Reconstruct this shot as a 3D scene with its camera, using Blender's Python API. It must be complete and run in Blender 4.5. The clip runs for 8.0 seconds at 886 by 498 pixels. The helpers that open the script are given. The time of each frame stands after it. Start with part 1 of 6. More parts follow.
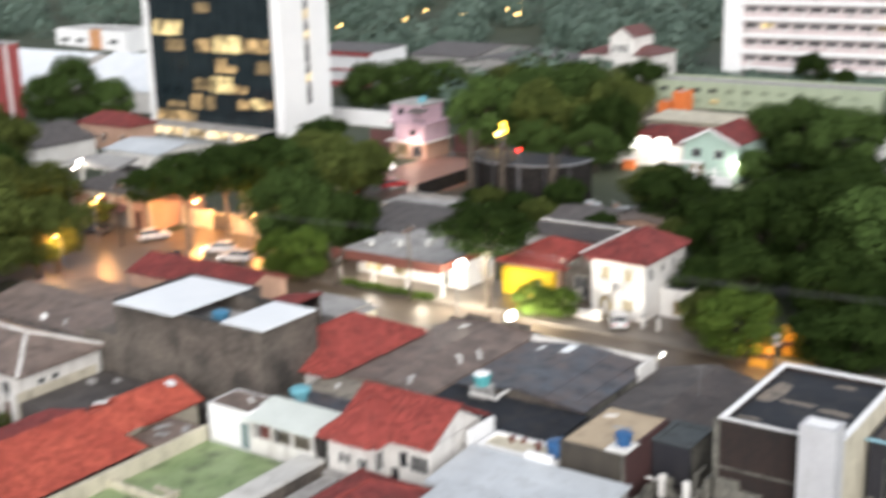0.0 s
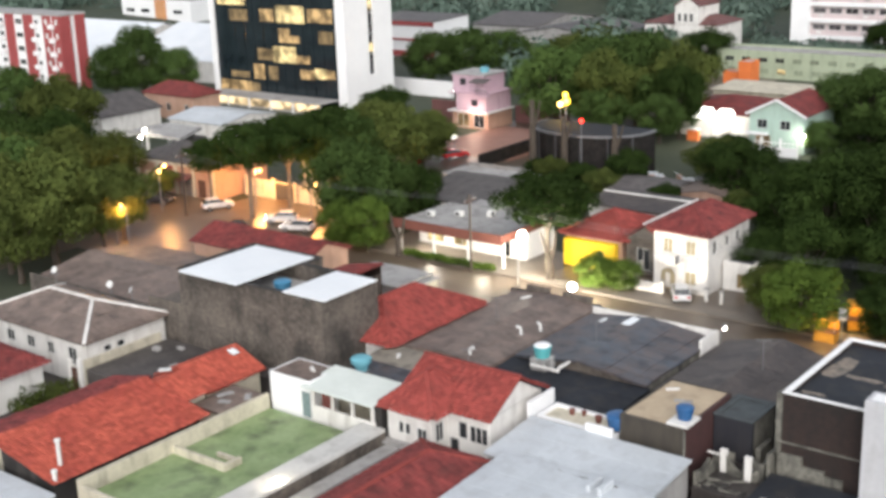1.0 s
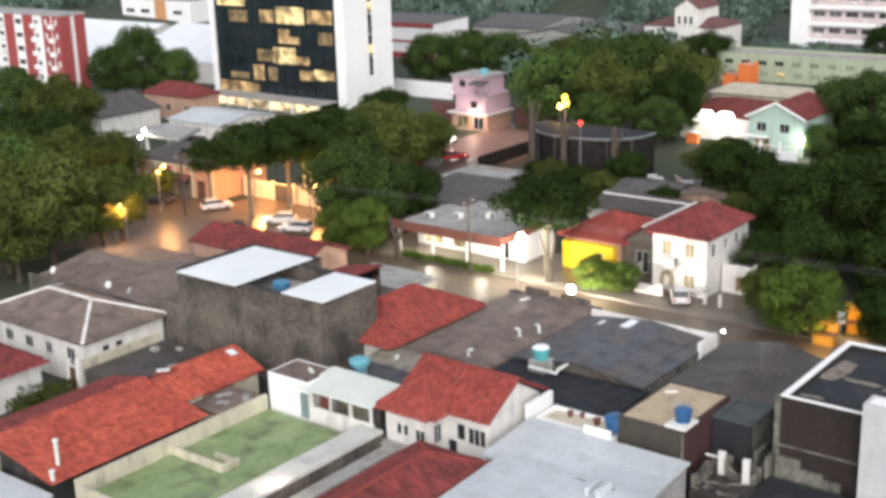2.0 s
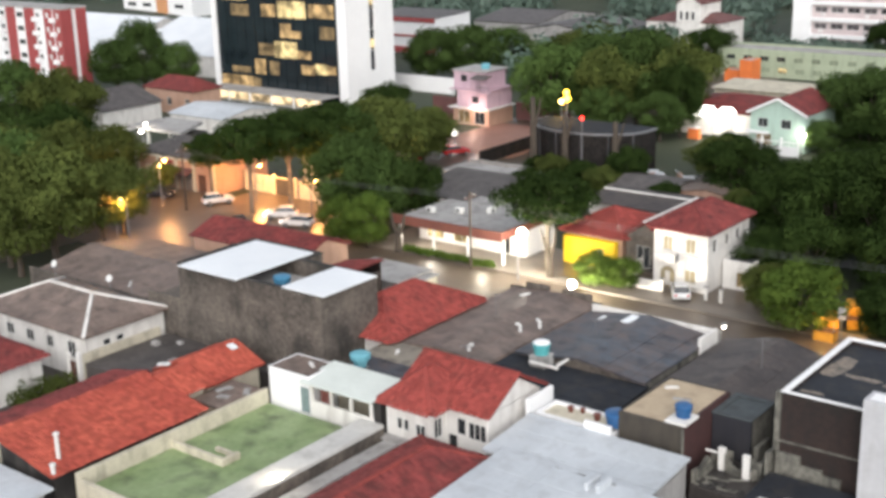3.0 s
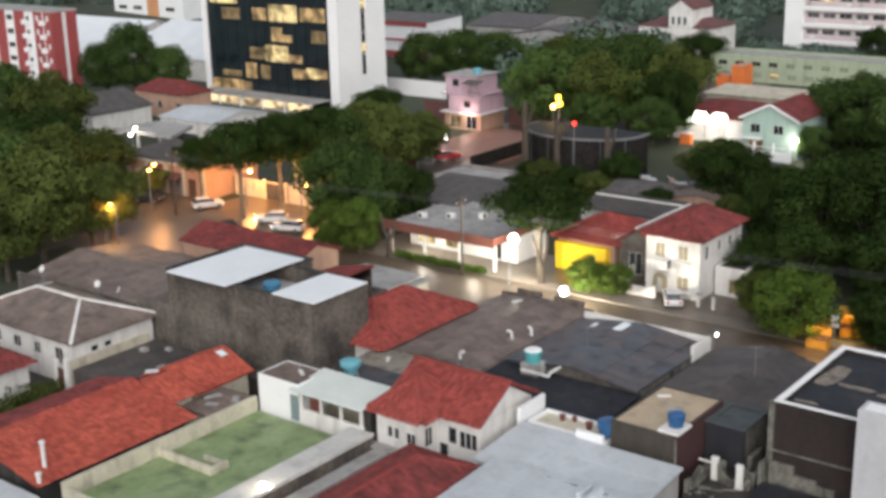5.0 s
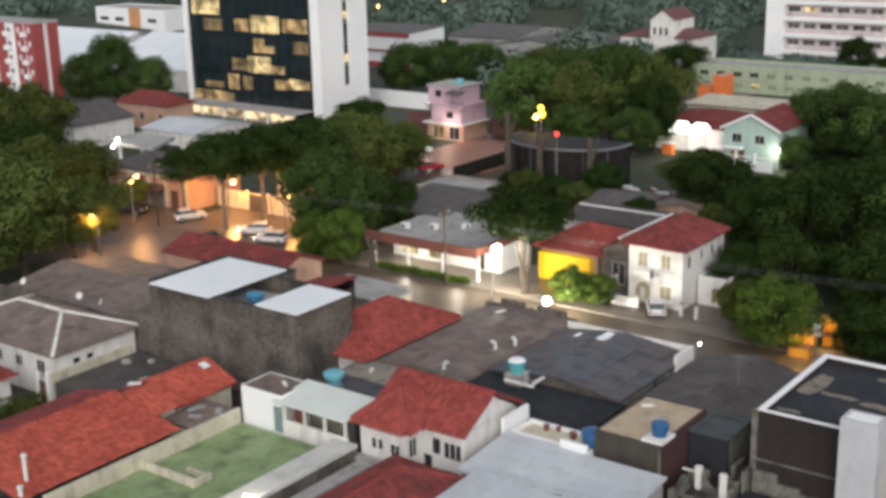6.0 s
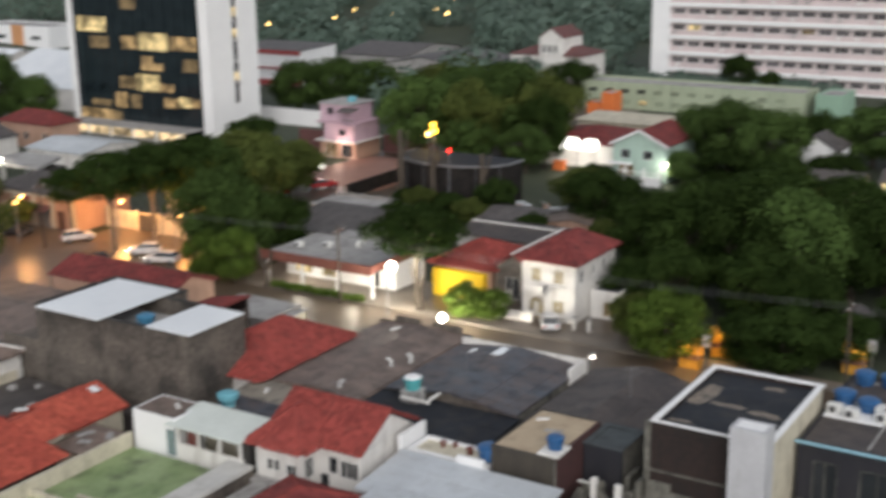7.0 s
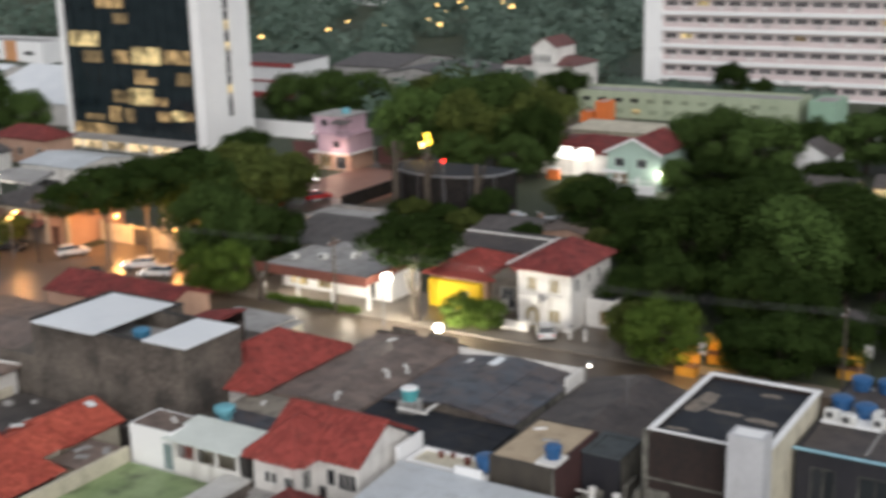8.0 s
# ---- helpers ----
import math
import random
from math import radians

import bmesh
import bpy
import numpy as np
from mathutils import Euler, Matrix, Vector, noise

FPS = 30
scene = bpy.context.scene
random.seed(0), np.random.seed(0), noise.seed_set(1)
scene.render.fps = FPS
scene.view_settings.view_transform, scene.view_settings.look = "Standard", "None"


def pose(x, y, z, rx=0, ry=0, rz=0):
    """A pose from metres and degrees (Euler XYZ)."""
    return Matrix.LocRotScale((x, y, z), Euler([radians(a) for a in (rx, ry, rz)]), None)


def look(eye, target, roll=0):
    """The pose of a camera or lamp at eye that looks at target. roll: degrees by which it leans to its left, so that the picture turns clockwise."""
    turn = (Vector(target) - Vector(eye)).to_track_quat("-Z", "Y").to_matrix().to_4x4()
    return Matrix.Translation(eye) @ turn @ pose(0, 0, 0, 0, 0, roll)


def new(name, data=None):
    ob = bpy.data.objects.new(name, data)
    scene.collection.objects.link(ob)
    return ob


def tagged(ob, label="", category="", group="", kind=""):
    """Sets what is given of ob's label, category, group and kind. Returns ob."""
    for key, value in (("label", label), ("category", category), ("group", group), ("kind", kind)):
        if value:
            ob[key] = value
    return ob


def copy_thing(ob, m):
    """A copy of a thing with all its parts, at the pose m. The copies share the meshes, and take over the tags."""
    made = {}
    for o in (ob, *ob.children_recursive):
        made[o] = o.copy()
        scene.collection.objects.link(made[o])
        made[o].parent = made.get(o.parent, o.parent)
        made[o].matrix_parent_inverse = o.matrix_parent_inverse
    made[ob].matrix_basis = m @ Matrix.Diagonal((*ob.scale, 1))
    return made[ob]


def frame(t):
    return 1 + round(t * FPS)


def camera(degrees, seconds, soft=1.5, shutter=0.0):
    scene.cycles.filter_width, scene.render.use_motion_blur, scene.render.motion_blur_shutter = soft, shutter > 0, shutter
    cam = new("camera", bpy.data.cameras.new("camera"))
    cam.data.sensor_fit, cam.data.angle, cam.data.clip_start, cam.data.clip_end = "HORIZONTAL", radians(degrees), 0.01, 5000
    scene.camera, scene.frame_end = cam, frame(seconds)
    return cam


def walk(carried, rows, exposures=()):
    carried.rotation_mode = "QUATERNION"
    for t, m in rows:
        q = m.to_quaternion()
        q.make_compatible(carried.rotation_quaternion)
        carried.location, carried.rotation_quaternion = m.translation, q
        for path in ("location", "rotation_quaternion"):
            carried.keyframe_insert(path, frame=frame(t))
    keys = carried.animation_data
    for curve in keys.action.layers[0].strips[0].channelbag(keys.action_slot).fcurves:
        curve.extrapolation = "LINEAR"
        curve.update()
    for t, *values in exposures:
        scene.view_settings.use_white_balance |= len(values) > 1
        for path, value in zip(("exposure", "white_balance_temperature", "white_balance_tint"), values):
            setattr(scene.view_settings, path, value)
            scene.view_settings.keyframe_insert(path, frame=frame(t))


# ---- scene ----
# World axes follow the street grid: the street runs along x, the camera stands 40 m up at a high window.
cam = camera(39.2, 8.0, soft=3.5, shutter=1.0)
PATH = [  # seconds, yaw, pitch, roll, metres back from the window
    (0.0, 35.02, -15.09, 1.54, 1.0), (0.1, 35.65, -15.47, 1.55, 1.0), (0.2, 35.8, -16.05, 1.53, 0.95), (0.3, 36.33, -17.15, 1.5, 0.9), (0.4, 36.53, -16.98, 1.47, 0.9),
    (0.5, 36.95, -16.86, 1.44, 0.9), (1.0, 37.83, -16.37, 1.93, 0.8), (1.5, 37.81, -16.21, 1.81, 0.8),
    (3.0, 37.94, -16.53, 1.53, 0.8), (3.5, 37.86, -16.55, 1.58, 0.2), (4.0, 37.98, -16.53, 1.57, 0.05), (4.5, 37.8, -16.5, 1.4, 0.0),
    (6.0, 36.79, -15.9, 1.28, 0.0), (6.3, 36.15, -15.66, 1.2, 0.0), (6.5, 35.24, -15.3, 1.0, 0.0), (6.8, 32.95, -15.2, 0.88, 0.0), (7.0, 31.89, -15.2, 0.74, 0.0),
    (7.2, 30.65, -14.7, 0.95, 0.0), (7.5, 30.41, -14.4, 1.28, 0.0), (7.8, 30.5, -14.6, 1.35, 0.0), (8.0, 31.51, -14.72, 1.32, 0.0)]
walk(cam, [(t, pose(0.61 * b, -0.79 * b, 40, 90 + p, r, y)) for t, y, p, r, b in PATH],
     exposures=[(0.0, 0.84), (0.6, 0.78), (3.0, 0.78), (3.6, 0.71), (4.5, 0.46), (6.0, 0.29), (7.0, 0.15), (8.0, 0.12)])

# ---- light ----
world = bpy.data.worlds.new("dusk_sky")
scene.world = world
world.use_nodes = True
wn, wl = world.node_tree.nodes, world.node_tree.links
sky = wn.new("ShaderNodeTexSky")
sky.sky_type, sky.sun_disc = "NISHITA", False
sky.sun_elevation, sky.sun_rotation = radians(31), radians(143)
sat = wn.new("ShaderNodeHueSaturation")
sat.inputs["Saturation"].default_value = 0.35
wl.new(sky.outputs[0], sat.inputs["Color"])
wl.new(sat.outputs[0], wn["Background"].inputs["Color"])
wn["Background"].inputs["Strength"].default_value = 0.115
sun = new("sun", bpy.data.lights.new("sun", "SUN"))
sun.data.energy, sun.data.angle, sun.data.color = 1.72, radians(70), (1.0, 0.96, 0.92)
sun.matrix_world = look((-6, 18, 54), (-60, 90, 0))

# ---- materials ----
MATS = {}


def mat(name, c1, c2=None, rough=0.8, scale=3.0, bump=0.15, metal=0.0, grain=25.0, stain=None, stain_amount=0.5,
        wave=0.0, wave_axis="X", wave_depth=0.6, spec=0.5, jitter=0.0, mott=0.5, island=0.0, block=None, streak=0.22, stain_size=1.1):
    """Two scales of noise between two colours, stains with streaks, and an optional corrugation or row of tiles."""
    if name in MATS:
        return MATS[name]
    m = bpy.data.materials.new(name)
    m.use_nodes = True
    n, l = m.node_tree.nodes, m.node_tree.links
    b = n["Principled BSDF"]
    c2 = c2 or tuple(0.7 * v for v in c1)
    co = n.new("ShaderNodeTexCoord")
    big, fine = n.new("ShaderNodeTexNoise"), n.new("ShaderNodeTexNoise")
    big.inputs["Scale"].default_value, big.inputs["Detail"].default_value = 1.0 / scale, 6
    fine.inputs["Scale"].default_value, fine.inputs["Detail"].default_value = grain / 10, 4
    for t in (big, fine):
        l.new(co.outputs["Object"], t.inputs["Vector"])
    add = n.new("ShaderNodeMath")
    add.operation = "MULTIPLY_ADD"
    add.inputs[1].default_value = mott
    l.new(fine.outputs["Fac"], add.inputs[0])
    l.new(big.outputs["Fac"], add.inputs[2])
    ramp = n.new("ShaderNodeMapRange")
    ramp.inputs[1].default_value, ramp.inputs[2].default_value = 0.5 + 0.5 * mott - 0.23, 0.5 + 0.5 * mott + 0.23
    l.new(add.outputs[0], ramp.inputs[0])
    mix = n.new("ShaderNodeMix")
    mix.data_type = "RGBA"
    mix.inputs[6].default_value, mix.inputs[7].default_value = (*c1, 1), (*c2, 1)
    l.new(ramp.outputs[0], mix.inputs[0])
    colour = mix.outputs[2]
    if stain:
        mp = n.new("ShaderNodeMapping")
        mp.inputs["Scale"].default_value = (1.0, 1.0, streak)
        st = n.new("ShaderNodeTexNoise")
        st.inputs["Scale"].default_value, st.inputs["Detail"].default_value = 1.0 / stain_size, 7
        l.new(co.outputs["Object"], mp.inputs[0])
        l.new(mp.outputs[0], st.inputs["Vector"])
        sr = n.new("ShaderNodeMapRange")
        sr.inputs[1].default_value, sr.inputs[2].default_value, sr.inputs[4].default_value = 0.5, 0.7, stain_amount
        l.new(st.outputs["Fac"], sr.inputs[0])
        m2 = n.new("ShaderNodeMix")
        m2.data_type = "RGBA"
        m2.inputs[7].default_value = (*stain, 1)
        l.new(sr.outputs[0], m2.inputs[0])
        l.new(colour, m2.inputs[6])
        colour = m2.outputs[2]
    height = fine.outputs["Fac"]
    if block:
        sp, cb, ad = n.new("ShaderNodeSeparateXYZ"), n.new("ShaderNodeCombineXYZ"), n.new("ShaderNodeMath")
        l.new(co.outputs["Object"], sp.inputs[0])
        l.new(sp.outputs[0], ad.inputs[0])
        l.new(sp.outputs[1], ad.inputs[1])
        l.new(ad.outputs[0], cb.inputs[0])
        l.new(sp.outputs[2], cb.inputs[1])
        bk = n.new("ShaderNodeTexBrick")
        bk.inputs["Scale"].default_value = 1.0
        bk.inputs["Brick Width"].default_value, bk.inputs["Row Height"].default_value, bk.inputs["Mortar Size"].default_value = block[0], block[1], 0.02
        bk.inputs["Color1"].default_value, bk.inputs["Color2"].default_value, bk.inputs["Mortar"].default_value = (1, 1, 1, 1), (0.72, 0.71, 0.7, 1), (0.55, 0.55, 0.55, 1)
        l.new(cb.outputs[0], bk.inputs["Vector"])
        m4 = n.new("ShaderNodeMix")
        m4.data_type, m4.blend_type = "RGBA", "MULTIPLY"
        m4.inputs[0].default_value = 0.7
        l.new(colour, m4.inputs[6])
        l.new(bk.outputs["Color"], m4.inputs[7])
        colour = m4.outputs[2]
    if wave:
        wv = n.new("ShaderNodeTexWave")
        wv.bands_direction = wave_axis
        wv.inputs["Scale"].default_value = 0.314 / wave
        wv.inputs["Distortion"].default_value = 0.4
        wv.inputs["Detail"].default_value = 1
        l.new(co.outputs["Object"], wv.inputs["Vector"])
        m3 = n.new("ShaderNodeMix")
        m3.data_type = "RGBA"
        m3.blend_type = "MULTIPLY"
        m3.inputs[0].default_value = wave_depth
        l.new(colour, m3.inputs[6])
        l.new(wv.outputs["Color"], m3.inputs[7])
        colour = m3.outputs[2]
        ma = n.new("ShaderNodeMath")
        l.new(wv.outputs["Fac"], ma.inputs[0])
        l.new(fine.outputs["Fac"], ma.inputs[1])
        height = ma.outputs[0]
    if jitter or island:
        inf = n.new("ShaderNodeObjectInfo" if jitter else "ShaderNodeNewGeometry")
        hs = n.new("ShaderNodeHueSaturation")
        jr = n.new("ShaderNodeMapRange")
        jr.inputs[3].default_value, jr.inputs[4].default_value = 1 - (jitter or island), 1 + (jitter or island)
        l.new(inf.outputs["Random" if jitter else "Random Per Island"], jr.inputs[0])
        l.new(jr.outputs[0], hs.inputs["Value"])
        l.new(colour, hs.inputs["Color"])
        colour = hs.outputs[0]
    l.new(colour, b.inputs["Base Color"])
    b.inputs["Roughness"].default_value, b.inputs["Metallic"].default_value = rough, metal
    b.inputs["Specular IOR Level"].default_value = spec
    if bump:
        bp = n.new("ShaderNodeBump")
        bp.inputs["Strength"].default_value, bp.inputs["Distance"].default_value = bump, 0.08
        l.new(height, bp.inputs["Height"])
        l.new(bp.outputs[0], b.inputs["Normal"])
    MATS[name] = m
    return m


def glow(name, colour, strength):
    m = bpy.data.materials.new(name)
    m.use_nodes = True
    b = m.node_tree.nodes["Principled BSDF"]
    b.inputs["Base Color"].default_value = (*colour, 1)
    b.inputs["Emission Color"].default_value, b.inputs["Emission Strength"].default_value = (*colour, 1), strength
    return m


white = mat("white_wall", (0.78, 0.76, 0.73), (0.64, 0.62, 0.59), stain=(0.32, 0.29, 0.26), stain_amount=0.45, scale=2.0)
cream = mat("cream_wall", (0.62, 0.57, 0.45), (0.46, 0.42, 0.33), stain=(0.19, 0.17, 0.13), stain_amount=0.5, mott=0.7, streak=0.4)
clean_white = mat("white_paint", (0.84, 0.84, 0.84), (0.76, 0.76, 0.77), scale=6)
dirty = mat("weathered_concrete", (0.185, 0.155, 0.13), (0.066, 0.057, 0.05), stain=(0.024, 0.022, 0.02), stain_amount=0.85, scale=3.2, mott=0.8, block=(0.42, 0.21), streak=0.6, stain_size=2.2)
concrete = mat("concrete", (0.4, 0.39, 0.38), (0.28, 0.27, 0.26), stain=(0.12, 0.115, 0.11), stain_amount=0.5)
redtile = mat("red_roof_tiles", (0.33, 0.07, 0.058), (0.23, 0.05, 0.044), scale=3.0, grain=14, stain=(0.14, 0.045, 0.038), stain_amount=0.5, bump=0.3, spec=0.2, mott=0.5, island=0.24, streak=1.0, stain_size=0.8)
darkred = mat("dark_red_roof_tiles", (0.25, 0.056, 0.052), (0.14, 0.038, 0.037), scale=2.2, grain=14, stain=(0.08, 0.034, 0.03), bump=0.3, spec=0.2, mott=0.6, island=0.22, streak=0.8)
orangetile = mat("orange_clay_tiles", (0.48, 0.11, 0.072), (0.36, 0.072, 0.052), scale=3.0, grain=14, stain=(0.24, 0.058, 0.045), stain_amount=0.45, bump=0.3, spec=0.2, mott=0.5, island=0.24, streak=1.0, stain_size=0.7)
fibre = mat("grey_fibre_cement", (0.12, 0.105, 0.1), (0.06, 0.053, 0.051), scale=1.7, wave=0.22, wave_axis="X", wave_depth=0.06, rough=0.6, stain=(0.04, 0.036, 0.034), stain_amount=0.75, bump=0.25, mott=0.7, jitter=0.13, streak=0.9)
brownfibre = mat("brown_fibre_cement", (0.235, 0.176, 0.147), (0.13, 0.099, 0.085), scale=1.7, wave=0.22, wave_axis="X", wave_depth=0.06, rough=0.6, stain=(0.066, 0.052, 0.046), stain_amount=0.6, bump=0.25, mott=0.7, jitter=0.1, streak=0.9)
sootfibre = mat("dark_taupe_fibre_cement", (0.1, 0.079, 0.071), (0.045, 0.038, 0.037), scale=1.8, wave=0.22, wave_axis="X", wave_depth=0.06, rough=0.6, stain=(0.026, 0.024, 0.023), stain_amount=0.6, bump=0.25, mott=0.7, jitter=0.14, streak=0.9)
bluefibre = mat("blue_grey_roofing", (0.066, 0.082, 0.104), (0.115, 0.084, 0.075), scale=2.6, wave=0.25, wave_axis="X", wave_depth=0.05, stain=(0.026, 0.03, 0.038), stain_amount=0.85, bump=0.25, rough=0.5, mott=0.6, jitter=0.13, streak=0.9)
blacktar = mat("black_bitumen", (0.03, 0.034, 0.042), (0.018, 0.02, 0.025), scale=3, stain=(0.07, 0.06, 0.05), stain_amount=0.35, rough=0.75, spec=0.25)
tan = mat("tan_slab", (0.5, 0.4, 0.28), (0.4, 0.31, 0.21), scale=2.5, stain=(0.26, 0.2, 0.14), stain_amount=0.5)
zinc = mat("white_metal_roofing", (0.56, 0.59, 0.62), (0.46, 0.49, 0.52), scale=5, stain=(0.34, 0.35, 0.36), stain_amount=0.4, rough=0.45, bump=0.1, jitter=0.03, streak=0.8)
panel = mat("white_roof_panel", (0.86, 0.88, 0.9), (0.77, 0.8, 0.83), scale=4, rough=0.35, wave=0.5, wave_axis="Y", wave_depth=0.05)
palegreen = mat("pale_green_sheet", (0.66, 0.7, 0.66), (0.56, 0.6, 0.56), scale=3)
moss = mat("mossy_green_floor", (0.28, 0.355, 0.18), (0.175, 0.25, 0.105), scale=2.6, stain=(0.06, 0.075, 0.04), stain_amount=0.7, rough=0.6, mott=0.6, streak=1.0, stain_size=1.8)
# Browned base colour: warm lamplight on the wet road is put into it.
asphalt = mat("wet_asphalt", (0.12, 0.091, 0.068), (0.075, 0.058, 0.044), scale=4, rough=0.36, bump=0.12, stain=(0.16, 0.125, 0.095), stain_amount=0.4, streak=1.0, stain_size=3.0)
paving = mat("worn_paving", (0.21, 0.18, 0.152), (0.13, 0.112, 0.097), scale=4, rough=0.55)
soil = mat("ground_cover", (0.05, 0.06, 0.035), (0.03, 0.042, 0.022), scale=9, bump=0.4)
grass = mat("grass", (0.1, 0.15, 0.04), (0.06, 0.1, 0.03), scale=2, bump=0.5)
bark = mat("bark", (0.075, 0.058, 0.043), (0.045, 0.036, 0.028), scale=0.6, bump=0.6)
palebark = mat("pale_bark", (0.17, 0.14, 0.11), (0.1, 0.085, 0.065), scale=0.6, bump=0.5)
leaf_a = mat("dark_leaves", (0.033, 0.054, 0.014), (0.015, 0.028, 0.007), scale=2.4, spec=0.03, rough=0.9, bump=0, jitter=0.25, mott=0.12)
leaf_m = mat("mid_green_leaves", (0.068, 0.108, 0.03), (0.036, 0.062, 0.018), scale=2.4, spec=0.03, rough=0.9, bump=0, jitter=0.25, mott=0.12)
# Paler, bluer green: the hill's haze is put into this leaf colour.
leaf_d = mat("haze_paled_leaves", (0.125, 0.17, 0.14), (0.085, 0.13, 0.1), scale=9, spec=0.15, rough=0.7, bump=0, mott=0.12)
leaf_b = mat("olive_leaves", (0.092, 0.112, 0.03), (0.048, 0.064, 0.018), scale=2.4, spec=0.03, rough=0.9, bump=0, jitter=0.22, mott=0.12)
leaf_c = mat("fresh_leaves", (0.085, 0.125, 0.024), (0.048, 0.082, 0.016), scale=1.5, spec=0.03, rough=0.9, bump=0, jitter=0.15, mott=0.12)
pink = mat("pink_paint", (0.56, 0.4, 0.46), (0.47, 0.33, 0.39), stain=(0.28, 0.2, 0.22), stain_amount=0.5)
mint = mat("mint_green_paint", (0.42, 0.56, 0.49), (0.36, 0.48, 0.42), stain=(0.25, 0.32, 0.28), stain_amount=0.4)
palemint = mat("faded_green_paint", (0.42, 0.47, 0.34), (0.33, 0.38, 0.27), stain=(0.2, 0.24, 0.17), stain_amount=0.5, scale=5)
teal = mat("teal_paint", (0.3, 0.45, 0.34), (0.24, 0.37, 0.28), scale=5)
yellow = mat("yellow_paint", (0.9, 0.6, 0.02), (0.8, 0.5, 0.02), scale=3)
salmon = mat("salmon_wall", (0.5, 0.32, 0.24), (0.4, 0.25, 0.18), stain=(0.3, 0.17, 0.12), stain_amount=0.4)
brickred = mat("brick_red_paint", (0.36, 0.07, 0.07), (0.27, 0.055, 0.055), scale=5)
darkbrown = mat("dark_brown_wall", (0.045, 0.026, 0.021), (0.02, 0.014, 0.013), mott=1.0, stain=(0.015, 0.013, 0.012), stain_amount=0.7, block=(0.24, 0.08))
# Also serves as shade under the canopy and the long house's eaves.
soot_shade = mat("soot_shade_wall", (0.038, 0.035, 0.034), (0.02, 0.019, 0.018), stain=(0.12, 0.11, 0.1), stain_amount=0.4)
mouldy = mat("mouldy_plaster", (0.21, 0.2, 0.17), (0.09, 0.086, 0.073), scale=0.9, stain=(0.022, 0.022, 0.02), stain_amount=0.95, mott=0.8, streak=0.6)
redwall = mat("red_brown_render", (0.07, 0.028, 0.027), (0.04, 0.02, 0.02), stain=(0.022, 0.018, 0.017), stain_amount=0.6)
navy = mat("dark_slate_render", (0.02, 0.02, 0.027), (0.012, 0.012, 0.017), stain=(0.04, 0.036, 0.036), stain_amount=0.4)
olive_wall = mat("olive_brown_render", (0.062, 0.052, 0.04), (0.036, 0.031, 0.026), stain=(0.018, 0.016, 0.015), stain_amount=0.7)
tealslab = mat("grey_teal_slab", (0.08, 0.094, 0.1), (0.05, 0.058, 0.062), scale=2.0, stain=(0.036, 0.036, 0.036), stain_amount=0.6)
dustfelt = mat("dusty_felt", (0.27, 0.225, 0.18), (0.15, 0.128, 0.108), scale=0.8, mott=1.2, stain=(0.04, 0.04, 0.042), stain_amount=0.7)
wetyard = mat("wet_yard", (0.058, 0.05, 0.046), (0.03, 0.027, 0.026), scale=2.4, rough=0.55, spec=0.3, mott=1.0)
char = mat("charred_boards", (0.03, 0.026, 0.024), (0.012, 0.011, 0.011), scale=1.2, rough=0.9, spec=0.15, mott=1.0)
maroon = mat("maroon_roofing", (0.17, 0.07, 0.065), (0.11, 0.05, 0.048), scale=2.5, wave=0.3, wave_axis="X", wave_depth=0.15)
brown = mat("brown_fascia", (0.2, 0.07, 0.05), (0.14, 0.05, 0.04), scale=2)
wood = mat("dark_wood", (0.12, 0.06, 0.04), (0.08, 0.04, 0.03), scale=0.5)
blue = mat("blue_plastic", (0.025, 0.105, 0.26), (0.02, 0.08, 0.2), rough=0.4, bump=0.05)
paleblue = mat("faded_blue_plastic", (0.16, 0.42, 0.5), (0.13, 0.35, 0.42), rough=0.5, bump=0.05)
turquoise = mat("turquoise_plastic", (0.1, 0.4, 0.42), (0.08, 0.33, 0.35), rough=0.4, bump=0.05)
bluetrim = mat("light_blue_paint", (0.3, 0.52, 0.62), (0.24, 0.43, 0.52), scale=2)
steel = mat("grey_steel", (0.3, 0.3, 0.31), (0.22, 0.22, 0.23), rough=0.5, metal=0.6)
glass = mat("dark_window_glass", (0.03, 0.034, 0.038), (0.02, 0.022, 0.025), rough=0.12, bump=0, spec=0.6)
# Base colour greyed to carry the reflection in the apartment panes.
paleglass = mat("reflection_grey_glass", (0.13, 0.12, 0.125), (0.07, 0.066, 0.07), rough=0.2, bump=0, jitter=0.4)
# Base colour lifted a little to stand for reflection in the tower glass.
curtain = mat("tinted_curtain_glass", (0.02, 0.029, 0.034), (0.011, 0.017, 0.021), rough=0.08, bump=0.03, spec=0.5, grain=3)
frame_white = mat("white_frame", (0.72, 0.72, 0.7), rough=0.5, bump=0)
frame_dark = mat("dark_frame", (0.06, 0.06, 0.065), rough=0.5, bump=0)
rubber = mat("tyre_rubber", (0.02, 0.02, 0.02), rough=0.9)
carwhite = mat("white_car_paint", (0.75, 0.75, 0.75), rough=0.25, bump=0)
cardark = mat("dark_car_paint", (0.03, 0.03, 0.035), rough=0.25, bump=0)
carred = mat("red_car_paint", (0.5, 0.03, 0.03), rough=0.25, bump=0)


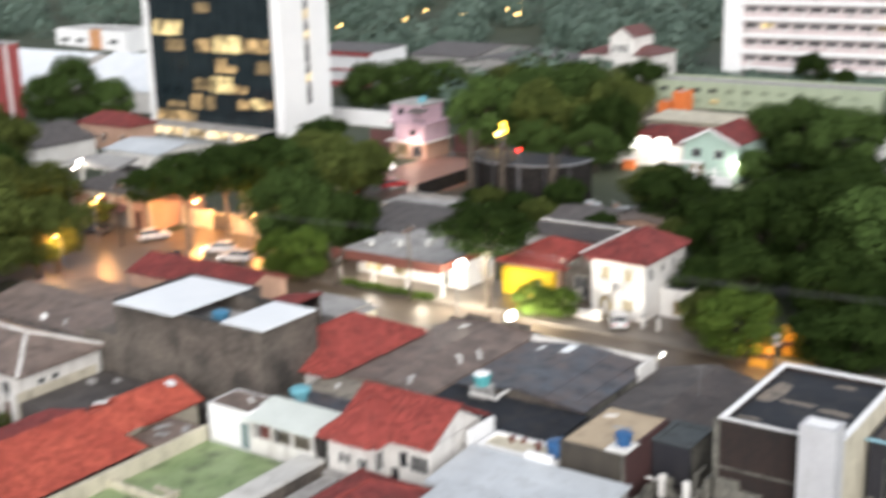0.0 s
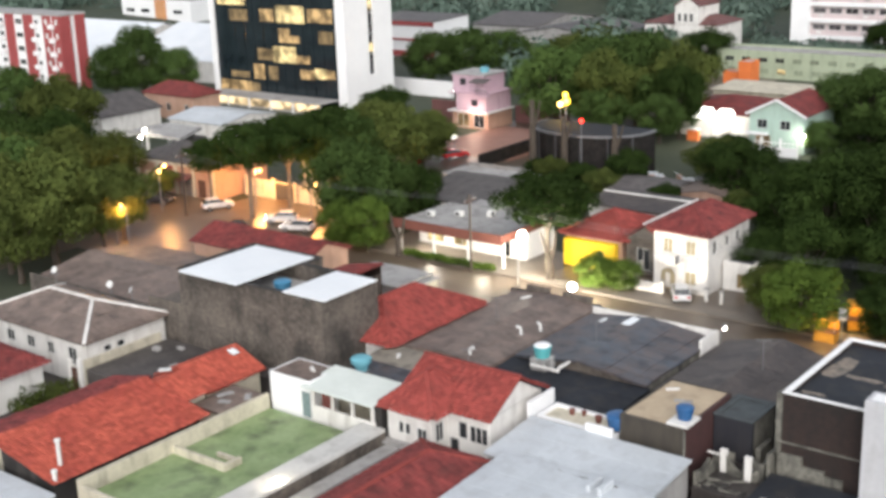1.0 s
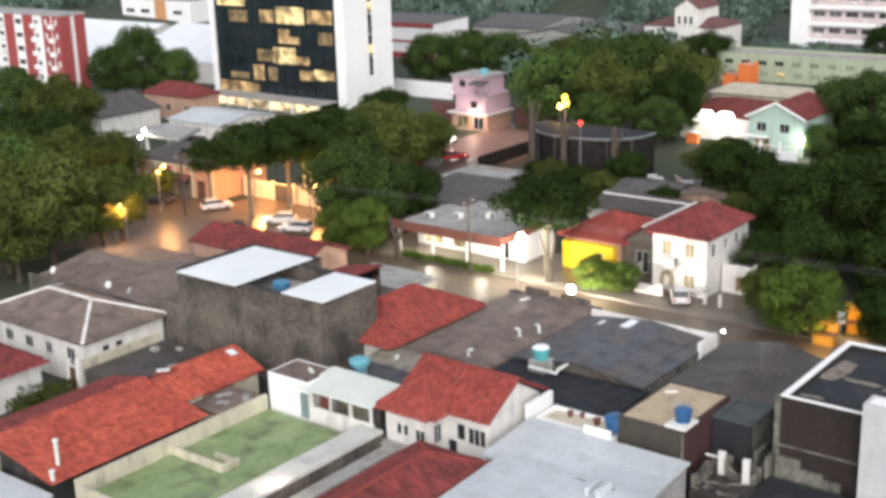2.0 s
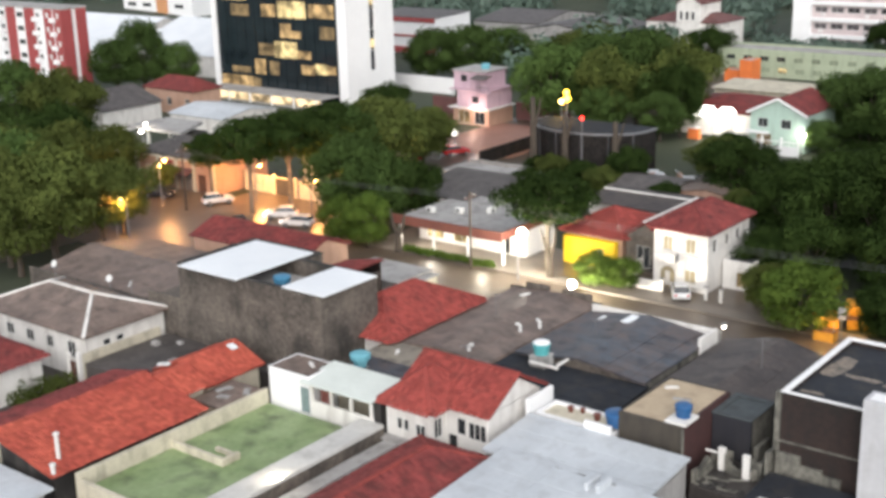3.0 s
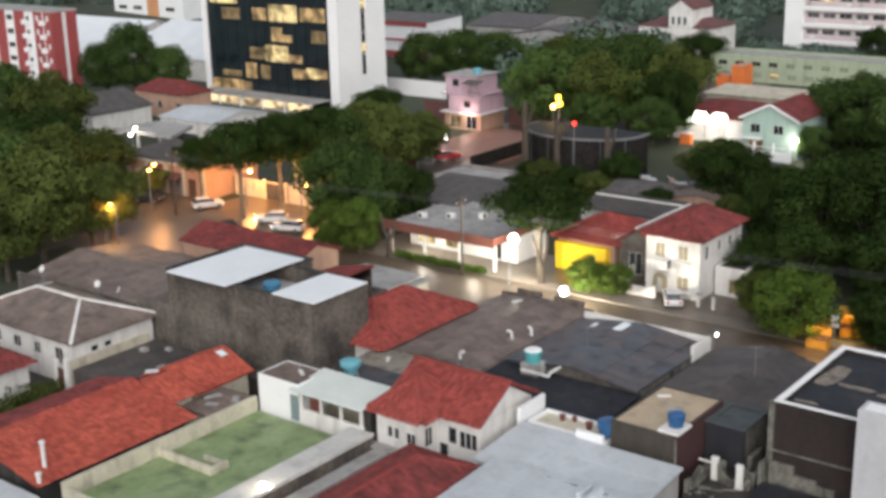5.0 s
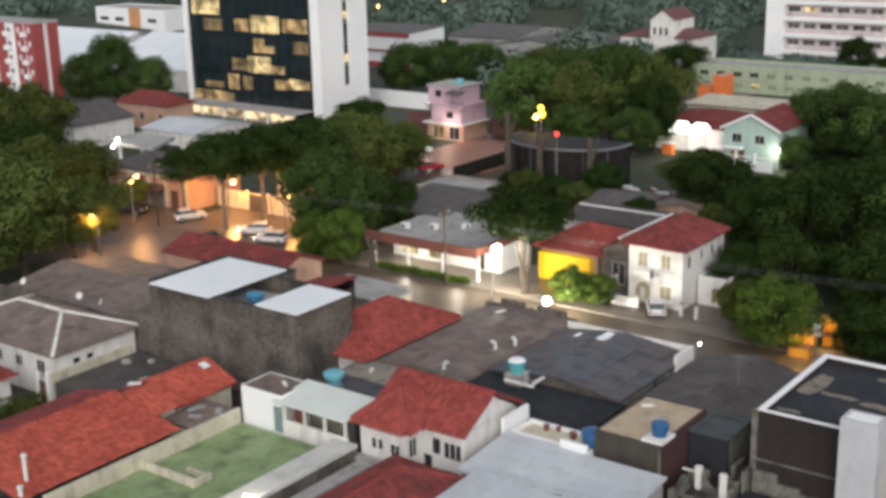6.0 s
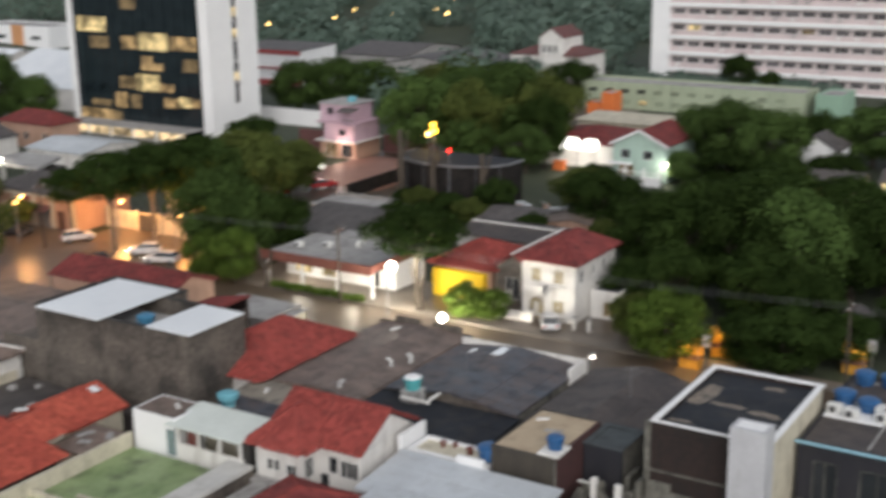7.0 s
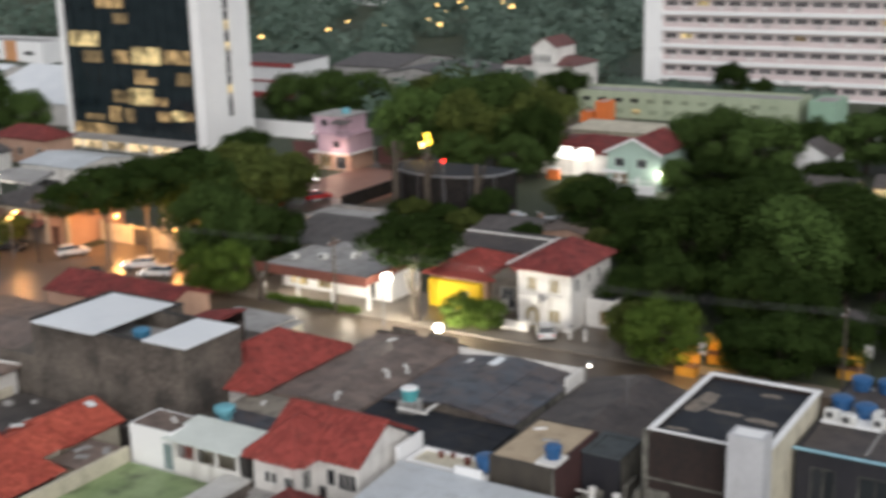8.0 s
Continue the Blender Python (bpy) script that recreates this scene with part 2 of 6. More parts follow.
def room(name, colour, strength):
    """A lit room behind glass: a pattern of bright and dim shapes."""
    m = glow(name, colour, strength)
    m.node_tree.nodes["Principled BSDF"].inputs["Base Color"].default_value = (*(0.06 * c for c in colour), 1)
    n, l = m.node_tree.nodes, m.node_tree.links
    co, vo, rp = n.new("ShaderNodeTexCoord"), n.new("ShaderNodeTexNoise"), n.new("ShaderNodeMapRange")
    vo.inputs["Scale"].default_value, vo.inputs["Detail"].default_value = 0.45, 4
    rp.inputs[1].default_value, rp.inputs[2].default_value = 0.38, 0.62
    rp.inputs[3].default_value, rp.inputs[4].default_value = 0.2 * strength, 1.6 * strength
    l.new(co.outputs["Object"], vo.inputs["Vector"])
    l.new(vo.outputs["Fac"], rp.inputs[0])
    l.new(rp.outputs[0], n["Principled BSDF"].inputs["Emission Strength"])
    return m


lit_warm = room("lit_room", (1.0, 0.66, 0.3), 0.33)
lit_pale = room("lit_room_pale", (1.0, 0.76, 0.36), 0.6)
lit_dim = room("lit_room_dim", (0.9, 0.62, 0.3), 0.15)
bulb_white = glow("white_lamp_glow", (1.0, 0.95, 0.85), 14)
bulb_warm = glow("sodium_lamp_glow", (1.0, 0.6, 0.18), 7)
bulb_yellow = glow("yellow_signal_glow", (1.0, 0.6, 0.05), 6)
bulb_red = glow("red_signal_glow", (1.0, 0.03, 0.02), 5)


# ---- building kit ----
def thing(name, x, y, z=0, rz=0, label="", category="", group="", kind=""):
    e = new(name)
    e.empty_display_size = 0.5
    e.matrix_basis = pose(x, y, z, 0, 0, rz)
    return tagged(e, label, category, group, kind)


def part(name, bm, material, parent=None, label=""):
    me = bpy.data.meshes.new(name)
    bmesh.ops.recalc_face_normals(bm, faces=bm.faces)
    bm.to_mesh(me)
    bm.free()
    me.materials.append(material)
    ob = new(name, me)
    ob.parent = parent
    return tagged(ob, label)


def box(bm, x0, x1, y0, y1, z0, z1):
    v = [bm.verts.new((x, y, z)) for z in (z0, z1) for x, y in ((x0, y0), (x1, y0), (x1, y1), (x0, y1))]
    for f in ((3, 2, 1, 0), (4, 5, 6, 7), (0, 1, 5, 4), (1, 2, 6, 5), (2, 3, 7, 6), (3, 0, 4, 7)):
        bm.faces.new([v[i] for i in f])
    return bm


def boxes(*rows):
    bm = bmesh.new()
    for r in rows:
        box(bm, *r)
    return bm


def bevelled(bm, w=0.04):
    bmesh.ops.bevel(bm, geom=list(bm.edges), offset=w, segments=1, affect="EDGES")
    return bm


def beam(bm, a, b, w=0.12, h=0.12):
    """A square bar from a to b."""
    a, b = Vector(a), Vector(b)
    d = (b - a).normalized()
    s = d.cross(Vector((0, 0, 1)))
    s = (s if s.length > 0.01 else Vector((1, 0, 0))).normalized() * w / 2
    u = s.cross(d).normalized() * h / 2
    v = [bm.verts.new(p + i * s + j * u) for p in (a, b) for i, j in ((-1, -1), (1, -1), (1, 1), (-1, 1))]
    for f in ((3, 2, 1, 0), (4, 5, 6, 7), (0, 1, 5, 4), (1, 2, 6, 5), (2, 3, 7, 6), (3, 0, 4, 7)):
        bm.faces.new([v[i] for i in f])
    return bm


def tube(bm, pts, radii, n=8):
    """A tapered round limb through the points."""
    rings = []
    for i, p in enumerate(pts):
        p = Vector(p)
        d = (Vector(pts[min(i + 1, len(pts) - 1)]) - Vector(pts[max(i - 1, 0)])).normalized()
        s = d.cross(Vector((0.3, 0.9, 0.1))).normalized()
        u = d.cross(s)
        rings.append([bm.verts.new(p + radii[i] * (math.cos(a) * s + math.sin(a) * u)) for a in [k * math.tau / n for k in range(n)]])
    for r0, r1 in zip(rings, rings[1:]):
        for k in range(n):
            bm.faces.new((r0[k], r0[(k + 1) % n], r1[(k + 1) % n], r1[k]))
    bm.faces.new(rings[0][::-1])
    bm.faces.new(rings[-1])
    return bm


def lathe(profile, n=16):
    bm = bmesh.new()
    rings = [[bm.verts.new((r * math.cos(k * math.tau / n), r * math.sin(k * math.tau / n), z)) for k in range(n)] for r, z in profile]
    for r0, r1 in zip(rings, rings[1:]):
        for k in range(n):
            bm.faces.new((r0[k], r0[(k + 1) % n], r1[(k + 1) % n], r1[k]))
    bm.faces.new(rings[0][::-1])
    bm.faces.new(rings[-1])
    return bm


def slab(faces, thick):
    """Sloping faces given by their top corners, with a thickness below them."""
    bm = bmesh.new()
    top, cache = [], {}
    for f in faces:
        vs = []
        for p in f:
            k = tuple(round(c, 3) for c in p)
            cache.setdefault(k, bm.verts.new(p)) if k not in cache else None
            vs.append(cache[k])
        top.append(bm.faces.new(vs))
    low = {v: bm.verts.new(v.co - Vector((0, 0, thick))) for v in list(cache.values())}
    edge = [e for e in bm.edges if len(e.link_faces) == 1]
    for f in top:
        bm.faces.new([low[v] for v in reversed(f.verts[:])])
    for e in edge:
        a, b = e.verts
        bm.faces.new((a, b, low[b], low[a]))
    return bm


def roof_faces(kind, x0, x1, y0, y1, z, rise, axis="x"):
    """Faces of a gable, hip, lean-to or flat roof and its ridge lines, from the eaves' rectangle."""
    P = lambda x, y, h=0.0: (x, y, z + h)
    cx, cy = (x0 + x1) / 2, (y0 + y1) / 2
    if kind == "flat":
        return [[P(x0, y0), P(x1, y0), P(x1, y1), P(x0, y1)]], []
    if kind == "mono_y":
        return [[P(x0, y0), P(x1, y0), P(x1, y1, rise), P(x0, y1, rise)]], []
    if kind == "mono_x":
        return [[P(x0, y0), P(x1, y0, rise), P(x1, y1, rise), P(x0, y1)]], []
    if kind == "mono_w":
        return [[P(x0, y0, rise), P(x1, y0), P(x1, y1), P(x0, y1, rise)]], []
    if kind == "gable":
        if axis == "x":
            a, b = P(x0, cy, rise), P(x1, cy, rise)
            return [[P(x0, y0), P(x1, y0), b, a], [a, b, P(x1, y1), P(x0, y1)]], [(a, b)]
        a, b = P(cx, y0, rise), P(cx, y1, rise)
        return [[P(x0, y0), a, b, P(x0, y1)], [a, P(x1, y0), P(x1, y1), b]], [(a, b)]
    k = min(x1 - x0, y1 - y0) / 2
    c = [P(x0, y0), P(x1, y0), P(x1, y1), P(x0, y1)]
    if axis == "x":
        a, b = P(x0 + k, cy, rise), P(x1 - k - 0.01, cy, rise)
        return [[c[0], c[1], b, a], [c[1], c[2], b], [c[2], c[3], a, b], [c[3], c[0], a]], [(a, b), (c[0], a), (c[3], a), (c[1], b), (c[2], b)]
    a, b = P(cx, y0 + k, rise), P(cx, y1 - k - 0.01, rise)
    return [[c[0], c[1], a], [c[1], c[2], b, a], [c[2], c[3], b], [c[3], c[0], a, b]], [(a, b), (c[0], a), (c[1], a), (c[2], b), (c[3], b)]


def panel_wall(along, u0, u1, at, thick, z0, z1, holes):
    """A wall along x or y whose outer face lies at 'at', made of cells round its openings (u, width, sill, height)."""
    us = sorted({u0, u1, *[u0 + h[0] for h in holes], *[u0 + h[0] + h[1] for h in holes]})
    zs = sorted({z0, z1, *[z0 + h[2] for h in holes], *[z0 + h[2] + h[3] for h in holes]})
    bm = bmesh.new()
    for a, b in zip(us, us[1:]):
        for c, d in zip(zs, zs[1:]):
            um, zm = (a + b) / 2 - u0, (c + d) / 2 - z0
            if any(h[0] < um < h[0] + h[1] and h[2] < zm < h[2] + h[3] for h in holes):
                continue
            lo, hi = min(at, at - thick), max(at, at - thick)
            box(bm, a, b, lo, hi, c, d) if along == "x" else box(bm, lo, hi, a, b, c, d)
    bmesh.ops.remove_doubles(bm, verts=bm.verts, dist=0.001)
    return bm


def window(parent, along, u, w, z, h, at, inward, pane=None, frame_m=None, bars=1, name="window"):
    """A window in its opening: a frame, glazing bars and a pane set back from the wall's face."""
    frame_m, pane = frame_m or frame_white, pane or glass
    e = new(name)
    e.parent = parent
    t, g = 0.07, 0.1 * inward
    rows = [(u, u + t, z, z + h), (u + w - t, u + w, z, z + h), (u + t, u + w - t, z, z + t), (u + t, u + w - t, z + h - t, z + h)]
    rows += [(u + w * (i + 1) / (bars + 1) - 0.025, u + w * (i + 1) / (bars + 1) + 0.025, z + t, z + h - t) for i in range(bars)]
    bm, bp = bmesh.new(), bmesh.new()
    lo, hi = sorted((at + g * 0.6, at + g * 1.4))
    pl, ph = sorted((at + g * 1.05, at + g * 1.25))
    for a, b, c, d in rows:
        box(bm, a, b, lo, hi, c, d) if along == "x" else box(bm, lo, hi, a, b, c, d)
    box(bp, u + t, u + w - t, pl, ph, z + t, z + h - t) if along == "x" else box(bp, pl, ph, u + t, u + w - t, z + t, z + h - t)
    part("frame", bm, frame_m, e)
    part("pane", bp, pane, e)
    return e


JIT = random.Random(77)


def sagging(x, y, amount):
    """How far an old roof has settled at a place."""
    return amount * noise.noise(Vector((x, y, 0)) * 0.55) + 0.4 * amount * noise.noise(Vector((x, y, 5)) * 1.7)


def slope_axes(f):
    """Origin, direction across, direction down and normal of a roof face."""
    n = (Vector(f[1]) - Vector(f[0])).cross(Vector(f[2]) - Vector(f[0])).normalized()
    n = n if n.z > 0 else -n
    flat = Vector((n.x, n.y, 0))
    flat = flat.normalized() if flat.length > 0.02 else Vector((0, -1, 0))
    across = Vector((-flat.y, flat.x, 0))
    return Vector(f[0]), across, across.cross(n) if across.cross(n).z < 0 else n.cross(across), n


def clipped(poly, edge):
    """A convex outline in the plane of a roof, cut to the roof's own outline."""
    area = sum(p[0] * q[1] - q[0] * p[1] for p, q in zip(edge, edge[1:] + edge[:1]))
    for p, q in zip(edge, edge[1:] + edge[:1]):
        side = lambda c: ((q[0] - p[0]) * (c[1] - p[1]) - (q[1] - p[1]) * (c[0] - p[0])) * (1 if area > 0 else -1)
        out = []
        for c, d in zip(poly, poly[1:] + poly[:1]):
            sc, sd = side(c), side(d)
            if sc >= 0:
                out.append(c)
            if sc * sd < 0:
                k = sc / (sc - sd)
                out.append((c[0] + k * (d[0] - c[0]), c[1] + k * (d[1] - c[1])))
        poly = out
        if len(poly) < 3:
            return []
    return poly


def roof_tiles(faces, parent, material, ox, oy, sag, w=0.27, l=0.44):
    """Rows of arched clay tiles over each slope, every one with its own small tilt and lift."""
    verts, quads = [], []
    for f in faces:
        o, u, v, n = slope_axes(f)
        edge = [((Vector(p) - o).dot(u), (Vector(p) - o).dot(v)) for p in f]
        us, vs = [p[0] for p in edge], [p[1] for p in edge]
        rows, cols = int((max(vs) - min(vs)) / l) + 1, int((max(us) - min(us)) / w) + 1
        for i in range(rows):
            for j in range(cols):
                a, b = min(us) + w * j, min(vs) + l * i
                cell = clipped([(a, b), (a + w, b), (a + w, b + l), (a, b + l)], edge)
                if len(cell) < 4 or max(c[0] for c in cell) - min(c[0] for c in cell) < 0.5 * w:
                    continue
                k, lift, skew = len(verts), JIT.uniform(0.0, 0.03), JIT.uniform(-0.02, 0.02)
                for dv, h in ((-0.02, 0.035), (l + JIT.uniform(0.01, 0.05), 0.075)):
                    for du, arch in ((0.01, 0.0), (w * 0.3, 0.045), (w * 0.7, 0.045), (w - 0.01, 0.0)):
                        p = o + u * (a + du + (skew if dv > 0 else 0)) + v * (b + dv) + n * (h + arch + lift)
                        verts.append((p.x, p.y, p.z + sagging(p.x + ox, p.y + oy, sag)))
                quads += [(k, k + 1, k + 5, k + 4), (k + 1, k + 2, k + 6, k + 5), (k + 2, k + 3, k + 7, k + 6), (k + 4, k + 5, k + 6, k + 7)]
    me = bpy.data.meshes.new("roof_tiles")
    me.from_pydata(verts, [], quads)
    me.materials.append(material)
    ob = new("roof_tiles", me)
    ob.parent = parent
    return tagged(ob, "rows of arched clay tiles", kind="stuff")


def roof_sheets(faces, parent, material, ox, oy, sag, w=1.1, l=2.3):
    """Overlapping roofing sheets, one object each, the upper row lapped over the lower."""
    for f in faces:
        o, u, v, n = slope_axes(f)
        edge = [((Vector(p) - o).dot(u), (Vector(p) - o).dot(v)) for p in f]
        us, vs = [p[0] for p in edge], [p[1] for p in edge]
        for i in range(int((max(vs) - min(vs)) / l) + 1):
            for j in range(int((max(us) - min(us)) / w) + 1):
                a, b = min(us) + w * j, min(vs) + l * i
                cell = clipped([(a + 0.005, b), (a + w - 0.005, b), (a + w - 0.005, b + l), (a + 0.005, b + l)], edge)
                if len(cell) < 3 or max(c[0] for c in cell) - min(c[0] for c in cell) < 0.15 or max(c[1] for c in cell) - min(c[1] for c in cell) < 0.15:
                    continue
                lift, bm = 0.035 + JIT.uniform(0, 0.018), bmesh.new()
                top, low = [], []
                for c in cell:
                    p = o + u * c[0] + v * c[1] + n * (lift + 0.03 * (c[1] - b) / l)
                    p.z += sagging(p.x + ox, p.y + oy, sag)
                    top.append(bm.verts.new(p))
                    low.append(bm.verts.new(p - n * 0.03))
                bm.faces.new(top)
                bm.faces.new(low[::-1])
                for k in range(len(top)):
                    bm.faces.new((top[k], low[k], low[(k + 1) % len(top)], top[(k + 1) % len(top)]))
                part("roof_sheet", bm, material, parent)


def house(name, x0, x1, y0, y1, h, wall_m, roof_m, kind="hip", rise=1.8, axis="x", over=0.5, south=(), east=(), cap=None,
          label="", category="house", base=0.0, panes=None, thick=0.14, group="", frame_m=None):
    """A house with four walls, openings with windows in the two walls that face the street and the yard, roof and ridge caps."""
    e = thing(name, x0, y0, base, 0, label, category, group)
    w, d = x1 - x0, y1 - y0
    south = [s if len(s) > 4 else (*s, None) for s in south]
    east = [s if len(s) > 4 else (*s, None) for s in east]
    part("wall", panel_wall("x", 0, w, 0, -0.2, 0, h, south), wall_m, e)
    part("wall", panel_wall("y", 0.2, d - 0.2, w, 0.2, 0, h, [(s[0] - 0.2, *s[1:]) for s in east]), wall_m, e)
    part("wall", panel_wall("x", 0, w, d, 0.2, 0, h, []), wall_m, e)
    part("wall", panel_wall("y", 0.2, d - 0.2, 0, -0.2, 0, h, []), wall_m, e)
    for along, rows, at, inward in (("x", south, 0, 1), ("y", east, w, -1)):
        for u, ww, z, hh, what in rows:
            window(e, along, u, ww, z, hh, at, inward, what or glass, frame_m, 1 if ww > 0.8 else 0)
    faces, lines = roof_faces(kind, -over, w + over, -over, d + over, h + thick - 0.02, rise, axis)
    if kind in ("gable", "mono_y", "mono_x", "mono_w"):
        zf = h - 0.05
        if kind == "gable":
            tri = [[(0, 0, zf), (0, d, zf), (0, d / 2, zf + rise * 0.97)], [(w, 0, zf), (w, d, zf), (w, d / 2, zf + rise * 0.97)]] if axis == "x" else [[(0, 0, zf), (w, 0, zf), (w / 2, 0, zf + rise * 0.97)], [(0, d, zf), (w, d, zf), (w / 2, d, zf + rise * 0.97)]]
        elif kind == "mono_y":
            tri = [[(0, 0, zf), (0, d, zf), (0, d, zf + rise * 0.95)], [(w, 0, zf), (w, d, zf), (w, d, zf + rise * 0.95)]]
        elif kind == "mono_w":
            tri = [[(0, 0, zf), (w, 0, zf), (0, 0, zf + rise * 0.95)], [(0, d, zf), (w, d, zf), (0, d, zf + rise * 0.95)]]
        else:
            tri = [[(0, 0, zf), (w, 0, zf), (w, 0, zf + rise * 0.95)], [(0, d, zf), (w, d, zf), (w, d, zf + rise * 0.95)]]
        for i, t3 in enumerate(tri):
            g = bmesh.new()
            n = Vector((0.16, 0, 0)) if abs(t3[0][0] - t3[1][0]) < 0.01 else Vector((0, 0.16, 0))
            n = n if i == 0 else -n
            a = [g.verts.new(p) for p in t3]
            b = [g.verts.new(Vector(p) + n) for p in t3]
            g.faces.new(a), g.faces.new(b[::-1])
            for k in range(3):
                g.faces.new((a[k], a[(k + 1) % 3], b[(k + 1) % 3], b[k]))
            part("gable", g, wall_m, e)
    sheet = slab(faces, thick)
    near = math.hypot(x1, y0) < 135
    tiled = roof_m in (redtile, darkred, orangetile)
    sag = 0.06 if tiled else 0.015
    if near and kind != "flat":
        bmesh.ops.subdivide_edges(sheet, edges=sheet.edges[:], cuts=9, use_grid_fill=True)
        for v in sheet.verts:
            v.co.z += sagging(v.co.x + x0, v.co.y + y0, sag)
    r = part("roof", sheet, roof_m, e)
    if near and kind != "flat":
        if tiled:
            roof_tiles(faces, r, roof_m, x0, y0, sag)
        elif roof_m in (fibre, sootfibre, brownfibre, bluefibre, zinc, blacktar):
            roof_sheets(faces, r, roof_m, x0, y0, sag)
    if cap and lines:
        for a, b in lines:
            part("ridge_cap", beam(bmesh.new(), Vector(a) + Vector((0, 0, 0.08)), Vector(b) + Vector((0, 0, 0.08)), 0.3, 0.16), cap, r)
    return e


def flat_block(name, x0, x1, y0, y1, h, wall_m, top_m, parapet=0.5, rim_m=None, rim=0.25, south=(), east=(), label="", category="building", base=0.0, frame_m=None, lip=None, east_m=None):
    """A flat-roofed block: walls with windows, a deck below the parapet, and a rim on each side."""
    e = thing(name, x0, y0, base, 0, label, category)
    w, d = x1 - x0, y1 - y0
    south = [s if len(s) > 4 else (*s, None) for s in south]
    east = [s if len(s) > 4 else (*s, None) for s in east]
    part("wall", panel_wall("x", 0, w, 0, -rim, 0, h, south), wall_m, e)
    part("wall", panel_wall("y", rim, d - rim, w, rim, 0, h, [(s[0] - rim, *s[1:]) for s in east]), east_m or wall_m, e)
    part("wall", panel_wall("x", 0, w, d, rim, 0, h, []), wall_m, e)
    part("wall", panel_wall("y", rim, d - rim, 0, -rim, 0, h, []), wall_m, e)
    for along, rows, at, inward in (("x", south, 0, 1), ("y", east, w, -1)):
        for u, ww, z, hh, what in rows:
            window(e, along, u, ww, z, hh, at, inward, what or glass, frame_m, 1 if ww > 0.8 else 0)
    part("roof_deck", boxes((rim, w - rim, rim, d - rim, h - parapet - 0.2, h - parapet)), top_m, e)
    if rim_m:
        for r in ((-0.06, w + 0.06, -0.06, lip or rim + 0.05, h, h + 0.12), (-0.06, w + 0.06, d - rim - 0.05, d + 0.06, h, h + 0.12),
                  (-0.06, rim + 0.05, rim + 0.05, d - rim - 0.05, h, h + 0.12), (w - rim - 0.05, w + 0.06, rim + 0.05, d - rim - 0.05, h, h + 0.12)):
            part("coping", boxes(r), rim_m, e)
    return e


def lamp(name, x, y, z, watts, colour, radius=0.25):
    ob = new(name, bpy.data.lights.new(name, "POINT"))
    ob.data.energy, ob.data.color, ob.data.shadow_soft_size = watts, colour, radius
    ob.location = (x, y, z)
    return ob


def street_lamp(x, y, h, bulb, watts, colour, size=0.3, arm=1.2, rz=0):
    e = thing("street_lamp", x, y, 0, rz, "tall grey steel street lamp, lit, beside the road", "street lamp", "street lamps")
    part("pole", tube(bmesh.new(), [(0, 0, 0), (0, 0, h * 0.5), (0, 0, h)], [0.11, 0.09, 0.07]), steel, e)
    part("arm", tube(bmesh.new(), [(0, 0, h - 0.2), (0, arm * 0.6, h + 0.2), (0, arm, h + 0.25)], [0.05, 0.045, 0.04]), steel, e)
    hd = part("lamp_head", bevelled(boxes((-0.2, 0.2, arm - 0.3, arm + 0.35, h + 0.2, h + 0.38)), 0.05), steel, e)
    bm = bmesh.new()
    bmesh.ops.create_uvsphere(bm, u_segments=10, v_segments=6, radius=size)
    bmesh.ops.translate(bm, verts=bm.verts, vec=(0, arm, h + 0.1))
    part("bulb", bm, bulb, hd, "glowing lamp glass")
    m = pose(x, y, 0, 0, 0, rz) @ Vector((0, arm, h - 0.1 - size))
    lamp("lamp_light", *m, watts, colour, size)
    return e


def leaf_mesh(name, lobes, count, size, seed, fill=0.35):
    """Many small bent leaf clumps on and inside overlapping lobes (centre, radii)."""
    rng = np.random.default_rng(seed)
    vol = np.array([r[0] * r[1] * r[2] for _, r in lobes]) ** 0.67
    pick = rng.choice(len(lobes), count, p=vol / vol.sum())
    d = rng.normal(size=(count, 3))
    d /= np.linalg.norm(d, axis=1)[:, None]
    rad = np.where(rng.random(count) < fill, rng.uniform(0.4, 0.9, count), rng.uniform(0.86, 1.08, count))
    bumpy = 1 + 0.14 * np.sin(5 * d[:, 0] + pick) * np.cos(6 * d[:, 1]) + 0.1 * np.sin(9 * d[:, 2] + 2 * pick)
    c = np.array([lobes[i][0] for i in pick]) + d * np.array([lobes[i][1] for i in pick]) * (rad * bumpy)[:, None]
    n = d + rng.normal(scale=0.3, size=(count, 3))
    n /= np.linalg.norm(n, axis=1)[:, None]
    a = np.cross(n, rng.normal(size=(count, 3)))
    a /= np.linalg.norm(a, axis=1)[:, None]
    b = np.cross(n, a)
    s = size * rng.uniform(0.6, 1.3, count)[:, None]
    v = np.stack([c - a * s, c + b * s * 0.55 + n * s * 0.15, c + a * s, c - b * s * 0.55 + n * s * 0.15], 1).reshape(-1, 3)
    me = bpy.data.meshes.new(name)
    me.from_pydata(v.tolist(), [], np.arange(count * 4).reshape(-1, 4).tolist())
    return me


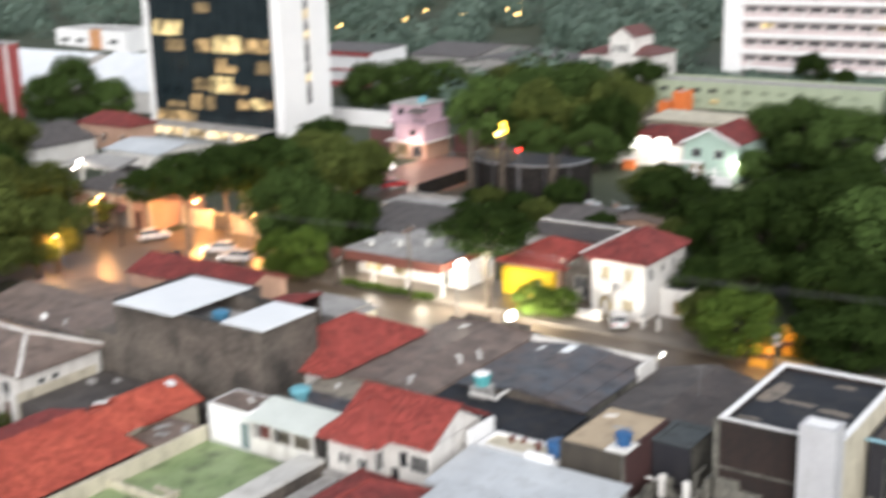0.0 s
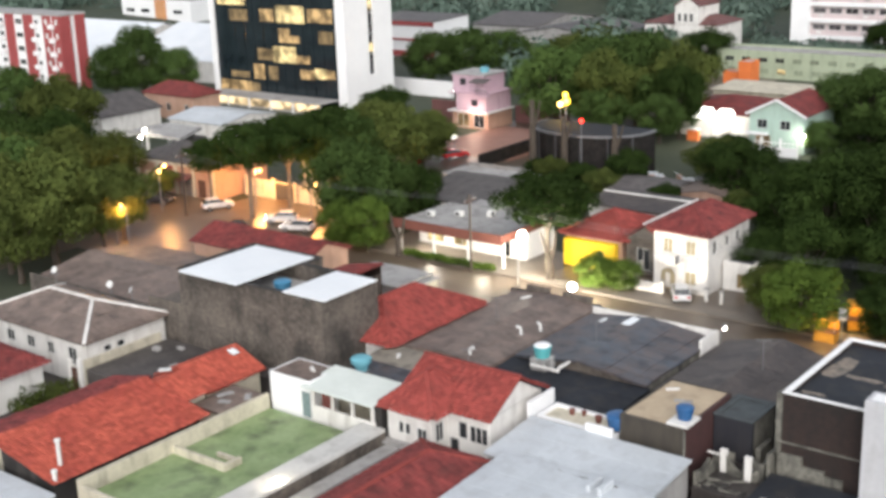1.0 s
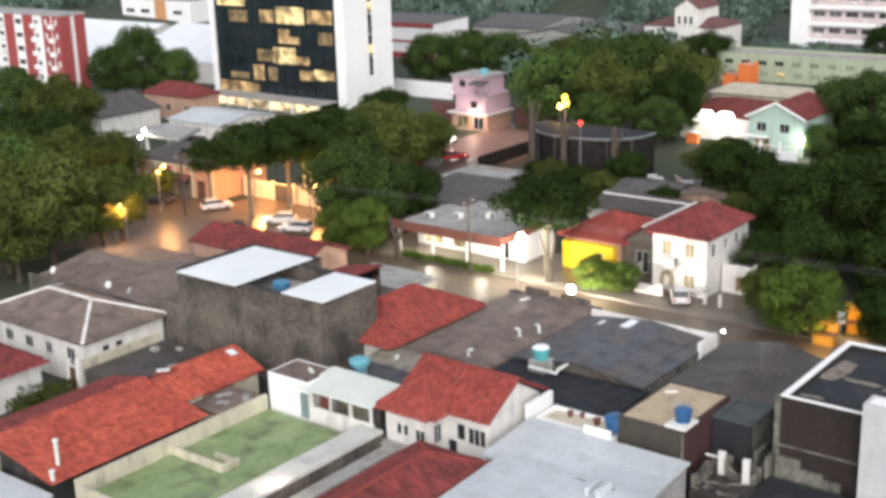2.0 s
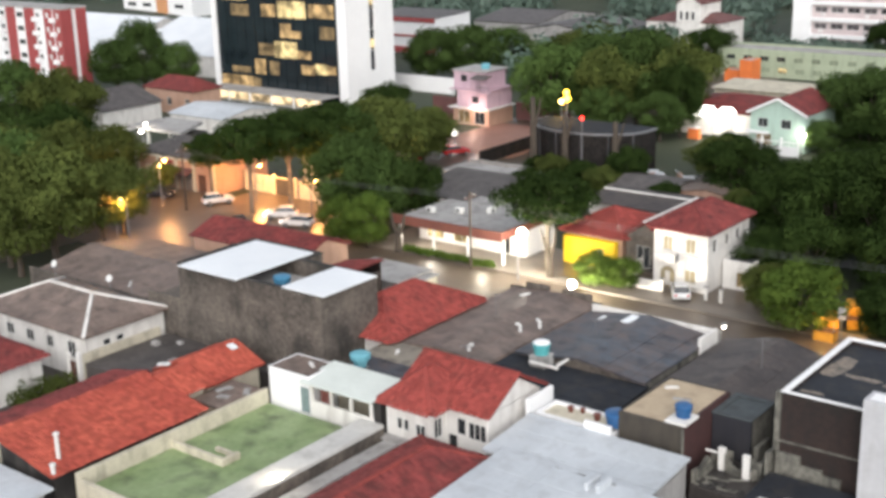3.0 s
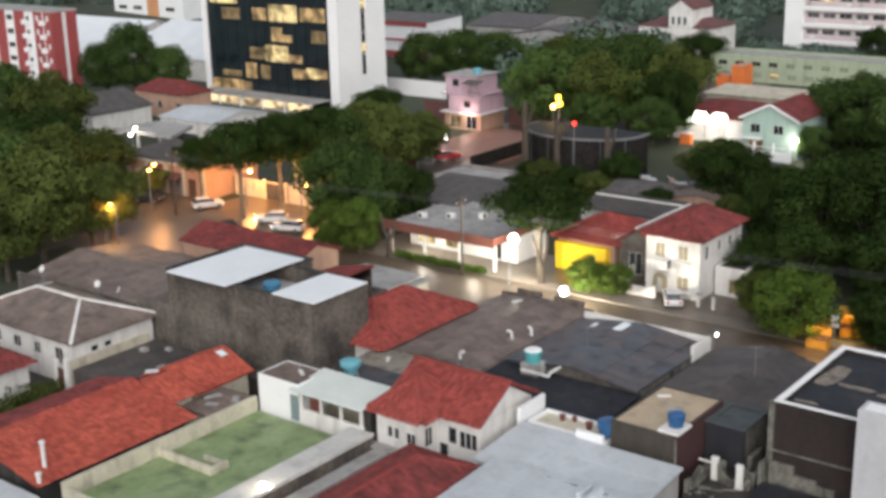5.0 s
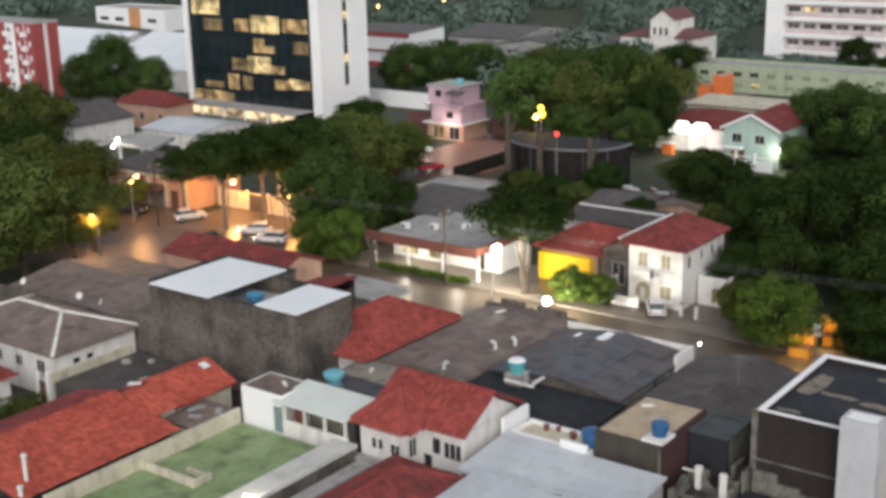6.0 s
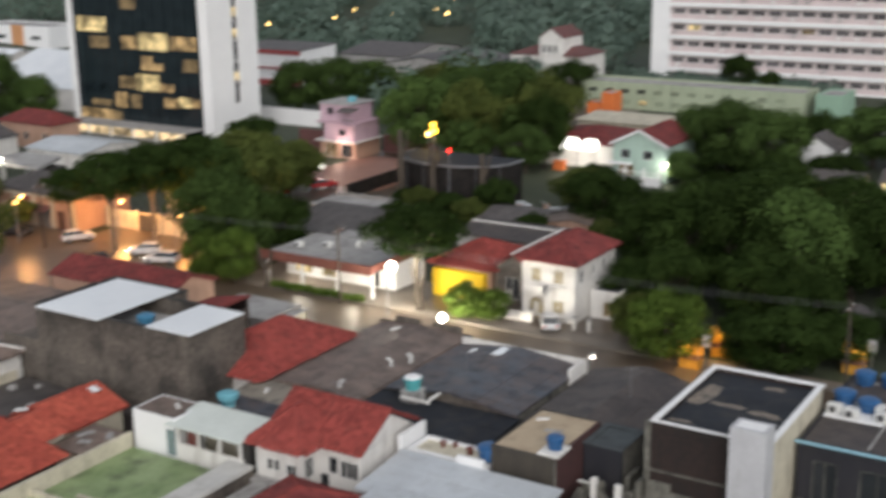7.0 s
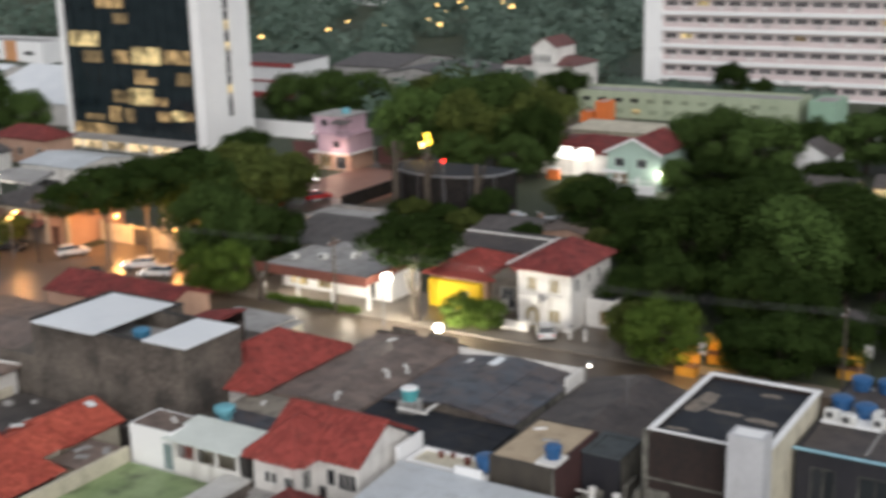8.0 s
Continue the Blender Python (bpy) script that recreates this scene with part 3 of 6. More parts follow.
def tree_model(name, seed, height, spread, trunk_h, leaf, count=3600, bark_m=None, size=0.21, label="leafy street tree with a broad dark crown"):
    rng = random.Random(seed)
    e = thing(name, 0, 0, 0, 0, label, "tree", "trees")
    bm = bmesh.new()
    r = 0.035 * height
    tube(bm, [(0, 0, 0), (0.1, 0.05, trunk_h * 0.5), (0, 0.1, trunk_h), (0.1, 0, height * 0.75)], [r, r * 0.8, r * 0.7, r * 0.25])
    lobes = []
    deep = height - trunk_h
    for i in range(17):
        a = i * 2.4 + rng.uniform(-0.3, 0.3)
        q = spread * 0.8 * math.sqrt((i + 0.4) / 17) * rng.uniform(0.85, 1.1)
        zc = trunk_h + deep * (0.3 + 0.52 * (1 - (q / spread) ** 2) + rng.uniform(-0.13, 0.08))
        p = (q * math.cos(a), q * math.sin(a), zc)
        if i % 2:
            tube(bm, [(0, 0, trunk_h * 0.85), (p[0] * 0.5, p[1] * 0.5, (trunk_h + zc) / 2), p], [r * 0.5, r * 0.3, r * 0.1], 6)
        lobes.append((p, (spread * rng.uniform(0.22, 0.36), spread * rng.uniform(0.22, 0.36), deep * rng.uniform(0.14, 0.22))))
    for i in range(7):
        a = i * math.tau / 7
        lobes.append(((0.45 * spread * math.cos(a), 0.45 * spread * math.sin(a), trunk_h + 0.22 * deep), (spread * 0.3, spread * 0.3, deep * 0.2)))
    part("trunk", bm, bark_m or bark, e)
    me = leaf_mesh("crown", lobes, count, size, seed)
    me.materials.append(leaf)
    ob = new("crown", me)
    ob.parent = e
    return e


# ---- ground, streets ----
def ground_height(x, y):
    d = math.hypot(x, y)
    return 0.0 if d < 310 else 34 * (1 - math.exp(-((d - 310) / 330) ** 2)) + 2.5 * noise.noise(Vector((x / 90, y / 90, 0)))


gm = bmesh.new()
xs = [-3000, -1600] + [-1000 + 25 * i for i in range(57)] + [900, 3000]
ys = [-2000, -300] + [25 * i for i in range(49)] + [1700, 4000]
grid = [[gm.verts.new((x, y, ground_height(x, y) - 0.02)) for x in xs] for y in ys]
for r0, r1 in zip(grid, grid[1:]):
    for k in range(len(xs) - 1):
        gm.faces.new((r0[k], r0[k + 1], r1[k + 1], r1[k]))
tagged(part("ground", gm, soil), "dark ground between houses rising to a wooded hill", "ground", kind="structure")
tagged(part("road", boxes((-150, 40, 91.5, 101.5, -0.3, 0.02)), asphalt), "wet dark asphalt street with lamp reflections", "road", kind="structure")
tagged(part("side_road", boxes((-122, -100, 101.5, 250, -0.3, 0.015)), asphalt), "wet side street running uphill past the pink house", "road", kind="structure")
tagged(part("plaza", boxes((-150, -122, 70, 91.5, -0.3, 0.012), (-122, -100, 84, 91.5, -0.3, 0.012), (-150, -122, 101.5, 108.4, -0.3, 0.012)), asphalt), "wet asphalt crossing under orange lamps", "road", kind="structure")
tagged(part("pavement", boxes((-99.6, 40, 101.5, 103.6, -0.3, 0.15)), paving), "worn grey pavement with a kerb along the street", "pavement", kind="structure")
tagged(part("pavement", boxes((-99.6, 40, 89.6, 91.5, -0.3, 0.15)), paving), "worn grey pavement with a kerb along the street", "pavement", kind="structure")
tagged(part("forecourt_paving", boxes((-92, -70.5, 103.6, 112, -0.2, 0.06)), paving), "pale worn paving in front of the lit shop", "paving", kind="structure")
tagged(part("driveway", boxes((-70.5, -44, 103.6, 110, -0.2, 0.06)), asphalt), "wet brown driveway in front of the villa", "driveway", kind="structure")
tagged(part("yard_paving", boxes((-104, -20, 34, 89.6, -0.3, 0.05)), wetyard), "dark wet stained paving between the houses", "paving", kind="structure")

pale_grey = mat("pale_grey_paint", (0.54, 0.54, 0.56), (0.44, 0.44, 0.46), scale=2.5, stain=(0.3, 0.29, 0.28), stain_amount=0.45)

# ---- near block: houses south of the street ----
W = lambda u, w, z, h, m=None: (u, w, z, h, m)
# long low house with an orange tiled roof
# Near-black walls carry the shade of the gap under the eaves.
house("long_house", -72.6, -66.6, 41.8, 54.4, 3.0, soot_shade, orangetile, "mono_w", 1.35, "y", 0.5, label="long low house with an uneven orange clay tile roof")
house("tiled_wing", -75.2, -69.6, 57.9, 63.4, 2.9, cream, orangetile, "gable", 1.4, "y", 0.4, label="narrow rear wing with an orange clay tile roof", category="house wing")
house("rear_wing", -77.4, -73.2, 42.2, 55.4, 3.15, cream, darkred, "mono_x", 0.95, "x", 0.1, label="rear wing with old dark red tiles behind the long house", category="house wing")
house("tiled_step", -73.6, -69.4, 54.9, 57.4, 3.35, cream, orangetile, "gable", 1.0, "y", 0.35, label="raised step of orange tiles where two roofs meet", category="roof step")
# terrace with a mossy green floor
ter = thing("terrace", -65.2, 43.0, 0, 0, "mossy green roof terrace with low stained cream walls", "terrace")
part("terrace_floor", boxes((0, 10.4, 0, 17.2, 0.0, 1.8)), moss, ter, "green mossy floor with dark wet patches")
part("parapet", boxes((-0.3, 0, -0.3, 17.2, 0, 3.0)), cream, ter)
part("parapet", boxes((0, 10.4, -0.3, 0, 0, 2.6)), cream, ter)
part("divider_wall", boxes((0, 5.0, 7.6, 7.9, 1.8, 2.35)), cream, ter)
part("divider_wall", boxes((3.0, 5.0, 9.0, 9.25, 1.8, 2.15)), cream, ter)
part("wall_end", boxes((5.0, 5.3, 7.6, 9.25, 1.8, 2.3)), cream, ter)
cor = thing("covered_passage", -54.6, 43.0, 0, 0, "long narrow passage with a pale concrete roof", "passage")
part("passage_roof", boxes((-1.4, 0.7, 0, 17.6, 2.5, 2.75)), mat("pale_concrete", (0.62, 0.61, 0.58), (0.5, 0.49, 0.47), stain=(0.3, 0.29, 0.27), stain_amount=0.4), cor)
part("passage_wall", boxes((-1.2, -1.0, 0, 17.6, 0, 2.5)), white, cor)
part("passage_wall", boxes((0.5, 0.7, 0, 17.6, 0, 2.5)), dirty, cor)
# white block and veranda behind the terrace
flat_block("white_block", -65.4, -61.2, 60.6, 63.8, 4.7, clean_white, brownfibre, 0.03, rim=0.12, label="plain white rendered block beside the green terrace")
ver = thing("veranda", -61.1, 60.6, 0, 0, "white veranda with a pale sheet roof and brown door", "veranda")
part("veranda_wall", panel_wall("x", 0, 6.2, 0, -0.2, 0, 2.9, []), white, ver)
part("back_wall", panel_wall("x", 0, 6.2, 3.0, -0.2, 0, 4.4, []), cream, ver)
part("door", bevelled(boxes((0.75, 1.7, 0.32, 0.4, 2.3, 4.25)), 0.02), mat("red_brown_wood", (0.16, 0.045, 0.035), (0.1, 0.03, 0.026), scale=0.6), ver, "red-brown wooden door leaf")
for u in (2.6, 4.4):
    part("window_pane", boxes((u - 1.2, u, 2.9, 2.98, 2.9, 3.7)), glass, ver, "dark window behind the veranda")
part("door", bevelled(boxes((-0.9, -0.1, -0.08, -0.02, 1.8, 3.8)), 0.015), mat("grey_teal_door", (0.2, 0.27, 0.27), (0.15, 0.2, 0.2), scale=0.8), ver, "grey-teal metal door")
for i in range(4):
    part("post", boxes((0.05 + 1.95 * i, 0.25 + 1.95 * i, 0, 0.2, 2.9, 4.4)), white, ver)
part("veranda_roof", slab([[(-0.6, -0.5, 4.45), (6.5, -0.5, 4.45), (6.5, 3.4, 4.85), (-0.6, 3.4, 4.85)]], 0.1), palegreen, ver)
# house with the bright red hipped roof
rh = house("red_roof_house", -54.0, -46.3, 62.9, 69.3, 4.5, white, redtile, "gable", 2.0, "x", 0.45, label="white house with a bright red tiled roof",
           south=[W(4.2, 0.75, 0.3, 2.0), W(5.0, 0.7, 2.5, 1.2), W(6.0, 0.45, 2.4, 1.2), W(6.5, 0.45, 2.4, 1.2), W(7.0, 0.45, 2.4, 1.2)], frame_m=frame_dark, cap=redtile)
house("red_roof_bay", -54.0, -50.0, 61.1, 66.0, 4.5, white, redtile, "hip", 2.05, "y", 0.45, label="projecting bay of a white house with a red hipped tile roof", category="house bay",
      south=[W(0.9, 0.5, 2.5, 0.9), W(1.5, 0.5, 2.5, 0.9), W(2.6, 0.9, 2.3, 1.0)], east=[W(0.5, 0.9, 2.2, 1.5)], cap=redtile)
roof_ledge = thing("porch_ledge", -54.2, 60.2, 0, 0, "dark stained concrete porch ledge below the bay windows", "ledge")
part("slab", bevelled(boxes((0, 3.2, 0, 0.87, 1.75, 1.95)), 0.03), concrete, roof_ledge)
part("post", boxes((0.1, 0.3, 0.1, 0.3, 0, 1.75)), white, roof_ledge)
part("post", boxes((2.9, 3.1, 0.1, 0.3, 0, 1.75)), white, roof_ledge)
house("low_red_house", -50.2, -43.8, 44, 60.2, 2.6, white, darkred, "hip", 1.6, "y", 0.4, label="low house with a dark red hipped tile roof", cap=redtile)
# large white metal roofs
house("metal_shed", -43.4, -30.6, 50.5, 60.4, 3.0, concrete, zinc, "mono_y", 0.5, "x", 0.2, label="large shed under pale ribbed metal roofing", category="shed")
house("metal_shed", -45.0, -32.9, 60.8, 66.2, 3.1, concrete, zinc, "mono_y", 0.5, "x", 0.2, label="shed under pale ribbed metal roofing beside the red roof house", category="shed")
flat_block("white_terrace", -45.0, -38.6, 66.8, 69.4, 3.75, clean_white, cream, 0.22, label="white roof terrace with parapet walls", category="terrace")
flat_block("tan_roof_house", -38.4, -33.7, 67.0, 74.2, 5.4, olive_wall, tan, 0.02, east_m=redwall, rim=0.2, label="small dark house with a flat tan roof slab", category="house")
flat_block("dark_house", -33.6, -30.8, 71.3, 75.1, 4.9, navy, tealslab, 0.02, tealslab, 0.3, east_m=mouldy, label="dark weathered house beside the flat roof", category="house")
# dark fibre-cement roofs
# Black roofing here holds the shade that this lower roof lies in.
house("dark_teal_house", -52.4, -41.0, 69.8, 74.5, 3.4, dirty, blacktar, "mono_y", 0.3, label="low house under blue-grey roofing, darkened for the shade over it")
house("blue_roof_house", -52.0, -41.0, 75.0, 86.0, 4.0, dirty, bluefibre, "gable", 0.7, "y", 0.3, label="wide house under stained blue-grey sheet roofing")
house("brown_roof_house", -61.8, -53.0, 71.8, 88.0, 3.8, dirty, brownfibre, "gable", 0.5, "y", 0.3, label="house under stained brown fibre-cement roofing")
house("dark_roof_house", -40.0, -31.0, 75.2, 87.0, 3.7, soot_shade, sootfibre, "gable", 1.0, "y", 0.3, label="house under dark grey fibre-cement roofing")
house("red_hip_house", -70.0, -61.9, 70.8, 83.0, 4.2, white, redtile, "hip", 2.2, "y", 0.4, label="house with a steep red hipped tile roof", cap=redtile)
house("flat_passage", -62, -52.5, 67.8, 71.3, 3.8, concrete, mat("tan_grey_slab", (0.3, 0.265, 0.215), (0.2, 0.175, 0.145), scale=2.5, stain=(0.09, 0.08, 0.07), stain_amount=0.6), "mono_y", 0.1, label="low annex with a grey concrete roof", category="annex")
house("tank_house", -61.5, -54.6, 65.0, 67.5, 3.6, dirty, bluefibre, "mono_y", 0.2, label="low annex under dark roofing", category="annex")
# tall dirty concrete building with white roof panels
flat_block("concrete_building", -81.6, -64.6, 65.9, 72.6, 8.8, dirty, concrete, 1.4, soot_shade, label="tall windowless weathered concrete building with white roof panels")
flat_block("rear_block", -81.6, -73.0, 72.65, 75.0, 8.75, dirty, concrete, 0.3, soot_shade, label="rear part of the weathered concrete building", category="building")
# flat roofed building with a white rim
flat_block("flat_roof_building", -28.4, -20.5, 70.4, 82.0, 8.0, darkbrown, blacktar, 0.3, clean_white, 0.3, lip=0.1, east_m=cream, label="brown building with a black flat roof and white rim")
flat_block("stair_shaft", -22.6, -20.3, 68.6, 70.3, 9.5, pale_grey, clean_white, 0.02, label="white rendered stair shaft beside the flat roof", category="stair shaft")
flat_block("tank_roof_building", -20.2, -6.0, 75.3, 89.0, 6.6, navy, sootfibre, 0.05, label="building with a dark roof carrying blue water tanks",
           south=[W(1.0, 1.6, 2.0, 3.4), W(4.0, 2.2, 2.0, 3.4), W(8.0, 2.2, 2.0, 3.4)], frame_m=mouldy)
# houses on the far side of the near block
house("grey_hip_house", -99.0, -84.3, 57.6, 66.0, 4.0, white, brownfibre, "hip", 1.8, "x", 0.5, label="white house with a grey-brown hipped fibre-cement roof", cap=white,
      south=[W(3, 1.2, 2, 1.1), W(6, 1.2, 2, 1.1), W(9, 1.0, 2, 1.1), W(12, 1.2, 1.6, 1.6)], east=[W(1.8, 0.8, 2.6, 0.6), W(3.2, 0.8, 2.6, 0.6)])
house("small_red_house", -97, -85.5, 46.0, 54.0, 3.3, white, darkred, "hip", 2.0, "x", 0.4, label="small white house with a dark red tile roof", east=[W(2, 1.2, 1.4, 1.1)])
house("grey_parapet_house", -105.0, -87.0, 67.2, 81.0, 3.5, dirty, brownfibre, "gable", 1.2, "x", 0.3, label="house under grey-brown sheet roofing with a dark parapet")
house("red_sheet_house", -99.0, -83, 82.5, 89.0, 4.6, salmon, darkred, "gable", 1.3, "x", 0.3, label="street house under a faded red roof")

# white roof panels, tanks and clutter on the near roofs
def roof_panel(x0, x1, y0, y1, z, tilt=0.0, m=None, label="white metal roof panel lying over the concrete building"):
    e = thing("roof_panel", x0, y0, z, 0, label, "roof panel", "roof panels")
    part("sheet", slab([[(0, 0, 0), (x1 - x0, 0, 0), (x1 - x0, y1 - y0, tilt), (0, y1 - y0, tilt)]], 0.1), m or panel, e)
    part("bearer", beam(bmesh.new(), (0.3, (y1 - y0) * 0.5, -0.2), (x1 - x0 - 0.3, (y1 - y0) * 0.5, -0.2), 0.12, 0.18), steel, e)
    return e


roof_panel(-80.5, -73.3, 65.0, 74.2, 9.02)
roof_panel(-68.8, -64.2, 65.8, 72.2, 9.02)


def water_tank(x, y, z, r, h, m, lid_m=None, stand=0.0, flare=1.12, label="round blue plastic water tank with a lid"):
    e = thing("water_tank", x, y, z, 0, label, "water tank", "water tanks")
    if stand:
        part("stand", bevelled(boxes((-r * 1.15, r * 1.15, -r * 1.15, r * 1.15, 0, stand)), 0.03), concrete, e)
    b = lathe([(r * 0.92, stand), (r * 0.96, stand + h * 0.3), (r, stand + h * 0.33), (r * 1.02, stand + h * 0.62), (r * flare, stand + h * 0.66), (r * flare, stand + h)], 18)
    part("body", b, m, e)
    part("rim", lathe([(r * flare * 1.05, stand + h - 0.06), (r * flare * 1.05, stand + h + 0.03)], 18), m, e)
    part("lid", lathe([(r * flare, stand + h + 0.03), (r * flare * 0.8, stand + h + 0.14), (r * 0.3, stand + h + 0.2)], 18), lid_m or m, e)
    part("pipe", tube(bmesh.new(), [(r * 0.97, 0, stand + 0.15), (r * 1.35, 0, stand + 0.15), (r * 1.35, 0, 0)], [0.03, 0.03, 0.03], 6), frame_white, e)
    return e


water_tank(-34.2, 68.2, 5.6, 0.52, 0.8, blue, None, 0.0)
water_tank(-38.9, 67.6, 4.0, 0.7, 0.9, blue)
water_tank(-60.8, 66.0, 3.9, 0.55, 1.0, paleblue, None, 0.0, 1.45, "flared pale blue water tank with open top")
water_tank(-49.4, 74.2, 3.82, 0.62, 0.9, turquoise, clean_white, 0.95, 1.1, "turquoise water tank with a white lid")
water_tank(-71.6, 68.6, 7.5, 0.65, 1.1, mat("mid_blue_plastic", (0.06, 0.22, 0.36), (0.05, 0.17, 0.29), rough=0.45, bump=0.05), None, 0.0)
for x, y in ((-19.0, 87.6), (-17.2, 87.8), (-19.3, 83.2), (-17.5, 82.4)):
    water_tank(x, y, 6.56, 0.66, 0.85, blue, None, 0.0, 1.12, "dark blue plastic water tank on a flat roof")


def skylight(x, y, z, w, d, slope=0.0, axis="x", m=None, rz=0):
    e = thing("skylight", x, y, z, rz, "translucent white skylight sheet set in roofing", "skylight", "skylights")
    e.rotation_euler[0 if axis == "x" else 1] = slope
    part("frame", boxes((-w / 2, w / 2, -d / 2, d / 2, 0, 0.06)), frame_white, e)
    part("pane", bevelled(boxes((-w / 2 + 0.06, w / 2 - 0.06, -d / 2 + 0.06, d / 2 - 0.06, 0.03, 0.1)), 0.02), panel, e)


skylight(-47.6, 84.8, 4.72, 0.9, 2.0, 0.12, "y")
skylight(-50.2, 84.6, 4.42, 0.4, 0.9, -0.12, "y")
for x, y, z, h in ((-67.4, 42.9, 3.3, 1.9), (-66.2, 41.6, 3.1, 0.7)):
    e = thing("vent_pipe", x, y, z, 0, "white plastic vent pipe standing on a tiled roof", "vent pipe", "vent pipes")
    part("pipe", lathe([(0.15, 0), (0.15, h)], 12), frame_white, e)
    part("cowl", lathe([(0.22, h), (0.22, h + 0.12), (0.05, h + 0.22)], 12), frame_white, e)
skylight(-71.5, 62.5, 4.33, 0.8, 0.7, 0.3, "y")


def roof_wall(name, rows, m, label, category="wall"):
    """Low walls and curbs on a roof, one part each."""
    e = thing(name, rows[0][0], rows[0][2], rows[0][4], 0, label, category)
    o = Vector((rows[0][0], rows[0][2], rows[0][4]))
    for r in rows:
        part("wall_section", bevelled(boxes((r[0] - o.x, r[1] - o.x, r[2] - o.y, r[3] - o.y, r[4] - o.z, r[5] - o.z)), 0.02), m, e)
    return e


roof_wall("raised_yard", [(-83.8, -75.8, 57.0, 65.8, 0, 1.95), (-75.8, -65.8, 64.2, 65.8, 0, 1.95)], mat("dark_yard_concrete", (0.1, 0.087, 0.083), (0.05, 0.045, 0.043), scale=1.8, rough=0.6, mott=0.8, stain=(0.03, 0.027, 0.026), stain_amount=0.6, streak=1.0), "dark wet raised yard at the foot of the concrete building", "platform")
roof_wall("yard_rubble", [(-82.6, -81.9, 63.0, 63.5, 1.95, 2.3), (-80.9, -80.3, 64.4, 64.8, 1.95, 2.2), (-78.2, -77.8, 61.2, 61.9, 1.95, 2.15)], concrete, "pale rubble lying in a dark yard", "rubble")
roof_wall("roof_parapet", [(-52.3, -40.6, 86.4, 86.6, 0, 4.75), (-40.85, -40.6, 83.5, 86.4, 0, 4.9)], white, "low whitewashed parapet along a sheet roof", "parapet")
roof_wall("roof_parapet", [(-62.2, -52.6, 88.32, 88.6, 0, 4.2), (-60.5, -58.0, 88.32, 88.58, 4.2, 4.8), (-56.6, -53.6, 88.32, 88.58, 4.2, 4.75)], dirty, "dark stained parapet along a brown roof", "parapet")
roof_wall("roof_parapet", [(-105.2, -86.9, 66.5, 66.8, 0, 4.3), (-87.0, -86.7, 66.8, 74, 0, 4.3)], dirty, "dark mouldy parapet in front of a sheet roof", "parapet")
roof_wall("annex", [(-86.5, -81.8, 66.6, 74.4, 0, 4.8), (-86.5, -81.8, 66.2, 66.5, 0, 5.4)], dirty, "low dark concrete annex beside the tall building", "annex")
roof_wall("roof_beam", [(-49.8, -47.2, 73.0, 73.2, 4.3, 4.5), (-47.4, -47.2, 73.2, 75.4, 4.5, 4.7)], white, "white painted beams on a dark roof", "beam")
roof_wall("yard_wall", [(-45.6, -45.3, 66.4, 69.6, 0, 4.7), (-40.8, -38.7, 66.4, 66.7, 0, 4.3)], clean_white, "stepped white yard walls", "wall")
roof_wall("yard_platform", [(-32.7, -28.9, 66.3, 71.2, 0, 1.9)], wetyard, "dark wet raised yard floor behind the metal roof", "platform")
roof_wall("ruined_wall", [(-32.9, -31.9, 69.8, 70.05, 1.9, 2.6), (-31.8, -31.2, 69.6, 69.85, 1.9, 2.35), (-29.7, -29.1, 69.3, 69.55, 1.9, 3.1), (-29.0, -28.75, 69.5, 71.0, 1.9, 3.9), (-32.7, -32.4, 67.0, 69.7, 1.9, 2.5), (-32.5, -31.4, 69.9, 70.1, 1.9, 3.1), (-30.5, -30.2, 71.25, 73.2, 0, 3.2), (-31.1, -30.2, 70.8, 71.05, 1.9, 2.5)], mouldy, "broken whitewashed walls of a dark back yard", "wall")
roof_wall("gutter", [(-41.2, -32.0, 60.45, 60.62, 3.4, 3.66)], dirty, "dark rain gutter between two metal roofs", "gutter")
roof_wall("roof_vent", [(-36.2, -35.9, 59.0, 60.6, 3.6, 4.1), (-35.4, -35.1, 59.0, 60.6, 3.6, 4.1)], zinc, "pair of upright sheet metal blades on a roof", "vent")
# roofs behind the concrete building
house("maroon_lean_to", -76.2, -72.2, 77.3, 81.8, 5.6, darkbrown, darkred, "mono_x", 0.9, "x", 0.2, label="lean-to with a maroon sheet roof", category="lean-to")
roof_wall("grey_slab_house", [(-79.5, -72.6, 84.5, 89.2, 0, 3.4), (-79.8, -72.3, 84.2, 89.5, 3.4, 3.65)], concrete, "small house with a grey slab roof", "house")
house("cream_front_house", -74.5, -71.6, 85.5, 89.3, 3.2, cream, concrete, "flat", 0, "x", 0.2, label="small cream fronted house by the street")


def satellite_dish(x, y, z, rz):
    e = thing("satellite_dish", x, y, z, rz, "small pale satellite dish on a mast", "satellite dish", "satellite dishes")
    part("mast", tube(bmesh.new(), [(0, 0, 0), (0, 0, 0.5), (0, 0, 0.9)], [0.04, 0.04, 0.04], 6), steel, e)
    d = lathe([(0.06, 0.0), (0.2, 0.04), (0.34, 0.12), (0.35, 0.13)], 14)
    bmesh.ops.rotate(d, verts=d.verts, matrix=Matrix.Rotation(radians(60), 3, "X"))
    bmesh.ops.translate(d, verts=d.verts, vec=(0, 0.02, 0.95))
    part("dish", d, frame_white, e)


for x, y, z, a in ((-92.5, 66.65, 4.3, 20), (-89.4, 66.65, 4.3, -30), (-101, 66.65, 4.3, 10)):
    satellite_dish(x, y, z, a)


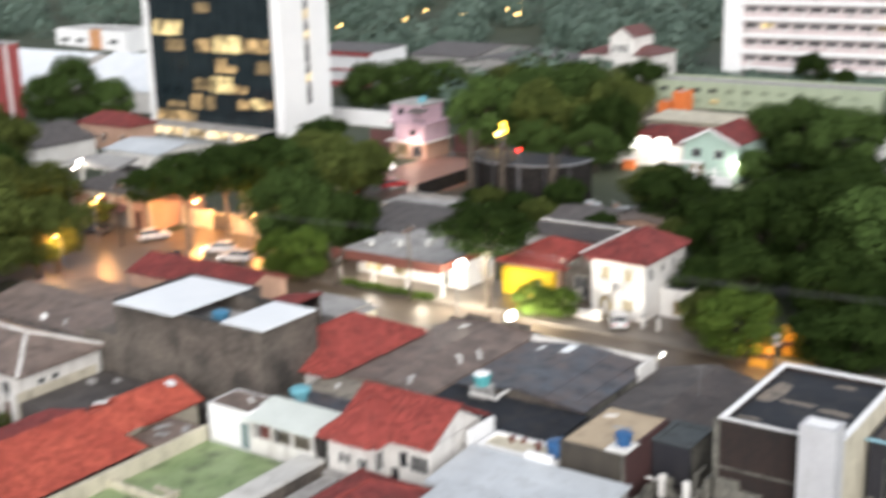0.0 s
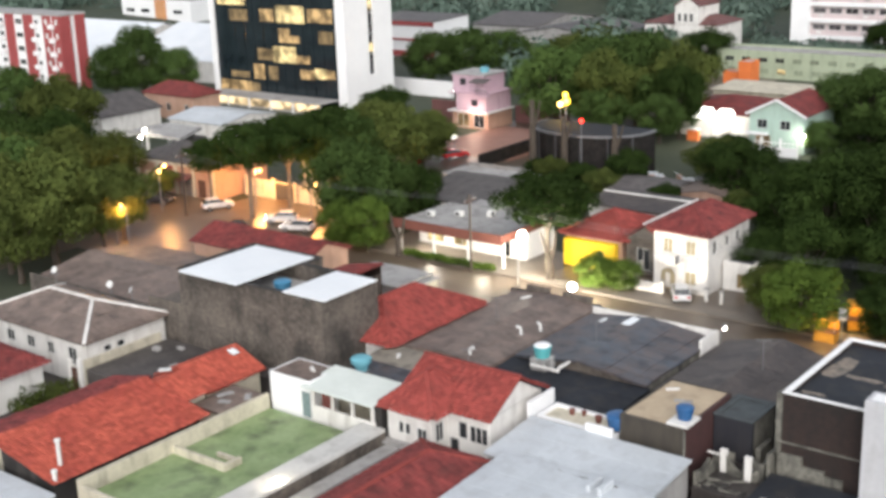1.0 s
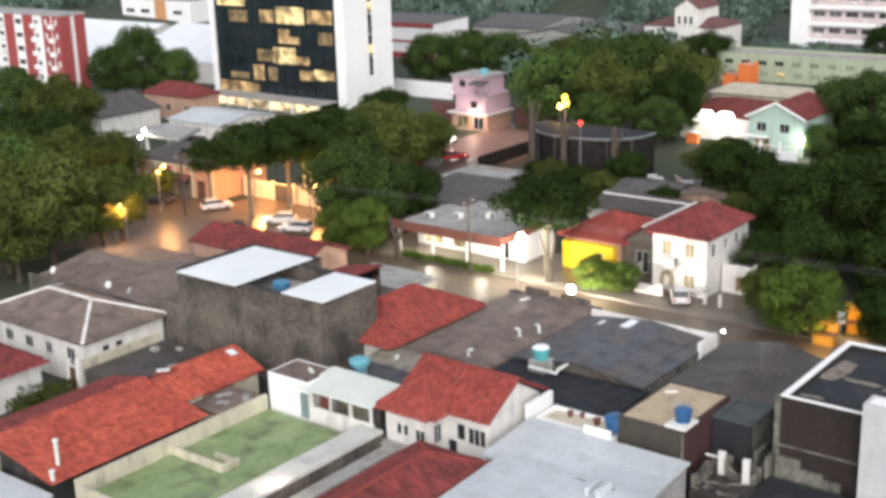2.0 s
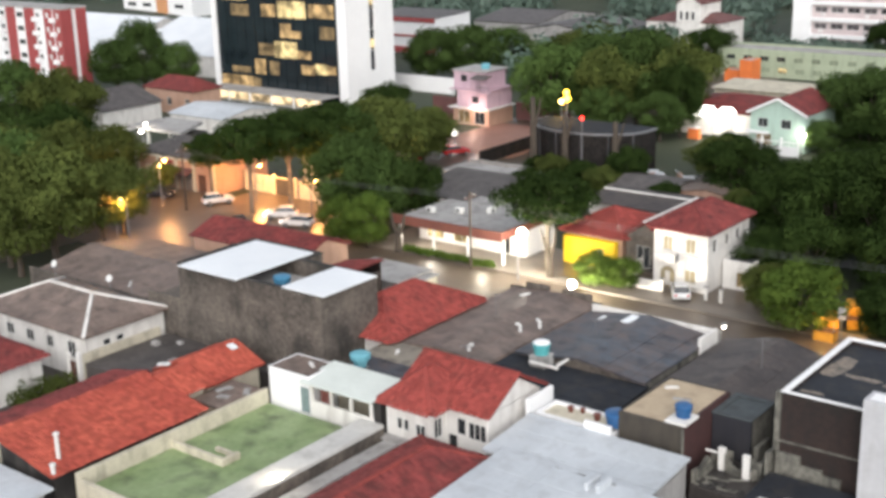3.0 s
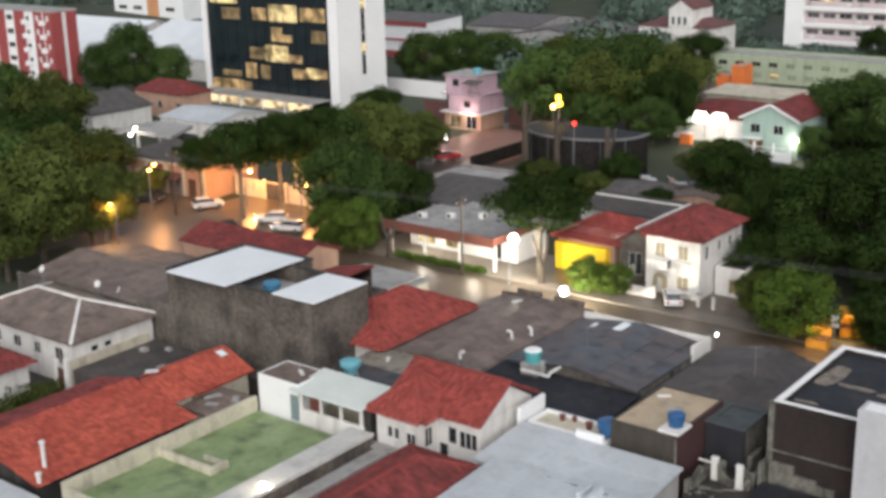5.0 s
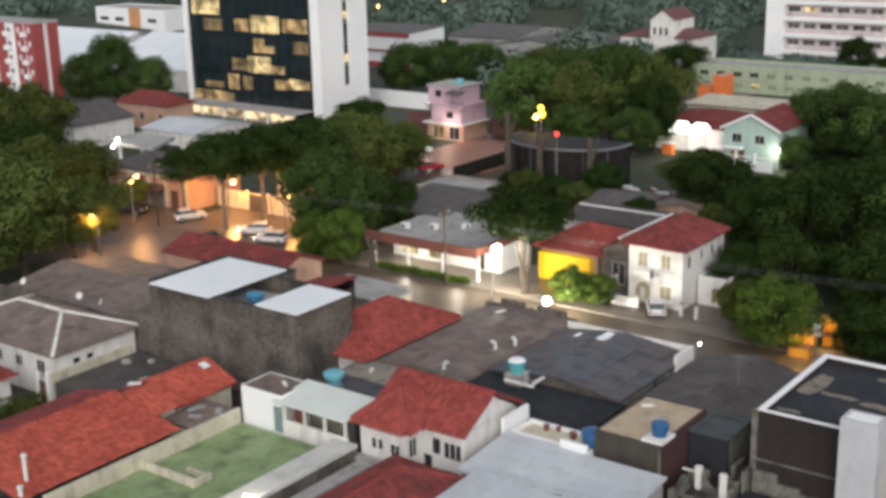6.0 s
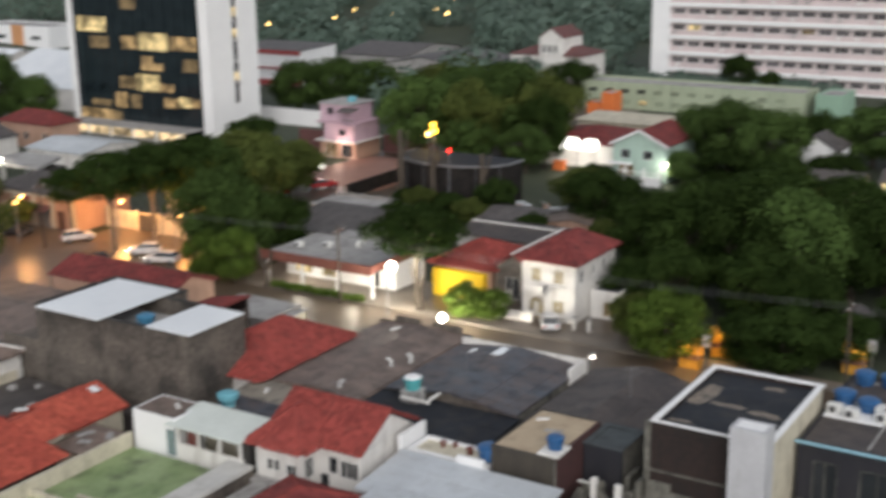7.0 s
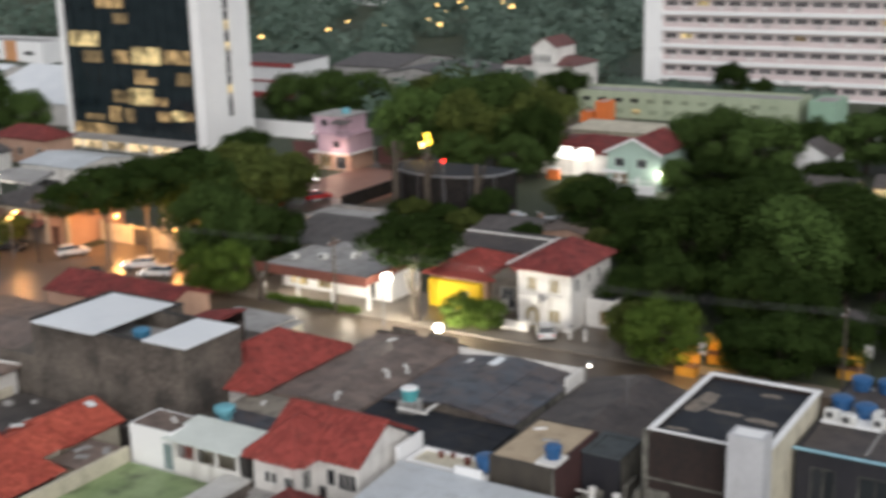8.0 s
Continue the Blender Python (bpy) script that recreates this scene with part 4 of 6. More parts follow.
def ac_unit(x, y, z, rz=0):
    e = thing("air_conditioner", x, y, z, rz, "pale box air conditioner unit on a roof", "air conditioner", "air conditioners")
    part("case", bevelled(boxes((-0.5, 0.5, -0.3, 0.3, 0.08, 0.75)), 0.04), frame_white, e)
    f = lathe([(0.24, 0), (0.24, 0.03)], 14)
    bmesh.ops.rotate(f, verts=f.verts, matrix=Matrix.Rotation(radians(90), 3, "X"))
    bmesh.ops.translate(f, verts=f.verts, vec=(-0.12, -0.3, 0.42))
    part("fan_grille", f, frame_dark, e)
    for dx in (-0.4, 0.4):
        part("foot", boxes((dx - 0.05, dx + 0.05, -0.3, 0.3, 0, 0.08)), steel, e)


for x, y, a in ((-19.4, 81.0, 0), (-18.2, 80.6, 0), (-16.6, 82.0, 90), (-16.2, 80.9, 0)):
    ac_unit(x, y, 6.56, a)
roof_wall("roof_plinth", [(-20.0, -15.8, 80.2, 82.9, 6.5, 6.62)], clean_white, "pale plinth under rooftop machines", "plinth")
roof_wall("roof_edge", [(-20.4, -5.8, 75.1, 75.28, 6.5, 6.66)], bluetrim, "light blue painted roof edge", "trim")
roof_wall("roof_edge", [(-16.0, -15.86, 76.0, 89.0, 6.57, 6.66)], concrete, "pale blue ridge strip along a dark roof", "trim")


def bitumen_patch(x, y, z, w, d, rz, seed):
    rng2 = random.Random(seed)
    e = thing("roof_patch", x, y, z, rz, "dusty tan patch of worn roofing felt", "roof patch", "roof patches")
    bm = bmesh.new()
    top = [bm.verts.new((w / 2 * math.copysign(abs(math.cos(a)) ** 0.5, math.cos(a)) * rng2.uniform(0.75, 1.1), d / 2 * math.copysign(abs(math.sin(a)) ** 0.5, math.sin(a)) * rng2.uniform(0.7, 1.1), 0.012)) for a in [k * math.tau / 14 for k in range(14)]]
    f = bm.faces.new(top)
    ex = bmesh.ops.extrude_face_region(bm, geom=[f])
    bmesh.ops.translate(bm, verts=[v for v in ex["geom"] if isinstance(v, bmesh.types.BMVert)], vec=(0, 0, -0.01))
    part("felt", bm, dustfelt, e)


for i, (x, y, w, d, a) in enumerate(((-27.2, 77.3, 1.4, 4.2, -3), (-25.2, 76.0, 2.8, 0.7, -4), (-22.6, 75.6, 2.2, 1.0, -8), (-27.0, 72.0, 1.7, 0.5, 0), (-23.4, 80.4, 1.6, 0.7, 0))):
    bitumen_patch(x, y, 7.7, w, d, a, i)

house("grey_metal_shed", -76, -65.8, 33.5, 40.4, 2.3, concrete, zinc, "mono_y", 0.3, label="low shed with dull metal roofing below the tiled roof", category="shed")
house("brown_lean_to", -69.2, -65.7, 56.2, 60.2, 2.4, cream, brownfibre, "mono_y", 0.2, "x", 0.1, label="small lean-to with brown sheet roofing", category="lean-to")
roof_wall("side_ledge", [(-53.6, -52.3, 44.0, 60.6, 1.5, 1.8), (-53.5, -53.3, 44.0, 60.6, 0, 1.5)], concrete, "low grey ledge beside the passage", "ledge")
roof_wall("dark_pillar_wall", [(-55.2, -54.5, 61.0, 62.6, 0, 4.3)], soot_shade, "narrow dark wall between veranda and house", "wall")
pl = thing("passage_lamp", -54.2, 50.2, 2.75, 0, "bright wall lamp on the passage roof", "lamp")
part("base", bevelled(boxes((-0.25, 0.25, -0.15, 0.15, 0, 0.1)), 0.02), steel, pl)
part("glass", bevelled(boxes((-0.4, 0.4, -0.12, 0.12, 0.1, 0.28)), 0.05), bulb_white, pl)
lamp("passage_light", -54.2, 50.2, 3.6, 60, (1.0, 0.88, 0.65), 0.2)
# dark back yard below the flat roof building
house("wall_lean_to", -28.6, -22.9, 64.2, 69.6, 2.0, soot_shade, blacktar, "mono_y", 0.4, "x", 0.1, label="sooty lean-to against a dark brick wall", category="lean-to")
house("yard_shed", -28.2, -17.5, 56.5, 63.6, 2.0, soot_shade, blacktar, "mono_y", 0.4, "x", 0.2, label="low sooty shed under dark roofing in the back yard", category="shed")
for x, y, h in ((-33.0, 69.5, 1.5), (-31.9, 69.4, 1.55), (-29.95, 68.9, 1.7)):
    e = thing("yard_pillar", x, y, 1.9 if x > -32.5 else 0, 0, "peeling whitewashed pillar in a dark back yard", "pillar", "yard pillars")
    part("shaft", bevelled(boxes((-0.22, 0.22, -0.16, 0.16, 0, h)), 0.03), white, e)
    part("capital", bevelled(boxes((-0.25, 0.25, -0.2, 0.2, h, h + 0.08)), 0.03), white, e)
roof_wall("mouldy_wall", [(-28.5, -26.9, 70.1, 70.36, 0, 3.9), (-26.9, -25.4, 70.1, 70.36, 0, 3.3), (-25.4, -24.2, 70.15, 70.36, 0, 3.0)], mouldy, "mouldy plastered low wall against the brown building", "wall")
roof_wall("wall_ledge", [(-28.6, -22.7, 70.2, 70.38, 4.6, 4.7)], mouldy, "thin stained ledge along a dark brick wall", "ledge")
roof_wall("wall_ledge", [(-20.1, -6.0, 74.7, 75.0, 1.5, 1.8)], concrete, "thin pale ledge below dark windows", "ledge")
roof_wall("tank_plinth", [(-35.0, -33.45, 67.1, 69.0, 5.4, 5.6)], white, "white plastered plinth under the blue tank", "plinth")
dp = thing("drain_pipe", -33.55, 66.88, 1.0, 0, "pale plastic drain pipe down a dark wall", "pipe")
part("pipe", tube(bmesh.new(), [(0, 0, 0), (0, 0, 2.2), (0, 0, 4.3)], [0.09, 0.09, 0.09], 8), mouldy, dp)
roof_wall("corner_pilaster", [(-28.9, -28.46, 70.5, 71.0, 0, 7.9)], mouldy, "weathered pale pilaster at the corner of the brown building", "pilaster")
roof_wall("side_wall", [(-40.95, -40.7, 75.2, 83.4, 0, 4.05)], mouldy, "broken pale wall between two sheet roofs", "wall")
for x, y, w, h in ((-19.6, 73.9, 0.5, 3.2), (-12.9, 74.3, 0.22, 5.4)):
    e = thing("yard_pillar", x, y, 0, 0, "peeling whitewashed pillar in a dark back yard", "pillar", "yard pillars")
    part("shaft", bevelled(boxes((-w / 2, w / 2, -0.16, 0.16, 0, h)), 0.03), mouldy, e)
rdc = random.Random(31)
for k in range(9):
    x, y = rdc.uniform(-32.2, -29.4), rdc.uniform(66.5, 69.0)
    e = thing("scrap_board", x, y, 1.9, rdc.uniform(0, 180), "dirty scrap board lying in the dark yard", "board", "scrap boards")
    part("board", bevelled(boxes((-0.12, 0.12, -rdc.uniform(0.4, 0.9), rdc.uniform(0.4, 0.9), 0, 0.1)), 0.02), mouldy if k % 3 else soot_shade, e)
for k, (x, y) in enumerate(((-27.6, 66.2), (-26.2, 66.9), (-24.6, 65.6))):
    e = thing("roof_weight", x, y, 2.26, 20 * k, "grey concrete block weighing down a shed roof", "block", "roof weights")
    part("block", bevelled(boxes((-0.3, 0.3, -0.15, 0.15, 0, 0.25)), 0.03), concrete, e)


def bent_vent(x, y, z, rz):
    e = thing("bent_vent", x, y, z, rz, "white bent vent pipe on a brown sheet roof", "vent pipe", "bent vents")
    part("pipe", tube(bmesh.new(), [(0, 0, 0), (0, 0, 0.55), (0.12, 0, 0.72), (0.38, 0, 0.72)], [0.13, 0.13, 0.13, 0.13], 10), frame_white, e)
    part("collar", lathe([(0.24, 0.0), (0.22, 0.08), (0.14, 0.1)], 12), concrete, e)


for x, y, z, a in ((-54.5, 78.7, 4.08, 200), (-55.2, 72.6, 4.1, 20), (-53.7, 80.4, 4.0, 160)):
    bent_vent(x, y, z, a)


def broken_wall(rows, m, label):
    """A leaning run of wall whose top is ragged: (x, y, height) along its foot."""
    x0, y0, _ = rows[0]
    e = thing("broken_wall", x0, y0, 1.9, 0, label, "wall", "broken walls")
    for (xa, ya, ha), (xb, yb, hb) in zip(rows, rows[1:]):
        bm = bmesh.new()
        d = Vector((ya - yb, xb - xa, 0)).normalized() * 0.12
        pts = [Vector((xa - x0, ya - y0, 0)), Vector((xb - x0, yb - y0, 0))]
        lo = [bm.verts.new(p + sgn * d) for p in pts for sgn in (-1, 1)]
        hi = [bm.verts.new(p + sgn * d + Vector((0, 0, h))) for p, h in zip(pts, (ha, hb)) for sgn in (-1, 1)]
        for f in ((lo[0], lo[1], lo[3], lo[2]), (hi[0], hi[2], hi[3], hi[1]), (lo[0], lo[2], hi[2], hi[0]), (lo[1], hi[1], hi[3], lo[3]), (lo[0], hi[0], hi[1], lo[1]), (lo[2], lo[3], hi[3], hi[2])):
            bm.faces.new(f)
        part("wall_piece", bm, m, e)
    return e


broken_wall([(-32.6, 66.6, 0.9), (-32.65, 67.8, 0.7), (-32.6, 68.7, 1.1), (-32.7, 69.3, 0.5)], mouldy, "ragged pale wall stub in the dark yard")
broken_wall([(-31.6, 69.3, 1.3), (-31.1, 69.2, 0.6), (-30.6, 69.15, 0.4), (-30.2, 69.1, 0.9)], mouldy, "ragged whitewashed wall between yard pillars")
broken_wall([(-29.6, 69.0, 0.5), (-29.3, 69.8, 1.1), (-29.2, 70.9, 1.4)], mouldy, "ragged whitewashed wall climbing beside a pillar")
roof_wall("yard_beam", [(-33.1, -31.8, 69.35, 69.5, 3.0, 3.12)], white, "peeling white lintel across two yard pillars", "lintel")
gb = thing("eave_board", -69.65, 57.0, 2.98, 0, "loose white gutter board at the edge of the tiles", "board")
part("board", beam(bmesh.new(), (0, 0, 0), (-0.05, 2.6, 0.1), 0.34, 0.1), frame_white, gb)
for x, y, z, a, w in ((-68.4, 58.6, 2.72, 70, 0.7), (-67.4, 57.6, 2.68, 20, 0.5), (-66.5, 59.2, 2.74, 130, 0.6), (-72.5, 56.3, 4.62, 40, 0.5)):
    e = thing("roof_slab", x, y, z, a, "loose pale slab lying on a roof", "slab", "loose slabs")
    part("slab", bevelled(boxes((-w, w, -0.28, 0.28, 0, 0.09)), 0.03), concrete if z < 4 else frame_white, e)
for x, y, r in ((-43.2, 68.6, 0.22), (-42.4, 68.9, 0.18), (-40.9, 68.4, 0.26)):
    e = thing("plant_pot", x, y, 3.54, 0, "brown clay plant pot on the white terrace", "plant pot", "plant pots")
    part("pot", lathe([(r * 0.7, 0), (r, r * 1.6), (r * 1.08, r * 1.6), (r * 1.08, r * 1.9)], 12), brown, e)
# white gateway and garden wall of the hip roofed house
gt = thing("gateway", -84.0, 56.6, 0, 0, "whitewashed gateway pillars and low stained garden wall", "gateway")
part("pillar", bevelled(boxes((-0.2, 0.2, -0.2, 0.2, 0, 3.0)), 0.03), white, gt)
part("pillar", bevelled(boxes((-1.6, -1.25, -0.2, 0.2, 0, 2.7)), 0.03), white, gt)
part("gate_panel", boxes((-1.22, -0.22, -0.05, 0.05, 0.1, 2.0)), wood, gt, "dark wooden gate")
part("garden_wall", bevelled(boxes((-0.12, 0.12, 0.2, 8.6, 0, 2.7)), 0.03), cream, gt)
skylight(-93.2, 72.5, 4.25, 0.5, 2.6, 0.0, "x", None, 60)
# thin masts with aerials
for x, y, z, h in ((-34.2, 80.5, 4.9, 2.4), (-58.0, 80.2, 4.4, 2.0), (-47.5, 79.0, 4.8, 1.8), (-94, 62, 5.6, 1.8), (-50.5, 66.2, 6.4, 1.4)):
    e = thing("roof_aerial", x, y, z, 30, "thin steel roof aerial on a mast", "aerial", "roof aerials")
    part("mast", tube(bmesh.new(), [(0, 0, 0), (0, 0, h / 2), (0, 0, h)], [0.03, 0.03, 0.025], 6), steel, e)
    part("boom", beam(bmesh.new(), (-0.5, 0, h - 0.1), (0.5, 0, h - 0.1), 0.03, 0.03), steel, e)
    for k in range(4):
        part("element", beam(bmesh.new(), (-0.45 + 0.3 * k, -0.3, h - 0.08), (-0.45 + 0.3 * k, 0.3, h - 0.08), 0.02, 0.02), steel, e)
# loose boards and blocks left lying on roofs
rdb = random.Random(22)
for x, y, z in ((-54.4, 76.2, 4.0), (-60.0, 69.5, 4.02), (-58.8, 86.0, 4.5), (-35.8, 71.0, 5.4), (-37.2, 72.6, 5.4), (-62.5, 62.4, 4.72)):
    e = thing("loose_board", x, y, z, rdb.uniform(0, 180), "loose pale board lying on a roof", "board", "loose boards")
    part("board", bevelled(boxes((-0.15, 0.15, -rdb.uniform(0.3, 0.7), rdb.uniform(0.3, 0.7), 0, 0.12)), 0.02), white if rdb.random() < 0.6 else concrete, e)
# ---- across the street ----
shop = thing("shop_building", -88.4, 102.6, 0, 0, "white lit shop with a brown fascia and flat roof", "shop")
part("back_wall", panel_wall("x", 0, 15, 4.6, -0.2, 0, 3.3, [(1.2, 2.4, 0.4, 2.2), (5.0, 2.4, 0.4, 2.2), (11.5, 1.4, 0.1, 2.3)]), clean_white, shop)
part("side_wall", boxes((14.8, 15, 4.8, 10, 0, 3.3)), clean_white, shop)
part("side_wall", boxes((0, 0.2, 4.8, 10, 0, 3.3)), clean_white, shop)
part("rear_wall", boxes((0, 15, 10, 10.2, 0, 3.3)), clean_white, shop)
part("roof_deck", boxes((0.1, 14.9, 0.25, 10.3, 3.3, 3.5)), concrete, shop)
part("fascia", boxes((-0.1, 15.1, 0, 0.22, 2.9, 3.95)), brown, shop, "dark brown fascia board")
part("fascia", boxes((14.92, 15.1, 0.24, 10, 3.1, 3.95)), brown, shop)
for u in (0.3, 5.1, 9.9, 14.6):
    part("column", boxes((u, u + 0.25, 0.6, 0.85, 0, 3.3)), clean_white, shop)
for u in (1.2, 5.0):
    window(shop, "x", u, 2.4, 0.4, 2.2, 4.6, 1, lit_pale)
window(shop, "x", 11.5, 1.4, 0.1, 2.3, 4.6, 1, glass)
part("ceiling_lamp", bevelled(boxes((3.4, 4.8, 1.6, 2.2, 3.1, 3.28)), 0.04), bulb_white, shop, "glowing ceiling lamp")
lamp("shop_light", -84.3, 104.4, 2.7, 330, (1.0, 0.9, 0.72), 0.5)
lamp("shop_light", -77.5, 104.6, 2.7, 230, (1.0, 0.9, 0.72), 0.5)
hedge_lobes = [((-86 + 0.55 * i, 101.9 + 0.15 * math.sin(i), 0.45), (0.55, 0.5, 0.45)) for i in range(22)]
hm = leaf_mesh("hedge", hedge_lobes, 2600, 0.16, 41)
hm.materials.append(leaf_c)
tagged(new("hedge", hm), "low clipped hedge in front of the lit shop", "hedge", kind="stuff")
roof_wall("roof_house", [(-85.5, -80.5, 112.6, 115.5, 0, 3.6), (-86, -80, 112.2, 112.5, 0, 2.2)], concrete, "grey back house with small lit windows", "house")
for x in (-84.6, -83.2):
    e = thing("lit_window", x, 112.1, 2.4, 0, "small amber lit window of a back house", "window", "amber windows")
    part("frame", boxes((-0.62, 0.62, 0, 0.06, -0.1, 1.1)), frame_dark, e)
    part("pane", boxes((-0.52, 0.52, -0.03, 0.0, 0, 1.0)), lit_warm, e)
# villa
beige = mat("beige_shutters", (0.34, 0.285, 0.18), (0.26, 0.21, 0.13), scale=1)
villa = house("white_villa", -57.4, -51.5, 106.6, 116.0, 6.1, white, darkred, "hip", 1.9, "y", 0.5, label="two-storey white villa with a red hipped roof",
              south=[W(1.0, 1.1, 3.9, 1.5, beige), W(3.5, 1.1, 3.9, 1.5, beige), W(3.4, 1.3, 0.8, 1.4, beige)], cap=darkred,
              east=[W(1.2, 0.8, 3.9, 1.4), W(4.0, 0.7, 4.2, 1.1), W(6.4, 0.7, 4.2, 1.1), W(5, 1.0, 1.0, 1.3)])
part("sill", boxes((3.2, 4.9, -0.35, -0.004, 3.65, 3.8)), white, villa)
part("sill", boxes((3.1, 5.0, -0.35, -0.004, 0.55, 0.7)), white, villa)
bal = part("balcony", boxes((0.5, 2.8, -0.9, -0.004, 2.85, 3.0)), white, villa)
part("balustrade", boxes((0.5, 2.8, -0.9, -0.8, 3.0, 3.75)), white, bal)
part("balustrade", boxes((2.7, 2.8, -0.8, -0.004, 3.0, 3.75)), steel, bal)
ab = bmesh.new()
pts = [(0.85, 0.05), (0.85, 1.5)] + [(1.65 - 0.8 * math.cos(a), 1.5 + 0.8 * math.sin(a)) for a in [math.pi * k / 10 for k in range(1, 10)]] + [(2.45, 1.5), (2.45, 0.05)]
fa, fb = [ab.verts.new((x, -0.06, z)) for x, z in pts], [ab.verts.new((x, -0.004, z)) for x, z in pts]
ab.faces.new(fa), ab.faces.new(fb[::-1])
for k in range(len(pts)):
    ab.faces.new((fa[k], fa[(k + 1) % len(pts)], fb[(k + 1) % len(pts)], fb[k]))
dr = part("door", ab, beige, villa, "arched tan wooden door")
part("door_panel", bevelled(boxes((1.4, 1.9, -0.1, -0.062, 0.3, 1.8)), 0.02), white, dr)
roof_wall("garden_wall", [(-60.5, -55.8, 105.0, 105.2, 0, 1.0), (-60.5, -60.3, 105.2, 111, 0, 1.6)], white, "low white garden wall of the villa", "wall")
flat_block("garage", -51.2, -48.0, 109.5, 114.0, 3.0, white, bluefibre, 0.1, label="white garage beside the villa under dark roofing", category="garage", south=[W(1.4, 1.2, 0.3, 1.6, lit_dim)])
flat_block("yellow_shop", -69.3, -63.0, 108.4, 109.2, 3.0, yellow, concrete, 0.15, label="low shop with a bright yellow front wall", category="shop", south=[W(4.2, 0.8, 0.1, 2.0)])
house("red_roof_house", -69.5, -62.6, 109.3, 118, 3.4, salmon, redtile, "hip", 1.9, "x", 0.6, label="house with a red tile roof behind the yellow shop", cap=redtile)
# Front wall in dark concrete colour stands in for a shaded recess.
house("maroon_roof_house", -62.2, -57.8, 109.5, 121, 3.8, dirty, darkred, "gable", 1.6, "y", 0.3, label="narrow house with a maroon tile roof beside the villa", cap=white, south=[W(1.2, 1.6, 0.5, 2.4)])
house("pale_roof_house", -75, -62.5, 123, 131, 2.8, concrete, sootfibre, "gable", 0.6, "x", 0.3, label="house with a dark grey sheet roof behind trees", cap=white)
house("grey_roof_house", -78, -70, 133, 141, 2.2, concrete, fibre, "gable", 0.7, "x", 0.3, label="grey sheet roofed house among trees")
house("grey_roof_house", -69.5, -61, 134, 142, 2.4, salmon, brownfibre, "gable", 0.8, "y", 0.3, label="brown sheet roofed house among trees")
house("slate_roof_house", -95.5, -85.2, 114.5, 124, 3.0, white, fibre, "mono_y", 1.2, "x", 0.3, label="house with a dark slate coloured roof and white gable", east=[W(2, 1, 1, 1)])
house("pale_slab_house", -100, -84, 127, 132, 2.8, white, concrete, "flat", 0, "x", 0.3, label="low house with a pale concrete slab roof")

# ---- around the crossing ----
house("orange_lit_house", -141, -124.5, 108.5, 118, 4.5, salmon, fibre, "hip", 1.8, "x", 0.4, label="salmon house glowing under orange street lamps", south=[W(2, 1, 1.2, 1.5, lit_warm), W(6, 1, 1.2, 1.5), W(10, 1.6, 0.1, 2.4)])
house("orange_lit_house", -119, -106.5, 119.5, 128, 4.0, cream, fibre, "gable", 1.4, "x", 0.3, label="cream wall house glowing under orange street lamps", south=[W(2, 1, 1.2, 1.4), W(7, 2, 0.1, 2.4)])
roof_wall("street_wall", [(-124, -106.5, 113.2, 113.5, 0, 2.4)], cream, "cream street wall under orange lamps", "wall")
# fittings of the lit house fronts
ent = thing("house_front", -141, 108.3, 0, 0, "salmon shop front with pilasters, awning and dark doorways", "shop front")
for u in (0.3, 4.6, 8.4, 12.0, 16.0):
    part("pilaster", bevelled(boxes((u, u + 0.45, -0.12, 0.18, 0, 4.5)), 0.03), cream, ent)
part("cornice", bevelled(boxes((0, 16.5, -0.25, 0.18, 4.1, 4.35)), 0.03), cream, ent)
part("awning", slab([[(8.8, -1.5, 2.5), (12.2, -1.5, 2.5), (12.2, 0.15, 3.1), (8.8, 0.15, 3.1)]], 0.06), maroon, ent)
part("awning", slab([[(4.9, -1.1, 2.7), (8.2, -1.1, 2.7), (8.2, 0.15, 3.2), (4.9, 0.15, 3.2)]], 0.06), concrete, ent)
part("doorway", boxes((13.0, 14.4, 0.08, 0.16, 0, 2.5)), wood, ent, "dark closed doorway")
part("shutter", boxes((9.2, 11.6, 0.08, 0.16, 0, 2.4)), steel, ent, "grey roller shutter")
part("sign_bar", boxes((5.2, 7.9, 0.02, 0.14, 3.4, 3.9)), brickred, ent, "plain red sign board")
sw = thing("wall_gate", -124, 113.0, 0, 0, "cream wall pillars with a dark metal gate", "gate")
for u in (0.2, 5.6, 9.6, 14.0, 17.2):
    part("pillar", bevelled(boxes((u, u + 0.5, -0.1, 0.18, 0, 2.8)), 0.04), cream, sw)
part("gate_leaf", boxes((6.15, 7.8, 0.02, 0.12, 0.1, 2.3)), frame_dark, sw)
part("gate_leaf", boxes((7.85, 9.55, 0.02, 0.12, 0.1, 2.3)), frame_dark, sw)
# petrol canopy and roofs further left
can = thing("canopy", -155.5, 118.5, 0, 0, "white flat canopy with bright lamps", "canopy")
part("canopy_roof", slab([[(0, 0, 5), (12.5, 0, 5), (10, 6.5, 5.4), (2, 6.5, 5.4)]], 0.45), concrete, can)
for u, v in ((2.5, 1.5), (10, 1.5), (3, 5.4), (8.5, 5.4)):
    part("column", boxes((u, u + 0.4, v, v + 0.4, 0, 4.9)), clean_white, can)
# Kiosk box is invented: its near-black colour is the shade under the canopy.
part("kiosk", bevelled(boxes((6.4, 11.6, 3.6, 6.0, 0, 4.2)), 0.05), soot_shade, can, "invented dark box for the shade under the canopy")
part("low_wall", boxes((-1.0, 13.0, -2.6, -2.3, 0, 1.6)), concrete, can)
house("gable_house", -188, -173, 127, 139.5, 4.0, white, fibre, "gable", 2.4, "y", 0.4, label="house with a dark gabled roof and white gable")
